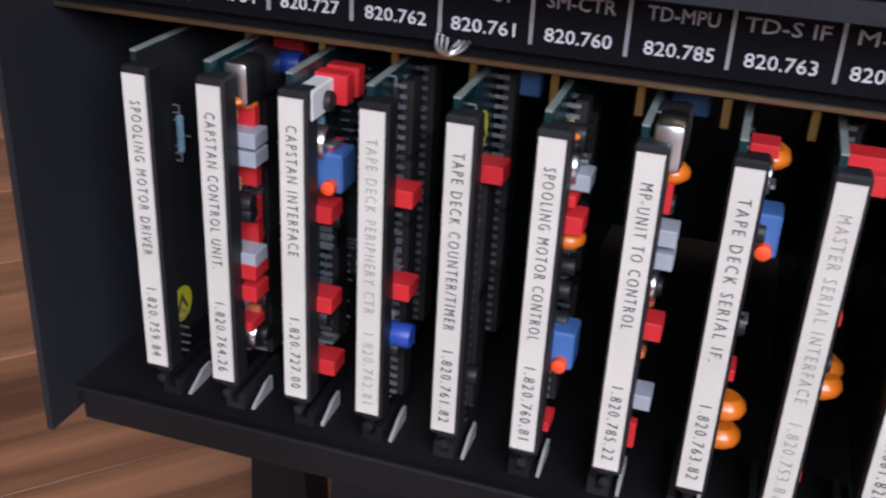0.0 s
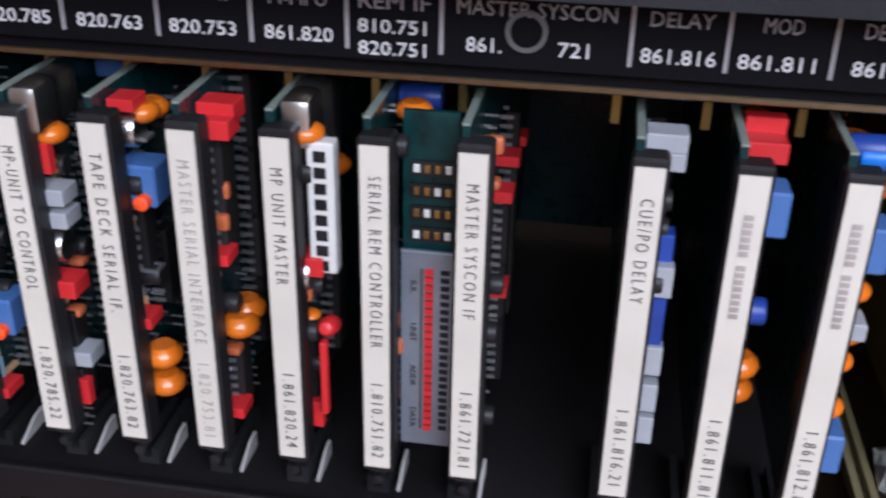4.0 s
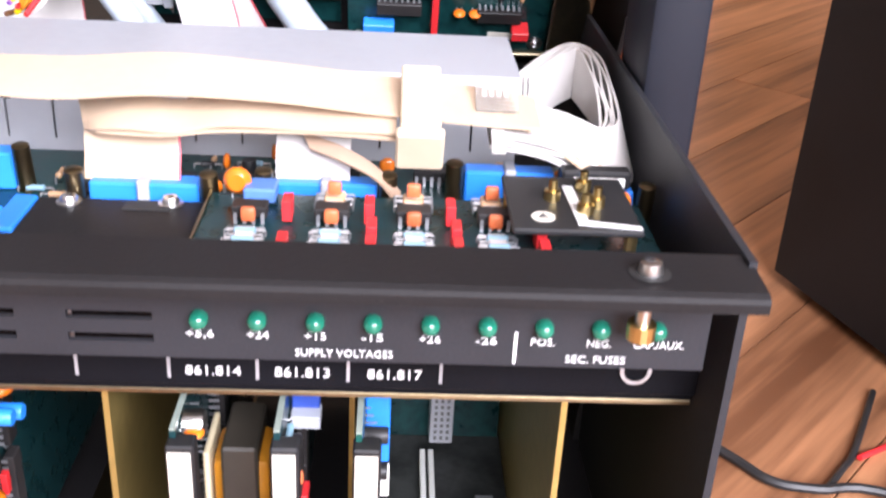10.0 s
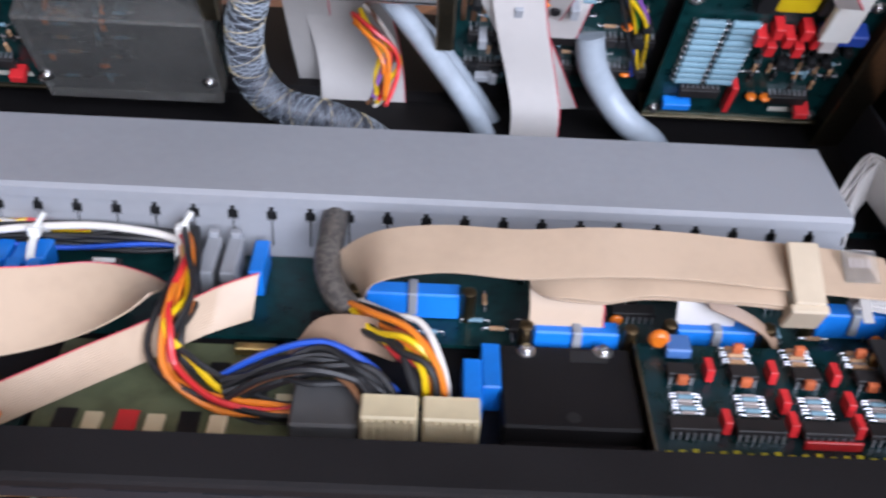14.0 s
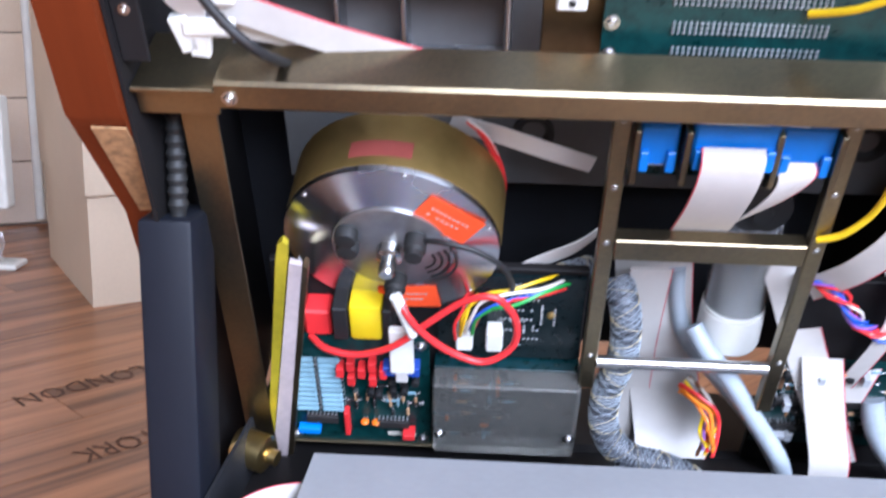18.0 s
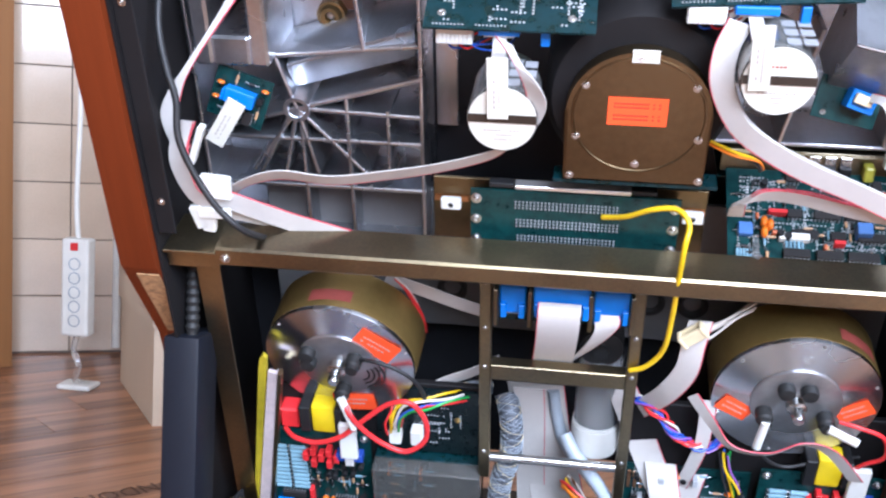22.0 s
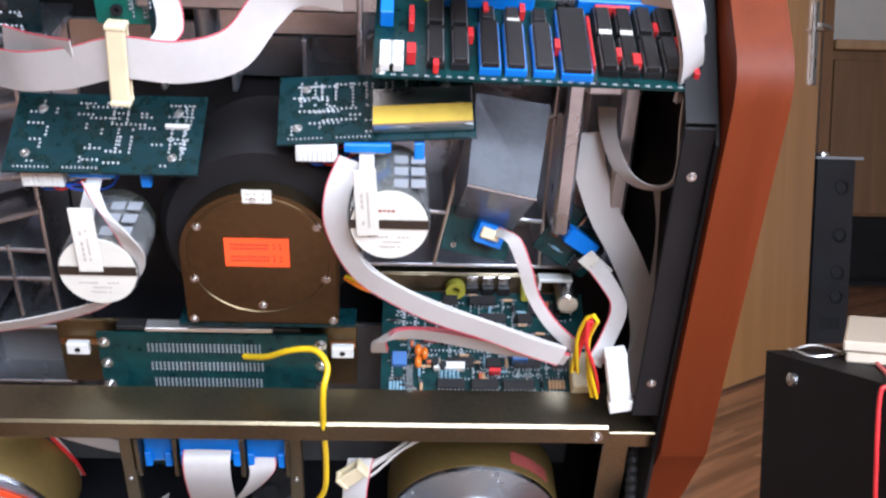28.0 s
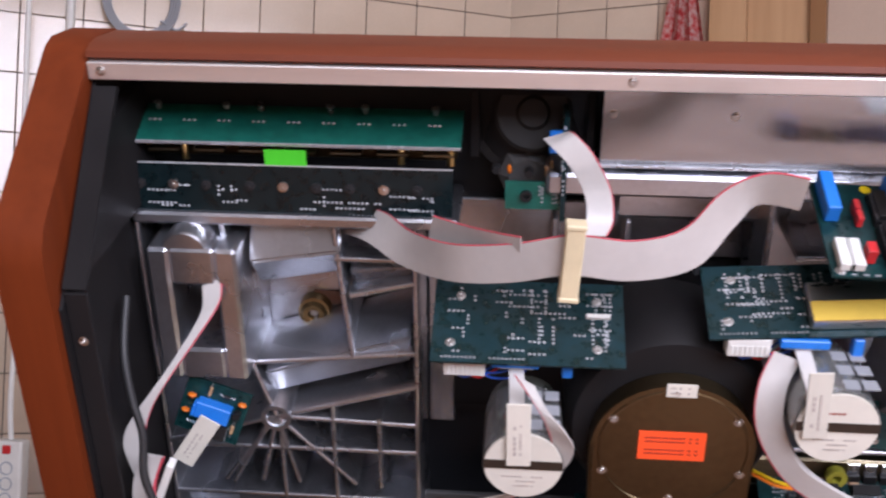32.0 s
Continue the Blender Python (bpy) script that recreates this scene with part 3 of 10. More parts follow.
def chassis():
    t = thing("card_rack", "black steel card rack with open bays and an upper tray", "card rack", base=(0.09, 0.3, 0.16))
    for x, s in ((RX0, 1), (RX1, -1)):
        bm = prism([(0.196, 0.160), (0.46, 0.160), (0.62, 0.24), (0.62, 0.329), (0.196, 0.329)], "x", x - 0.001, x + 0.001)
        part("side_plate", bm, DARK_PAINT, t)
    part("bottom_plate", box(RX0 + 0.0012, RX1 - 0.0012, 0.206, 0.44, 0.1665, 0.1685, 0.0004), BLACK_PAINT, t)
    lip = box(RX0 + 0.006, RX1 - 0.0012, 0.2035, 0.2058, 0.1605, 0.1705, 0.0006)
    lip = part("front_lip", lip, BLACK_PAINT, t)
    lettering("BEFORE REMOVING OR INSERTING CARDS, MACHINE MUST BE SWITCHED OFF", lip, T(0.115, 0.2031, 0.1652, 90), 0.0042, PRINT_GREY, 0.17)
    part("lower_beam", box(RX0 + 0.03, RX1 - 0.03, 0.285, 0.312, 0.128, 0.1664, 0.001), BLACK_PAINT, t)
    part("backplane", box(RX0 + 0.002, RX1 - 0.002, 0.372, 0.3735, 0.172, 0.296), PCB_DARK, t, "dark green backplane board")
    part("tray_floor", box(RX0 + 0.0012, RX1 - 0.0012, 0.2185, 0.60, 0.2915, 0.293), BLACK_PAINT, t)
    # gilt front rail over the card bays
    rail = prism([(0.2175, 0.2763), (0.2190, 0.2763), (0.2190, 0.2780), (0.2260, 0.2780), (0.2260, 0.2791), (0.2175, 0.2791)], "x", RX0 + 0.0012, RX1 - 0.0012)
    part("front_rail", rail, STRIP_BLACK, t, "dark rail over the cards")
    part("rail_lip", box(RX0 + 0.0012, RX1 - 0.0012, 0.2172, 0.2270, 0.2746, 0.2762, 0.0003), ZINC, t, "yellow passivated lip")
    # name strip
    strip = part("name_strip", box(RX0 + 0.0012, RX1 - 0.0012, 0.2148, 0.2168, 0.2792, 0.309, 0.0003), STRIP_BLACK, t, "black strip with white slot names")
    for x in (-0.1288, -0.1082, -0.0878, -0.0671, -0.0467, -0.0263, -0.0055, 0.0155, 0.0356, 0.0557, 0.0749, 0.1121, 0.1303, 0.1498, 0.1714, 0.1925, 0.216, 0.2387, 0.2622, 0.2864):
        part("divider_mark", box(x - 0.0004, x + 0.0004, 0.2144, 0.2149, 0.2815, 0.306), PRINT_GREY, strip)
    names = ((-0.1185, "CAP-CTR", "820.764"), (-0.0980, "CAP IF", "820.727"), (-0.0774, "TD-PER", "820.762"), (-0.0569, "TD-CT", "820.761"), (-0.0365, "SM-CTR", "820.760"), (-0.0154, "TD-MPU", "820.785"), (0.0049, "TD-S IF", "820.763"), (0.0253, "M-S IF", "820.753"), (0.0456, "M-MPU", "861.820"), (0.1212, "DELAY", "861.816"), (0.14, "MOD", "861.811"), (0.1606, "DEMOD", "861.812"), (0.2273, "ROUTING", "861.814"), (0.2504, "CONTROL", "861.813"), (0.2743, "DISPLAY", "861.817"))
    for x, a, b in names:
        lettering(b, strip, T(x, 0.2145, 0.2838, 90), 0.0042, PRINT_WHITE, 0.0143)
        lettering(a, strip, T(x, 0.2145, 0.2910, 90), 0.0042, PRINT_GREY, min(0.0165, 0.0024 * len(a)))
    lettering("820.751", strip, T(0.0653, 0.2145, 0.2818, 90), 0.004, PRINT_WHITE, 0.0138)
    lettering("810.751", strip, T(0.0653, 0.2145, 0.2863, 90), 0.004, PRINT_WHITE, 0.0138)
    lettering("REM IF", strip, T(0.0653, 0.2145, 0.2912, 90), 0.0042, PRINT_GREY, 0.0144)
    lettering("MASTER SYSCON", strip, T(0.0935, 0.2145, 0.2912, 90), 0.0042, PRINT_GREY, 0.031)
    lettering("861.", strip, T(0.0835, 0.2145, 0.2838, 90), 0.0042, PRINT_WHITE, 0.007)
    lettering("721", strip, T(0.1015, 0.2145, 0.2838, 90), 0.0042, PRINT_WHITE, 0.006)
    for x in (0.0918, 0.3376):
        part("bushing", lathe([(0.0032, 0), (0.0042, 0), (0.0042, 0.0009), (0.0032, 0.0009)], 18, m=T(x, 0.2148, 0.2872, 90), close=False), PIN if x > 0.2 else GREY_BOX, strip)
    # indicator panel with ventilation slots and green lamps
    bm = bmesh.new()
    y0, y1 = 0.2000, 0.2017
    zs = (0.2968, 0.3010, 0.3032, 0.3070, 0.3092, 0.3130, 0.3152, 0.3270)
    holes = [(x, x + 0.0200) for x in (-0.118, -0.087, -0.056, -0.025, 0.006, 0.037, 0.068, 0.100, 0.1325, 0.1645, 0.1965)]
    for i in range(7):
        if i in (1, 3, 5):
            e = [RX0 + 0.0012] + [v for h in holes for v in h] + [RX1 - 0.006]
            for a, b in zip(e[::2], e[1::2]):
                box(a, b, y0, y1, zs[i], zs[i + 1], bm=bm)
        else:
            box(RX0 + 0.0012, RX1 - 0.006, y0, y1, zs[i], zs[i + 1], bm=bm)
    panel = part("indicator_panel", bm, DARK_PAINT, t, "charcoal panel with slots and lamp names")
    for i, (x, n) in enumerate(zip([0.2275 + 0.01370 * k for k in range(9)], ("+5,6", "+24", "+15", "-15", "+26", "-26", "POS.", "NEG.", "CAP./AUX."))):
        lamp = lathe([(0.0024, 0), (0.0024, 0.0012), (0.0021, 0.0024), (0.0013, 0.0033), (0, 0.0037)], 16, m=T(x, y0, 0.3080, 90), close=False)
        part("indicator_lamp", lamp, GREEN_LENS, panel, "unlit green lamp", True)
        lettering(n, panel, T(x + (0.001 if i == 8 else 0), y0 - 0.0003, 0.3038, 90), 0.0029, PRINT_WHITE, {9: 0.0125, 4: 0.0066 if i < 6 else 0.0058, 3: 0.0052}.get(len(n)))
    lettering("SUPPLY VOLTAGES", panel, T(0.2618, y0 - 0.0003, 0.2992, 90), 0.0029, PRINT_WHITE, 0.0235)
    lettering("SEC. FUSES", panel, T(0.323, y0 - 0.0003, 0.2992, 90), 0.0029, PRINT_WHITE, 0.0148)
    part("divider_mark", box(0.3027, 0.3035, y0 - 0.0004, y0, 0.2978, 0.3064), PRINT_WHITE, panel)
    # top flange, rolled edge
    fl = prism([(0.1826, 0.3226), (0.1840, 0.3226), (0.1848, 0.3252), (0.2017, 0.3266), (0.2017, 0.3280), (0.1846, 0.3270), (0.1831, 0.3262), (0.1826, 0.3250)], "x", RX0 + 0.001, RX1 + 0.0005)
    part("top_flange", fl, BLACK_PAINT, t, "worn black folded flange")
    bolt = part("lock_bolt", lathe([(0.0019, 0), (0.0019, 0.0135), (0.0028, 0.0135), (0.003, 0.016), (0.0025, 0.0178), (0.0010, 0.0182), (0, 0.0178)], 14, m=T(0.331, 0.192, 0.3125), close=False), STEEL, t, "long knurled retaining bolt", True)
    part("collar", lathe([(0.0022, 0), (0.0034, 0), (0.0034, 0.004), (0.0022, 0.004)], 14, m=T(0.331, 0.192, 0.3105)), BRASS, bolt)
    # black ring laid on the flange in place of the recess's shade
    part("bolt_recess", lathe([(0.0031, 0.0), (0.0046, 0.0), (0.0049, 0.0002), (0.0031, 0.0004)], 20, m=T(0.331, 0.192, 0.3274)), RUBBER, t, "dark ring for the shaded recess round the bolt", True)
    for x in (RX0 + 0.05, RX1 - 0.09):
        foot = prism([(0.262, 0.0), (0.33, 0.0), (0.32, 0.02), (0.31, 0.1284), (0.286, 0.1284), (0.268, 0.05)], "x", x, x + 0.035)
        part("support_foot", foot, BLACK_PAINT, t)
    return t


chassis()

# guides and partition plates in the bays
def partition(x, label, y0=0.222):
    t = thing("partition_plate", label, "partition", base=(x, 0.3, 0.1685))
    part("plate", box(x - 0.0008, x + 0.0008, y0 + 0.0016, 0.37, 0.1686, 0.2752), GILT, t)
    part("folded_edge", box(x - 0.0008, x + 0.0009, y0, y0 + 0.0015, 0.1686, 0.2752), GILT, t)


partition(0.1965, "yellow passivated steel partition plate between card bays")
partition(0.3215, "yellow passivated steel partition plate beside the power bay")
partition(0.2615, "yellow passivated steel partition plate behind the display card", 0.262)


KHAKI = material("khaki_plastic", (0.20, 0.17, 0.09), 0.5, var=0.1)


def guide_rail(x, white, y1=0.27):
    t = thing("card_guide", "khaki plastic card guide rail on the bay floor" if white else "black plastic card guide rail on the rack floor", "card guide", base=(x, 0.215, 0.1686), group="card guides in the rack")
    prof = [(x - 0.0028, 0.1686), (x + 0.0028, 0.1686), (x + 0.0028, 0.1735), (x + 0.001, 0.1735), (x + 0.001, 0.1705), (x - 0.001, 0.1705), (x - 0.001, 0.1735), (x - 0.0028, 0.1735)]
    part("rail", prism(prof, "y", 0.2135, y1), KHAKI if white else BLACK_PLASTIC, t)
    part("front_tab", box(x - 0.002, x + 0.002, 0.2115, 0.219, 0.1686, 0.1722, 0.0005) if white else prism([(0.2145, 0.1686), (0.2145, 0.1692), (0.222, 0.1727), (0.226, 0.1730), (0.226, 0.1686)], "x", x + 0.0045, x + 0.0054), KHAKI if white else TAPE, t)


STRIPS = (-0.1390, -0.1192, -0.0983, -0.0785, -0.0582, -0.0378, -0.0171, 0.0028, 0.0223, 0.0425, 0.0632, 0.0835, 0.1180, 0.1378, 0.1580, 0.2192, 0.2462, 0.2677)
for x in STRIPS[:15]:
    guide_rail(x - 0.002, False, 0.236)
for x in (0.1805, 0.2035):
    guide_rail(x, True, 0.325)


def rail_clip(x):
    t = thing("rail_clip", "short gilt clip hanging from the rail over the cards", "clip", base=(x, 0.24, 0.2744), group="gilt clips under the card rail")
    part("tongue", box(x - 0.0011, x + 0.0011, 0.2385, 0.2400, 0.2610, 0.2735, 0.0002), GILT, t)
    part("hook", box(x - 0.0011, x + 0.0011, 0.2272, 0.2400, 0.2736, 0.2748, 0.0002), GILT, t)


for x in STRIPS[1:15]:
    rail_clip(x - 0.0072)
for x0, x1, mat, lab in ((0.1625, 0.2155, ZINC_BROWN, "brown passivated floor plate of an empty card bay"), (0.2705, 0.3205, STEEL_DULL, "bare grey steel floor plate of the power bay")):
    t = thing("bay_floor", lab, "plate", base=((x0 + x1) / 2, 0.3, 0.1686))
    part("plate", box(x0, x1, 0.222, 0.37, 0.1686, 0.1694, 0.0002), mat, t)
t = thing("angle_bracket", "small white angle bracket in the power bay", "bracket", base=(0.3115, 0.27, 0.1694))
part("upright", box(0.3080, 0.3150, 0.2800, 0.2815, 0.1694, 0.1840, 0.0003), GREY_PLASTIC, t)
part("foot", box(0.3080, 0.3150, 0.2816, 0.305, 0.1694, 0.1708, 0.0003), GREY_PLASTIC, t)
t = thing("floor_guide", "pair of white plastic slats on the bay floor", "card guide", base=(0.2895, 0.3, 0.1694))
for x in (0.2878, 0.2912):
    part("slat", box(x - 0.0011, x + 0.0011, 0.262, 0.330, 0.1694, 0.1735, 0.0003), WHITE, t)
t = thing("plastic_scrap", "crumpled clear plastic scrap on the bay floor", "plastic scrap", base=(0.188, 0.24, 0.1694))
bm = bmesh.new()
rnd = random.Random(4)
grid = [[bm.verts.new((0.1845 + 0.0022 * a, 0.234 + 0.0035 * b, 0.1698 + rnd.uniform(0, 0.0075))) for a in range(5)] for b in range(5)]
for a in range(4):
    for b in range(4):
        bm.faces.new((grid[b][a], grid[b][a + 1], grid[b + 1][a + 1], grid[b + 1][a]))
bmesh.ops.solidify(bm, geom=list(bm.faces), thickness=0.0003)
part("film", bm, CLEAR, t)
t = thing("wire_clip", "bright bent wire clip under the name strip", "clip", base=(-0.0646, 0.213, 0.2785))
for k in range(3):
    a = 0.0011 * k
    part("loop", tube([(-0.0672 + a, 0.2142, 0.2815 - a * 0.4), (-0.0668 + a, 0.2122, 0.2788 - a * 0.3), (-0.0640 + a * 0.4, 0.2112, 0.2776 + a * 0.5), (-0.0612 - a, 0.2122, 0.2788), (-0.0600 - a, 0.2142, 0.2803)], 0.00045, 6, 4), STEEL, t, smooth=True)


def bay_back(x):
    t = thing("edge_socket", "dark multi-pin edge socket at the back of a bay", "socket", base=(x, 0.3715, 0.178), group="edge sockets on the backplane")
    part("body", box(x - 0.004, x + 0.004, 0.361, 0.3718, 0.178, 0.27, 0.0006), BLACK_PLASTIC, t)
    bm = bmesh.new()
    for i in range(32):
        for s in (-0.0013, 0.0013):
            box(x + s - 0.0004, x + s + 0.0004, 0.3605, 0.361, 0.183 + i * 0.00254, 0.1838 + i * 0.00254, bm=bm)
    part("contact_strip", bm, BRASS, t)


for x in (0.172, 0.187, 0.2):
    bay_back(x)

# ---- plug-in cards ----
H0, H1 = 0.184, 0.2648


def C(x, d, f, turn=0, off=0.0):
    """Pose on the component side of a card at strip x: d metres behind its front, f of the way down."""
    return Matrix(((0, 0, 1, x - 0.0014 + off), (1, 0, 0, 0.2075 + d), (0, 1, 0, H1 - f * (H1 - H0)), (0, 0, 0, 1))) @ Matrix.Rotation(radians(turn), 4, "Z")


TAB_BM = box(-0.0004, 0.0004, -0.0022, -0.0015, 0, 0.0062)
box(-0.0004, 0.0004, 0.0015, 0.0022, 0, 0.0062, bm=TAB_BM)
box(-0.0004, 0.0004, -0.0022, 0.0022, 0.0063, 0.0072, bm=TAB_BM)
TAB = shared("test_clip", TAB_BM, PIN)
TRIM_DOT = shared("trimmer_screw", lathe([(0.0018, 0), (0.0018, 0.0022), (0.0009, 0.0026)], 10), FLUO, True)
FILM_DBLUE = cap_box("film_capacitor", 0.0052, 0.0098, 0.0085, DARK_BLUE)
DISC_L = disc_cap("tantalum_capacitor", 0.0050, 0.0054, ORANGE)

CARD_BITS = {
    "red": FILM_RED, "reds": FILM_RED_S, "white": FILM_WHITE, "blue": FILM_BLUE, "disc": DISC, "dscs": DISC_S, "ic": CHIP16, "ic8": CHIP8, "ic20": CHIP20,
    "ic28": CHIP28_FLAT, "tab": TAB, "dot": TRIM_DOT, "dblue": FILM_DBLUE, "bigd": DISC_L, "can": CAN, "cans": CAN_S, "steel": CAN_STEEL, "xtal": CRYSTAL, "res": RES, "resb": RES_BLUE, "dio": DIODE, "relay": RELAY, "rw": RELAY_WHITE, "trim": TRIM,
}


def card(i, title, number, bits, ink=INK, pcb=PCB_CARD, label="", top=0.0042, tight=1.0):
    x = STRIPS[i]
    t = thing("plug_in_card", label, "circuit card", base=(x, 0.2075, H0), group="plug-in cards in the rack")
    board = part("circuit_board", box(x - 0.003, x - 0.0014, 0.2113, 0.3605, H0 + 0.0005, H1 + top), pcb, t)
    part("board_nose", box(x - 0.003, x - 0.0014, 0.2086, 0.2113, H1 + 0.0018, H1 + top), pcb, board)
    part("edge_stiffener", box(x - 0.0030, x - 0.0014, 0.2086, 0.3605, H1 + top, H1 + top + 0.0005), material_edge, board)
    h = box(x - 0.0037, x + 0.0038, 0.2048, 0.2112, H0 - 0.0018, H1 + 0.0017, 0.0006)
    handle = part("handle_strip", h, BLACK_PLASTIC, t)
    paper = part("label", box(x - 0.0030, x + 0.0030, 0.2043, 0.2049, H0, H1), PAPER, handle, "white paper label with typed name")
    part("handle_ear", box(x - 0.0022, x + 0.0022, 0.2066, 0.2112, H0 - 0.0036, H0 - 0.0018, 0.0004), BLACK_PLASTIC, handle)
    part("pull_screw", lathe([(0.0013, 0), (0.0013, 0.002), (0, 0.0022)], 8, m=T(x, 0.2076, H0 - 0.005, 90), close=False), BLACK_PLASTIC, handle)
    turn = Matrix(((0, 1, 0, x), (0, 0, -1, 0.2042), (-1, 0, 0, 0), (0, 0, 0, 1)))

    def line(body, z, w):
        m = turn.copy()
        m[2][3] = z
        if body:
            lettering(body, paper, m, 0.0040, ink, w, True)
        else:
            bars(paper, m @ T(0, 0, 0.0001), w, 0.0018, 16, FADED_INK)
    line(title, H1 - 0.0065 - 0.00195 * (len(title) if title else 13) / 2 * tight, 0.00195 * (len(title) if title else 13) * tight)
    line(number, H0 + 0.0135, 0.0205)
    rnd = random.Random(i)
    for kind, d, f, *turn_deg in bits:
        comp(CARD_BITS[kind], t, C(x, d, f, turn_deg[0] if turn_deg else 0))
        if kind == "blue" and i in (2, 5, 7) and d < 0.02:
            comp(TRIM_DOT, t, C(x, d, f, 0, 0.0072) @ T(-0.0046, -0.0030, 0, 0, -90))
    many = 20 if i in (1, 5, 6, 9, 13, 15) else 9
    for k in range(many if i else 0):
        comp(rnd.choice((RES, DIODE, RES_BLUE, DISC_T, CAN_S, RES, RES_WHITE)), t, C(x, rnd.uniform(0.004, 0.015), 0.03 + k * 0.945 / many + rnd.uniform(-0.03, 0.03), rnd.choice((0, 90))))
    bm = bmesh.new()
    for k in range(28 if i else 5):
        m = C(x, rnd.uniform(0.003, 0.034), rnd.uniform(0.01, 0.97))
        n = rnd.choice((1, 1, 2, 4, 6))
        for j in range(n):
            h = rnd.uniform(0.0012, 0.0038)
            box(-0.0002, 0.0002, -0.00022 - j * 0.00254, 0.00022 - j * 0.00254, 0, h, bm=(tmp := bmesh.new()))
            tmp.transform(m)
            me = bpy.data.meshes.new("tmp")
            tmp.to_mesh(me)
            bm.from_mesh(me)
            tmp.free()
            bpy.data.meshes.remove(me)
    tagged(part("component_lead", bm, PIN, t), kind="stuff")
    return t


material_edge = material("board_edge", (0.27, 0.32, 0.28), 0.4)


def ics(d, *fs):
    return [("ic", d, f) for f in fs]


def yellow_sticker(t, x, d, f, r=0.0052):
    m = C(x, d, f, 0, 0.0003)
    s = part("warning_sticker", lathe([(r, 0), (r, 0.0002)], 20, m=m), material_sticker, t, "round yellow warning sticker")
    sign = prism([(-0.003, -0.002), (0.0, 0.0034), (0.003, -0.002), (0.0018, -0.002), (0.0, 0.0012), (-0.0018, -0.002)], "z", 0.0002, 0.0003)
    sign.transform(m)
    part("symbol", sign, INK, s)
    return s


material_sticker = material("sticker_yellow", (0.68, 0.62, 0.03), 0.5)
CARD_LABEL = "green circuit card with white label and "
c1 = card(0, "SPOOLING MOTOR DRIVER", "1.820.759.84", [("resb", 0.0155, 0.235, 90), ("resb", 0.0155, 0.26, 90), ("resb", 0.0155, 0.285, 90), ("ic", 0.09, 0.3), ("can", 0.09, 0.6), ("can", 0.11, 0.2)], pcb=BLACK_PLASTIC, label="black plug-in power card with a white label and warning sticker")
yellow_sticker(c1, STRIPS[0], 0.0125, 0.87)
card(1, "CAPSTAN CONTROL UNIT.", "1.820.764.26", [("xtal", 0.014, 0.02, 90), ("dscs", 0.006, 0.07), ("dscs", 0.011, 0.1), ("white", 0.008, 0.19, 90), ("white", 0.008, 0.25, 90), ("reds", 0.011, 0.15), ("reds", 0.011, 0.32), ("reds", 0.011, 0.45), ("reds", 0.011, 0.52), ("res", 0.006, 0.34), ("res", 0.006, 0.37), ("res", 0.006, 0.46), ("dscs", 0.007, 0.45), ("white", 0.006, 0.58, 90), ("red", 0.006, 0.62, 90), ("red", 0.006, 0.70, 90), ("reds", 0.008, 0.84, 90), ("steel", 0.010, 0.90), ("red", 0.035, 0.0), ("can", 0.03, 0.03)] + ics(0.022, 0.2, 0.45, 0.7, 0.92) + ics(0.045, 0.2, 0.45, 0.7), label=CARD_LABEL + "crowded red capacitors")
card(2, "CAPSTAN INTERFACE", "1.820.727.00", [("red", 0.014, 0.02), ("red", 0.021, 0.02), ("cans", 0.008, 0.04), ("resb", 0.006, 0.10), ("steel", 0.008, 0.17), ("blue", 0.011, 0.26), ("dscs", 0.017, 0.31), ("reds", 0.012, 0.2, 90), ("red", 0.006, 0.375, 90), ("red", 0.006, 0.685, 90), ("red", 0.008, 0.93, 90), ("dio", 0.008, 0.84), ("tab", 0.010, 0.18, 90), ("tab", 0.010, 0.86, 90), ("rw", 0.009, 0.03, 90)] + ics(0.020, 0.45, 0.62, 0.8) + ics(0.045, 0.2, 0.45, 0.7), label=CARD_LABEL + "red and blue blocks")
card(3, "TAPE DECK PERIPHERY CTR", "1.820.762.81", [("red", 0.008, 0.29, 90), ("red", 0.008, 0.60, 90), ("can", 0.005, 0.75), ("cans", 0.005, 0.80)] + ics(0.018, 0.1, 0.32, 0.54, 0.76, 0.94) + ics(0.034, 0.1, 0.32, 0.54, 0.76), ink=FADED_INK, label=CARD_LABEL + "rows of chips")
c5 = card(4, "TAPE DECK COUNTER/TIMER", "1.820.761.82", [("red", 0.012, 0.19, 90), ("blue", 0.042, 0.0), ("ic28", 0.016, 0.42), ("ic28", 0.016, 0.80)] + ics(0.036, 0.1, 0.32, 0.54, 0.76), pcb=PCB_DARK, label=CARD_LABEL + "yellow round sticker")
yellow_sticker(c5, STRIPS[4], 0.0195, 0.115)
card(5, "SPOOLING MOTOR CONTROL", "1.820.760.81", [("dscs", 0.006, 0.02), ("res", 0.006, 0.06), ("resb", 0.010, 0.09), ("res", 0.013, 0.03), ("steel", 0.008, 0.12), ("white", 0.010, 0.16, 90), ("reds", 0.008, 0.21, 90), ("red", 0.006, 0.27, 90), ("disc", 0.007, 0.33), ("dio", 0.007, 0.43), ("cans", 0.010, 0.52), ("blue", 0.009, 0.69), ("reds", 0.006, 0.95, 90), ("res", 0.01, 0.47), ("tab", 0.014, 0.12, 90), ("tab", 0.013, 0.20, 90)] + ics(0.022, 0.1, 0.32, 0.86) + ics(0.04, 0.2, 0.5, 0.8), label=CARD_LABEL + "small resistors")
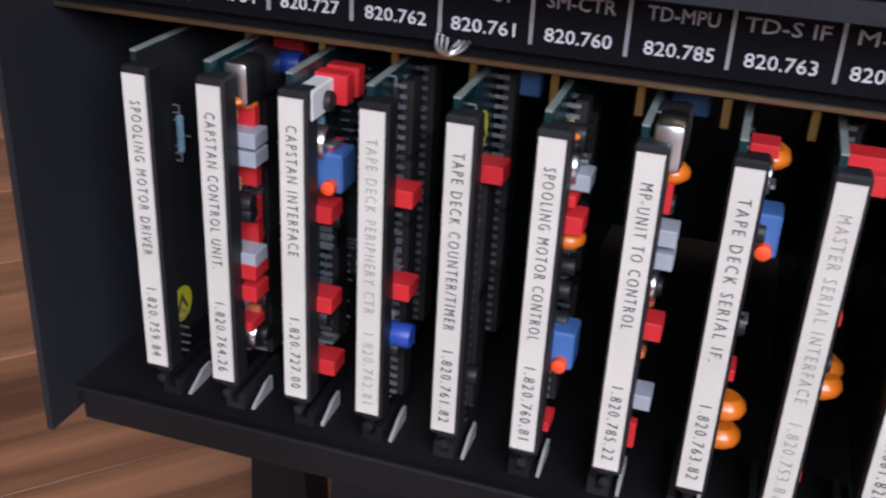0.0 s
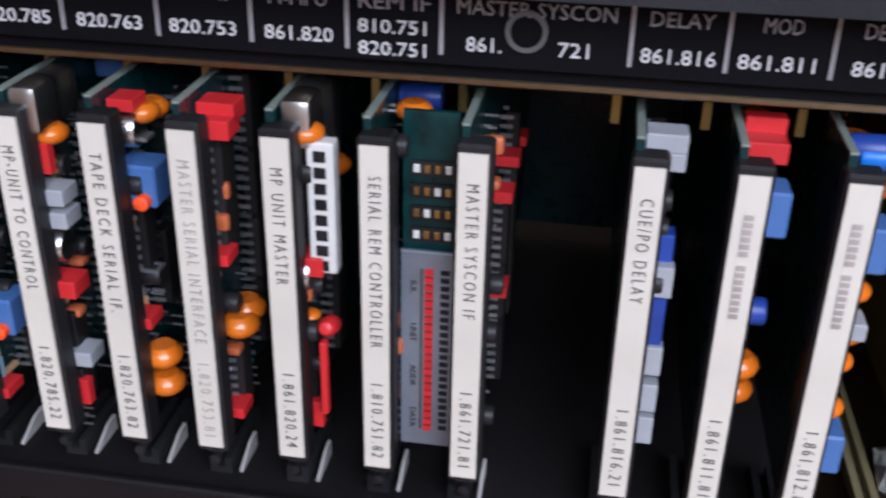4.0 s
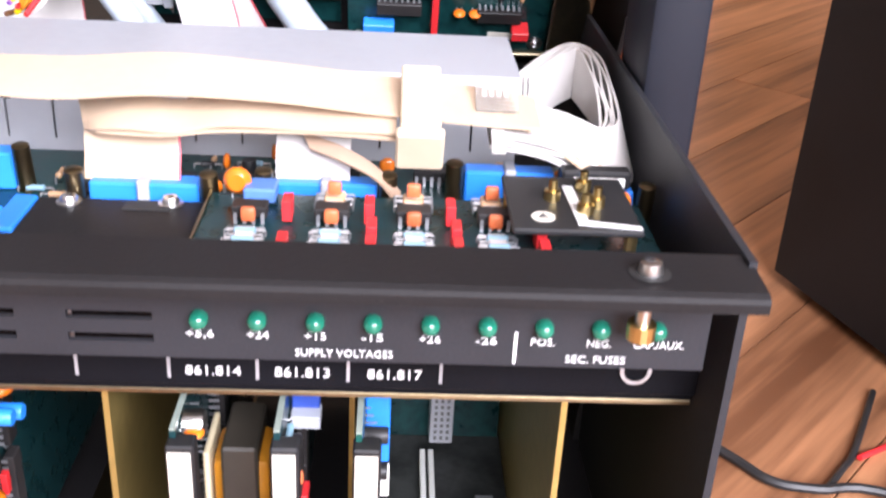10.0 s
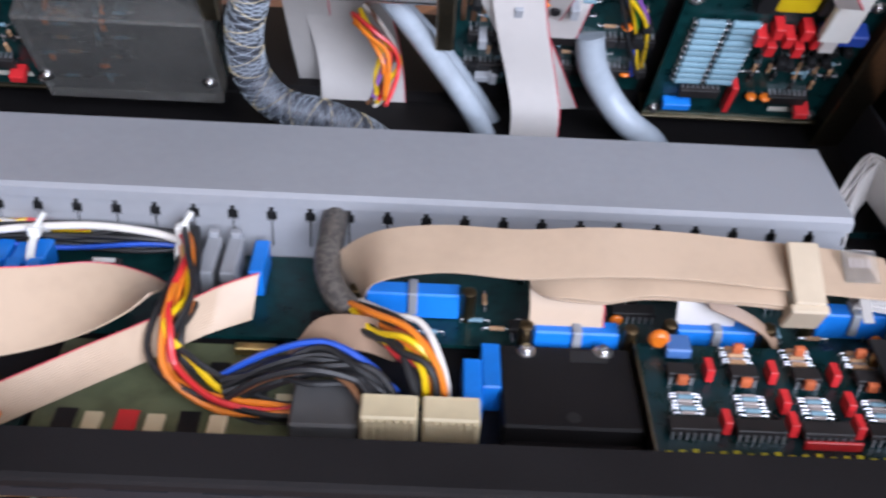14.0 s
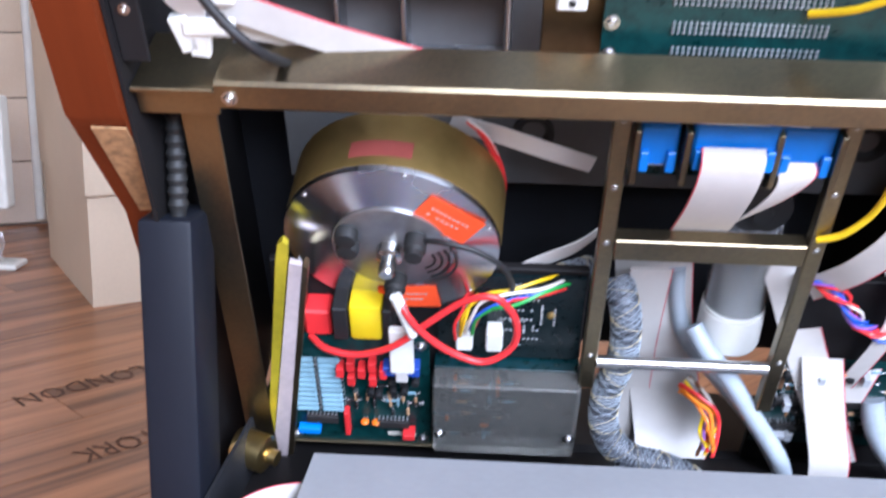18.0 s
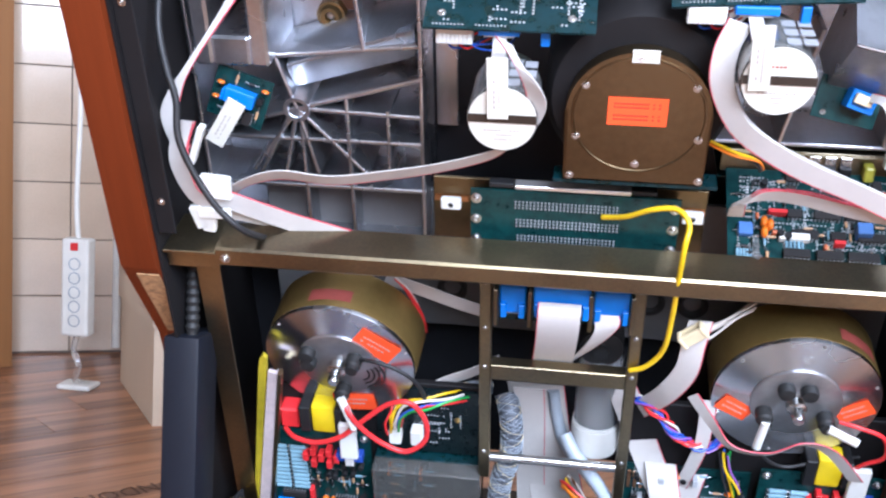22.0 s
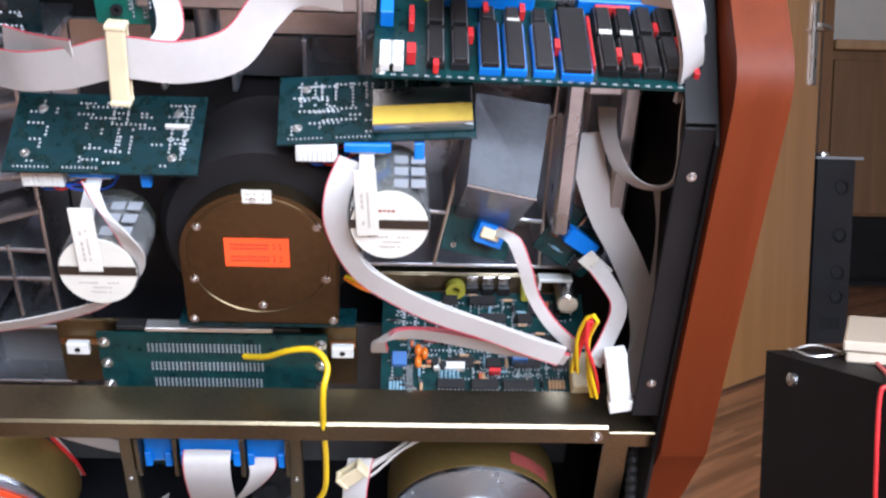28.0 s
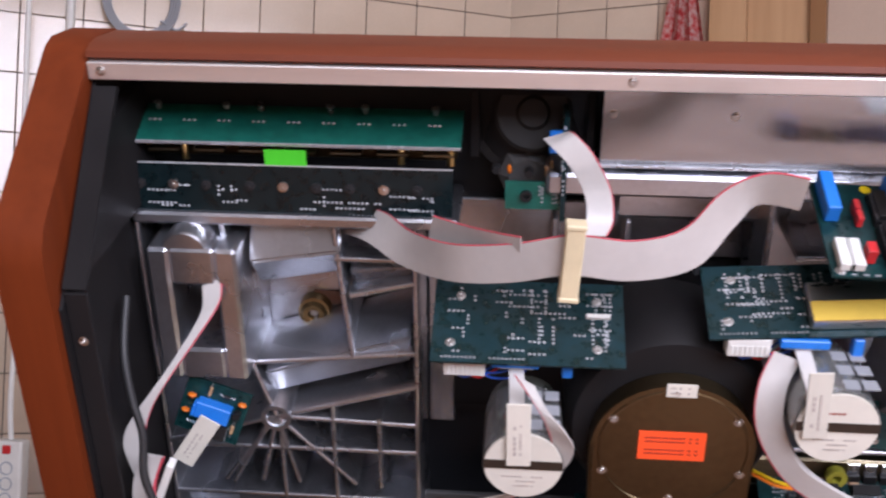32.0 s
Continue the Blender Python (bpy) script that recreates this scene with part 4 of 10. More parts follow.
card(6, "MP-UNIT TO CONTROL", "1.820.785.22", [("xtal", 0.010, 0.00, 90), ("disc", 0.008, 0.09), ("dscs", 0.006, 0.17), ("dscs", 0.009, 0.20), ("reds", 0.005, 0.15), ("white", 0.006, 0.26, 90), ("white", 0.006, 0.33, 90), ("steel", 0.007, 0.43), ("red", 0.005, 0.545, 90), ("white", 0.007, 0.80, 90), ("reds", 0.006, 0.93), ("ic8", 0.009, 0.72), ("ic8", 0.009, 0.92), ("blue", 0.045, 0.0)] + ics(0.03, 0.2, 0.45, 0.7), label=CARD_LABEL + "metal crystal can")
card(7, "TAPE DECK SERIAL IF.", "1.820.763.82", [("disc", 0.013, 0.03), ("disc", 0.018, 0.04), ("reds", 0.01, -0.01, 90), ("steel", 0.01, 0.07), ("blue", 0.010, 0.22), ("ic", 0.012, 0.38), ("reds", 0.006, 0.64, 90), ("bigd", 0.008, 0.78), ("bigd", 0.008, 0.88), ("ic", 0.022, 0.56), ("dio", 0.012, 0.5), ("tab", 0.012, 0.10, 90), ("tab", 0.010, 0.50, 90)] + ics(0.04, 0.2, 0.45, 0.7), label=CARD_LABEL + "orange capacitors")
card(8, "MASTER SERIAL INTERFACE", "1.820.753.81", [("red", 0.008, 0.03, 90), ("red", 0.012, 0.0, 90), ("ic28", 0.014, 0.22), ("reds", 0.008, 0.42, 90), ("bigd", 0.010, 0.66), ("bigd", 0.015, 0.64), ("ic20", 0.016, 0.83), ("reds", 0.01, 0.96, 90), ("resb", 0.006, 0.46)] + ics(0.034, 0.1, 0.32, 0.54, 0.76), ink=FADED_INK, label=CARD_LABEL + "faded lettering")
c10 = card(9, "MP UNIT MASTER", "1.861.820.24", [("xtal", 0.012, -0.01, 90), ("disc", 0.006, 0.02), ("disc", 0.028, 0.22), ("red", 0.006, 0.40, 90), ("steel", 0.005, 0.43), ("cans", 0.010, 0.50), ("ic20", 0.012, 0.84), ("dscs", 0.008, 0.59), ("reds", 0.008, 0.93)] + ics(0.034, 0.1, 0.32, 0.54, 0.76), label=CARD_LABEL + "white switch block")
sw = part("switch_block", box(*[STRIPS[9] + a for a in (0.0045, 0.0105)], 0.211, 0.2155, H1 - 0.034, H1 - 0.003, 0.0004), WHITE, c10, "white switch block with small windows")
for k in range(8):
    part("switch_window", box(STRIPS[9] + 0.0062, STRIPS[9] + 0.0088, 0.2106, 0.2111, H1 - 0.0072 - k * 0.0037, H1 - 0.0048 - k * 0.0037), BLACK_PLASTIC, sw)
part("red_lamp", lathe([(0.0023, 0), (0.0023, 0.0045), (0.0015, 0.006), (0, 0.0066)], 12, m=T(STRIPS[9] + 0.008, 0.2145, H1 - 0.049, 70, 0, 0), close=False), RED, c10, smooth=True)
part("red_strip", box(STRIPS[9] + 0.0055, STRIPS[9] + 0.0072, 0.2115, 0.214, H0 + 0.008, H0 + 0.028, 0.0003), RED, c10)
c11 = card(10, "SERIAL REM CONTROLLER", "1.810.751.82", [("disc", 0.02, 0.0), ("can", 0.03, 0.0), ("xtal", 0.045, 0.02, 90)], label="plug-in card with an aluminium scale plate and white label")
xs = STRIPS[10]
fb = part("front_board", box(xs + 0.0038, xs + 0.0158, 0.216, 0.2174, H1 - 0.030, H1 + 0.004), PCB_GREEN, c11, "green board facing forwards with small switches")
for r in range(4):
    for k in range(4):
        part("toggle", box(xs + 0.0062 + k * 0.0023, xs + 0.0076 + k * 0.0023, 0.2148, 0.2161, H1 - 0.0095 - r * 0.0052, H1 - 0.0076 - r * 0.0052, 0.0002), BRASS if (r + k) % 3 else WHITE, fb)
    part("carrier", box(xs + 0.0055, xs + 0.015, 0.2152, 0.216, H1 - 0.0102 - r * 0.0052, H1 - 0.0069 - r * 0.0052), BLACK_PLASTIC, fb)
sp = part("scale_plate", box(xs + 0.0036, xs + 0.0160, 0.2135, 0.215, H0 + 0.001, H1 - 0.0275, 0.0003), material("blue_grey_plate", (0.30, 0.35, 0.42), 0.4, 0.6), c11, "blue-grey metal plate with red switch levers")
for k in range(22):
    part("lever", box(xs + 0.0094, xs + 0.0112, 0.2125, 0.2136, H0 + 0.006 + k * 0.002, H0 + 0.0073 + k * 0.002), RED, sp)
    part("slot", box(xs + 0.0128, xs + 0.0148, 0.2132, 0.2136, H0 + 0.006 + k * 0.002, H0 + 0.0071 + k * 0.002), BLACK_PLASTIC, sp)
part("scale_rule", box(xs + 0.0083, xs + 0.0087, 0.2131, 0.2135, H0 + 0.006, H0 + 0.049), INK, sp)
for k, w in enumerate(("DATA", "ADDR", "UNIT", "B.R.")):
    lettering(w, sp, Matrix(((0, 1, 0, xs + 0.0066), (0, 0, -1, 0.2133), (-1, 0, 0, H0 + 0.009 + k * 0.0118), (0, 0, 0, 1))), 0.0021, INK)
c12 = card(11, "MASTER SYSCON IF", "1.861.721.81", [("reds", 0.051, 0.27, 90), ("reds", 0.036, 0.31, 90), ("reds", 0.033, 0.61, 90), ("reds", 0.072, 0.30, 90)] + ics(0.048, 0.5, 0.72, 0.93) + ics(0.066, 0.3, 0.55, 0.8), pcb=PCB_GREEN, label=CARD_LABEL + "few red capacitors")
yellow_sticker(c12, STRIPS[11], 0.040, 0.20, 0.0045)
card(12, "CUE/PO DELAY", "1.861.816.21", [("white", 0.012, -0.01, 90), ("white", 0.012, 0.04, 90), ("cans", 0.008, 0.14), ("cans", 0.008, 0.22), ("dblue", 0.008, 0.285), ("white", 0.0045, 0.345), ("dblue", 0.008, 0.41), ("dblue", 0.008, 0.52), ("white", 0.006, 0.60), ("white", 0.006, 0.72), ("white", 0.006, 0.83), ("ic", 0.018, 0.1), ("ic", 0.018, 0.28)] + ics(0.03, 0.2, 0.45, 0.7), label=CARD_LABEL + "white blocks")
card(13, "", "1.861.811.81", [("red", 0.018, -0.02), ("red", 0.022, 0.0), ("red", 0.013, 0.0, 90), ("disc", 0.035, 0.02), ("blue", 0.007, 0.13), ("ic", 0.02, 0.32), ("bigd", 0.010, 0.62), ("bigd", 0.012, 0.715), ("disc", 0.018, 0.70), ("dio", 0.008, 0.25), ("dio", 0.008, 0.28), ("can", 0.01, 0.45)] + ics(0.034, 0.2, 0.5, 0.8), label=CARD_LABEL + "large red capacitor")
c15 = card(14, "", "1.861.812.82", [("can", 0.012, -0.02, 0), ("disc", 0.010, 0.07), ("disc", 0.03, 0.04), ("cans", 0.012, 0.12), ("blue", 0.006, 0.20), ("disc", 0.007, 0.34), ("disc", 0.013, 0.37), ("disc", 0.006, 0.46), ("disc", 0.013, 0.48), ("disc", 0.008, 0.56), ("disc", 0.014, 0.60), ("disc", 0.020, 0.55), ("dscs", 0.010, 0.65), ("disc", 0.007, 0.70), ("blue", 0.006, 0.82), ("can", 0.012, 0.92), ("reds", 0.024, 0.4), ("white", 0.005, 0.43, 90)] + ics(0.022, 0.12, 0.3) + ics(0.036, 0.2, 0.5, 0.8), label=CARD_LABEL + "orange drop capacitors")
for k in range(2):
    part("blue_capacitor", lathe([(0.0022, 0), (0.0024, 0.0006), (0.0024, 0.0135), (0.0022, 0.014)], 12, m=T(STRIPS[14] + 0.001, 0.218 + k * 0.007, H1 + 0.0005 - k * 0.003, 0, 90)), BLUE, c15, smooth=True)
CORE_BROWN = material("brown_grey_core", (0.036, 0.030, 0.022), 0.55, var=0.15)
AMBER_TAPE = material("amber_tape", (0.42, 0.17, 0.015), 0.35, var=0.15)
c16 = card(15, "", "1.861.814.82", [("dscs", 0.006, 0.0), ("steel", 0.01, 0.0), ("res", 0.005, 0.15), ("reds", 0.005, 0.52, 90), ("dscs", 0.005, 0.6)] + ics(0.05, 0.2, 0.45, 0.7), label=CARD_LABEL + "two grey transformers")
xr = STRIPS[15]
for z0, z1 in ((0.2186, 0.2502), (0.1795, 0.2055)):
    tb = part("transformer", box(xr + 0.0066, xr + 0.0170, 0.226, 0.250, z0, z1, 0.0008), CORE_BROWN, c16, "dark laminated core of a transformer")
    part("winding", box(xr + 0.0032, xr + 0.0205, 0.2285, 0.2475, z0 + 0.006, z1 - 0.006, 0.003, seg=2), AMBER_TAPE, tb, "amber taped winding", True)
    part("bobbin", box(xr + 0.0012, xr + 0.0030, 0.2275, 0.2485, z0 + 0.003, z1 - 0.003, 0.0005), CREAM, tb)
c17 = card(16, "", "1.861.813.81", [("dblue", 0.030, 0.02), ("white", 0.026, 0.10, 90), ("reds", 0.012, 0.3, 90)] + ics(0.012, 0.2, 0.45, 0.7) + ics(0.03, 0.2, 0.45, 0.7), label=CARD_LABEL + "row of chips")
c18 = card(17, "", "1.861.817.81", [("cans", 0.012, 0.2), ("white", 0.014, 0.5, 90)] + ics(0.03, 0.2, 0.45, 0.7), pcb=PCB_MID, label=CARD_LABEL + "blue parts")

part("tall_header", box(STRIPS[17] - 0.0012, STRIPS[17] + 0.0060, 0.2335, 0.2465, H1 - 0.024, H1 + 0.0035, 0.0005), BLUE, c18, "blue upright header")
part("white_latch", box(STRIPS[17] + 0.0005, STRIPS[17] + 0.0062, 0.2325, 0.2345, H1 - 0.036, H1 - 0.0245, 0.0004), WHITE, c18)


def soldered_side(x, parent, seed):
    m = Matrix(((0, 0, -1, x - 0.003), (-1, 0, 0, 0.285), (0, 1, 0, (H0 + H1) / 2), (0, 0, 0, 1)))
    dots(parent, m, 60, seed, 0.14, 0.076, PIN, size=0.00042)


soldered_side(STRIPS[15], c16, 61)
soldered_side(STRIPS[16], c17, 62)
soldered_side(STRIPS[11], c12, 63)
t = thing("cross_board", "green circuit board standing across the back of the display bay", "circuit board", base=(0.29, 0.345, 0.2))
part("circuit_board", box(0.2715, 0.3198, 0.3445, 0.346, 0.1696, 0.274), PCB_GREEN, t)
sk = part("white_socket", box(0.2905, 0.3000, 0.333, 0.3445, 0.174, 0.262, 0.0005), GREY_PLASTIC, t)
for k in range(28):
    for s in (0.2928, 0.2953, 0.2978):
        part("contact_hole", box(s - 0.0006, s + 0.0006, 0.3326, 0.3331, 0.1762 + k * 0.003, 0.1776 + k * 0.003), GREY_BOX, sk)

# ---- tape deck, tipped forward: x across, v up along it, w out of it ----
D = pose(0, 0.325, EYE + 0.199, 90 + 28.5)


def cabinet():
    t = thing("tape_machine_cabinet", "tape machine frame with red-brown wood sides and passivated steel rails", "tape machine", D, (0.09, -0.1, -0.2))
    side = [(-0.33, -0.20), (-0.33, -0.040), (-0.131, -0.006), (-0.0735, -0.003), (0.006, 0.0275), (0.012, 0.030), (0.245, 0.030), (0.257, 0.0275), (0.266, 0.0215), (0.2725, 0.0135), (0.330, -0.066), (0.333, -0.076), (0.330, -0.104), (0.22, -0.15), (-0.2, -0.21)]
    for x0, x1 in ((-0.2165, -0.191), (0.3690, 0.3975)):
        bm = prism(side, "x", x0, x1)
        bmesh.ops.bevel(bm, geom=[e for e in bm.edges if len(e.link_faces) == 2 and e.calc_face_angle(0) > 1.2], offset=0.0025, segments=2, affect="EDGES")
        part("wood_side", bm, WOOD_V, t, "red-brown veneered side panel", True)
    top = prism([(0.3215, -0.104), (0.3255, -0.060), (0.3275, -0.0570), (0.3305, -0.058), (0.3330, -0.064), (0.3335, -0.073), (0.330, -0.101), (0.326, -0.104)], "x", -0.1905, 0.3685)
    part("wood_top", top, WOOD_H, t, "red-brown veneered top rail", True)
    strip = part("edge_strip", box(-0.1905, 0.3685, 0.3155, 0.3252, -0.062, -0.0555, 0.0006), ALU_STRIP, t, "satin aluminium strip")
    for x in (-0.183, 0.096, 0.263, 0.357):
        comp(SCREW_S, strip, D_local(x, 0.3205, -0.0555))
    # black metal cheeks inside the wood
    for x0, x1 in ((-0.1905, -0.1885), (0.3665, 0.3685)):
        part("cheek_plate", prism([(-0.32, -0.19), (-0.32, 0.024), (0.22, 0.024), (0.315, -0.062), (0.315, -0.1), (0.2, -0.14)], "x", x0, x1), BLACK_PAINT, t)
    for x0, x1 in ((0.350, 0.3664), (-0.1884, -0.176)):
        fl = box(x0, x1, 0.034, 0.228, 0.018, 0.0205, 0.0006)
        fl = part("cheek_flange", fl, BLACK_PAINT, t)
        for v in (0.06, 0.20):
            comp(SCREW_S, fl, D_local((x0 + x1) / 2, v, 0.0205))
        q = prism([(0.229, 0.018), (0.231, 0.021), (0.312, -0.056), (0.310, -0.060)], "x", x0, x1)
        part("cheek_flange", q, BLACK_PAINT, t)
    part("cheek_block", prism([(0.232, 0.004), (0.292, -0.05), (0.300, -0.11), (0.232, -0.11)], "x", -0.1884, -0.181), BLACK_PAINT, t, "matt black corner block")
    # cross rail
    rail = prism([(0.010, 0.000), (0.010, 0.0195), (0.0118, 0.0212), (0.0235, 0.0212), (0.0250, 0.0195), (0.0262, -0.010), (0.0245, -0.010), (0.0232, 0.0178), (0.0118, 0.0178), (0.0118, 0.000)], "x", -0.1500, 0.3370)
    rail = part("cross_rail", rail, ZINC, t, "yellow passivated folded cross rail", True)
    for x in (-0.1435, 0.3305):
        comp(SCREW, rail, D_local(x, 0.017, 0.0212))
    for x0, x1 in ((-0.1880, -0.1505), (0.3375, 0.3664)):
        part("corner_bracket", box(x0, x1, 0.019, 0.0215, -0.025, 0.022, 0.0005), ZINC, t)
        part("corner_bracket", box(x0, x1, 0.0035, 0.0188, 0.014, 0.0155, 0.0004), ZINC, t)
    # legs: folded steel angles
    for x0, x1, s in ((-0.1745, -0.157, 1), (0.3405, 0.3575, -1)):
        leg = bmesh.new()
        box(x0, x1, -0.30, 0.0095, 0.000, 0.0018, 0.0004, leg)
        xe = x0 if s > 0 else x1
        box(min(xe, xe + s * 0.0018), max(xe, xe + s * 0.0018), -0.30, 0.0095, -0.024, -0.0001, 0.0004, leg)
        part("frame_leg", leg, ZINC, t, "yellow passivated steel leg")
    return t


def D_local(x, v, w, rx=0, ry=0, rz=0):
    return pose(x, v, w, rx, ry, rz)


cabinet()


def bracket_frame():
    t = thing("connector_bracket", "passivated steel bracket hung below the rail", "bracket", D, (0.09, -0.19, -0.01))
    for x, v0 in ((0.035, -0.20), (0.1425, -0.215)):
        bm = box(x - 0.0042, x + 0.0042, v0, 0.0095, -0.010, -0.0015, 0.0007)
        p = part("post", bm, ZINC, t)
        for v in (-0.004, -0.045, -0.082, -0.17):
            comp(SCREW_S, p, D_local(x, v, -0.0015) @ Matrix.Scale(0.7, 4))
    part("cross_plate", box(0.0395, 0.138, -0.0945, -0.0805, -0.012, -0.0015, 0.0006), ZINC, t)
    part("guide_rod", rod((0.0395, -0.178, -0.004), (0.138, -0.178, -0.004), 0.0038, 14), STEEL, t, smooth=True)
    return t


bracket_frame()


def spool_motor(x, v, mirrored):
    t = thing("spool_motor", "aluminium and gilt spool motor with orange warning stickers", "motor", D @ T(x, v + (0 if mirrored else 0.001), -0.03, 5 if mirrored else 9, 0 if mirrored else -3) @ T(-x, -v, 0.03), (x, v, -0.06), "spool motors")
    R = 0.0605 if mirrored else 0.0592
    part("can", lathe([(R * 0.97, -0.055), (R, -0.053), (R, -0.0155), (R * 0.985, -0.0148)], 56, m=T(x, v, 0)), GOLD, t, "gilt drum", True)
    part("face", lathe([(R * 0.998, -0.0152), (R, -0.0145), (R * 0.99, -0.0118), (R * 0.6, -0.0105), (R * 0.575, -0.0102)], 56, m=T(x, v, 0)), TURNED_FACE, t, "turned aluminium end face", True)
    hub = part("hub", lathe([(R * 0.54, -0.0103), (R * 0.54, -0.0085), (R * 0.516, -0.0078), (0, -0.0078)], 40, m=T(x, v, 0), close=False), material_hub, t, smooth=True)
    part("shaft", lathe([(0.0072, -0.0078), (0.0072, -0.002), (0.0046, -0.001), (0.0044, 0.0085), (0.0036, 0.0098), (0, 0.0098)], 20, m=T(x, v, 0), close=False), STEEL, hub, smooth=True)
    s = -1 if mirrored else 1
    for a, b in (((-0.0225, 0.013), (-0.0225, 0.003)) if not mirrored else ((-0.0095, 0.0155), (0.0065, 0.0155))):
        part("plug", lathe([(0.0062, -0.0078), (0.0064, -0.003), (0.0056, -0.0005), (0.0, 0.0005)], 18, m=T(x + a, v + b, 0), close=False), RUBBER, hub, "black rubber plug", True)
    for a, b in (((0.0145, 0.0115), (0.002, -0.0245)) if not mirrored else ((-0.0215, -0.010), (0.0225, -0.0105))):
        part("terminal", lathe([(0.0062, -0.0078), (0.0062, 0.001), (0.0048, 0.0025), (0.0048, 0.006), (0.0, 0.0065)], 16, m=T(x + a, v + b, 0), close=False), RUBBER, hub, "black terminal cap", True)
    for k in range(4):
        r0 = 0.008 + k * 0.004
        arc = [(x + 0.016 + r0 * math.cos(radians(a)), v - 0.006 + r0 * math.sin(radians(a)), -0.0077) for a in range(-70, 40, 15)]
        if not mirrored:
            part("vent_slot", tube(arc, 0.0008, 5, 2), BLACK_PLASTIC, hub)
    stickers = ((0.031, 0.025, 35, 0.034, 0.022), (0.008, -0.046, -8, 0.034, 0.019)) if not mirrored else ((0.043, -0.006, -35, 0.026, 0.016), (-0.042, -0.012, 30, 0.026, 0.015))
    for a, b, rz, w, h in stickers:
        bm = box(-w / 2, w / 2, -h / 2, h / 2, 0, 0.0003)
        m = T(x + a, v + b, -0.0104, 0, 0, -rz)
        bm.transform(m)
        st = part("warning_sticker", bm, FLUO, t, "fluorescent orange sticker")
        bars(st, m @ T(0, 0.003, 0.00035), w * 0.7, 0.0012, 9, FADED_INK), bars(st, m @ T(0, -0.002, 0.00035), w * 0.7, 0.0012, 8, FADED_INK)
    arc = [i * 4 - (12 if not mirrored else -22) for i in range(9)]
    bm = bmesh.new()
    vs = [[bm.verts.new((x + (R + 0.0003) * math.sin(radians(a)) * (1 if mirrored else -1), v + (R + 0.0003) * math.cos(radians(a)), w)) for w in (-0.032, -0.021)] for a in arc]
    for p, q in zip(vs, vs[1:]):
        bm.faces.new((p[0], p[1], q[1], q[0]))
    part("rating_label", bm, material_redlab, t, "red faded foil label")
    for a in range(0, 360, 60):
        comp(SCREW_S, t, D_local(x + 0.0565 * math.cos(radians(a + 20)), v + 0.0565 * math.sin(radians(a + 20)), -0.0116) @ Matrix.Scale(0.5, 4))


TURNED_FACE = turned(material("turned_aluminium", (0.66, 0.67, 0.70), 0.24, 1.0, var=0.06, scale=12), 0.85)
material_hub = material("grey_cast_hub", (0.40, 0.41, 0.42), 0.38, 0.9, bump=0.2)
material_redlab = material("red_foil", (0.45, 0.10, 0.08), 0.4, 0.3)
spool_motor(-0.0775, -0.0965, False)
spool_motor(0.2625, -0.098, True)


DARK_INK_RED = material("dark_red_ink", (0.30, 0.03, 0.015), 0.6)


def capstan_motor():
    t = thing("capstan_motor", "bronze passivated capstan motor cover with an orange label", "motor", D, (0.128, 0.083, -0.03))
    part("drum", lathe([(0.056, -0.085), (0.0585, -0.08), (0.0585, -0.022), (0.054, -0.016), (0.030, -0.014)], 48, m=T(0.128, 0.135, 0)), BLACK_PAINT, t, "black motor drum", True)
    pts = [(0.084, 0.083), (0.172, 0.083), (0.173, 0.131)] + [(0.128 + 0.0445 * math.cos(radians(a)), 0.1305 + 0.042 * math.sin(radians(a))) for a in range(6, 175, 8)] + [(0.083, 0.131)]
    bm = prism(pts, "z", -0.014, -0.001)
    bmesh.ops.bevel(bm, geom=[e for e in bm.edges if all(v.co.z > -0.002 for v in e.verts)], offset=0.0018, segments=2, affect="EDGES")
    cover = part("cover", bm, ZINC_BROWN, t, "bronze cover plate", True)
    ring = [(0.128 + 0.0405 * math.cos(radians(a)), 0.1305 + 0.0385 * math.sin(radians(a)), -0.001) for a in range(0, 361, 12)]
    part("pressed_bead", tube(ring, 0.0009, 6, 2), ZINC_BROWN, cover, smooth=True)
    for a, b in ((0.1265, 0.1685), (0.0945, 0.150), (0.1610, 0.151), (0.0905, 0.115), (0.1655, 0.116), (0.1285, 0.097), (0.088, 0.0865), (0.169, 0.0865)):
        comp(SCREW_S, cover, D_local(a, b, -0.001))
    lab = part("label", box(0.109, 0.1452, 0.1243, 0.1430, -0.0009, -0.0004), FLUO, cover, "fluorescent orange label with faint print")
    for v in (0.139, 0.1365, 0.131, 0.1285):
        bars(lab, T(0.127, v, -0.0003), 0.029, 0.0011, 16, DARK_INK_RED)
    tag = part("paper_tag", box(0.1210, 0.1370, 0.1665, 0.1745, -0.0145 + 0.0142, -0.0138 + 0.0142), PAPER, t, "white paper tag")
    bars(tag, T(0.129, 0.1722, 0.0005), 0.012, 0.0009, 8, FADED_INK), bars(tag, T(0.129, 0.1690, 0.0005), 0.012, 0.0009, 8, FADED_INK)
    part("base_board", box(0.078, 0.182, 0.079, 0.0815, -0.02, -0.004), PCB_DARK, t)


capstan_motor()


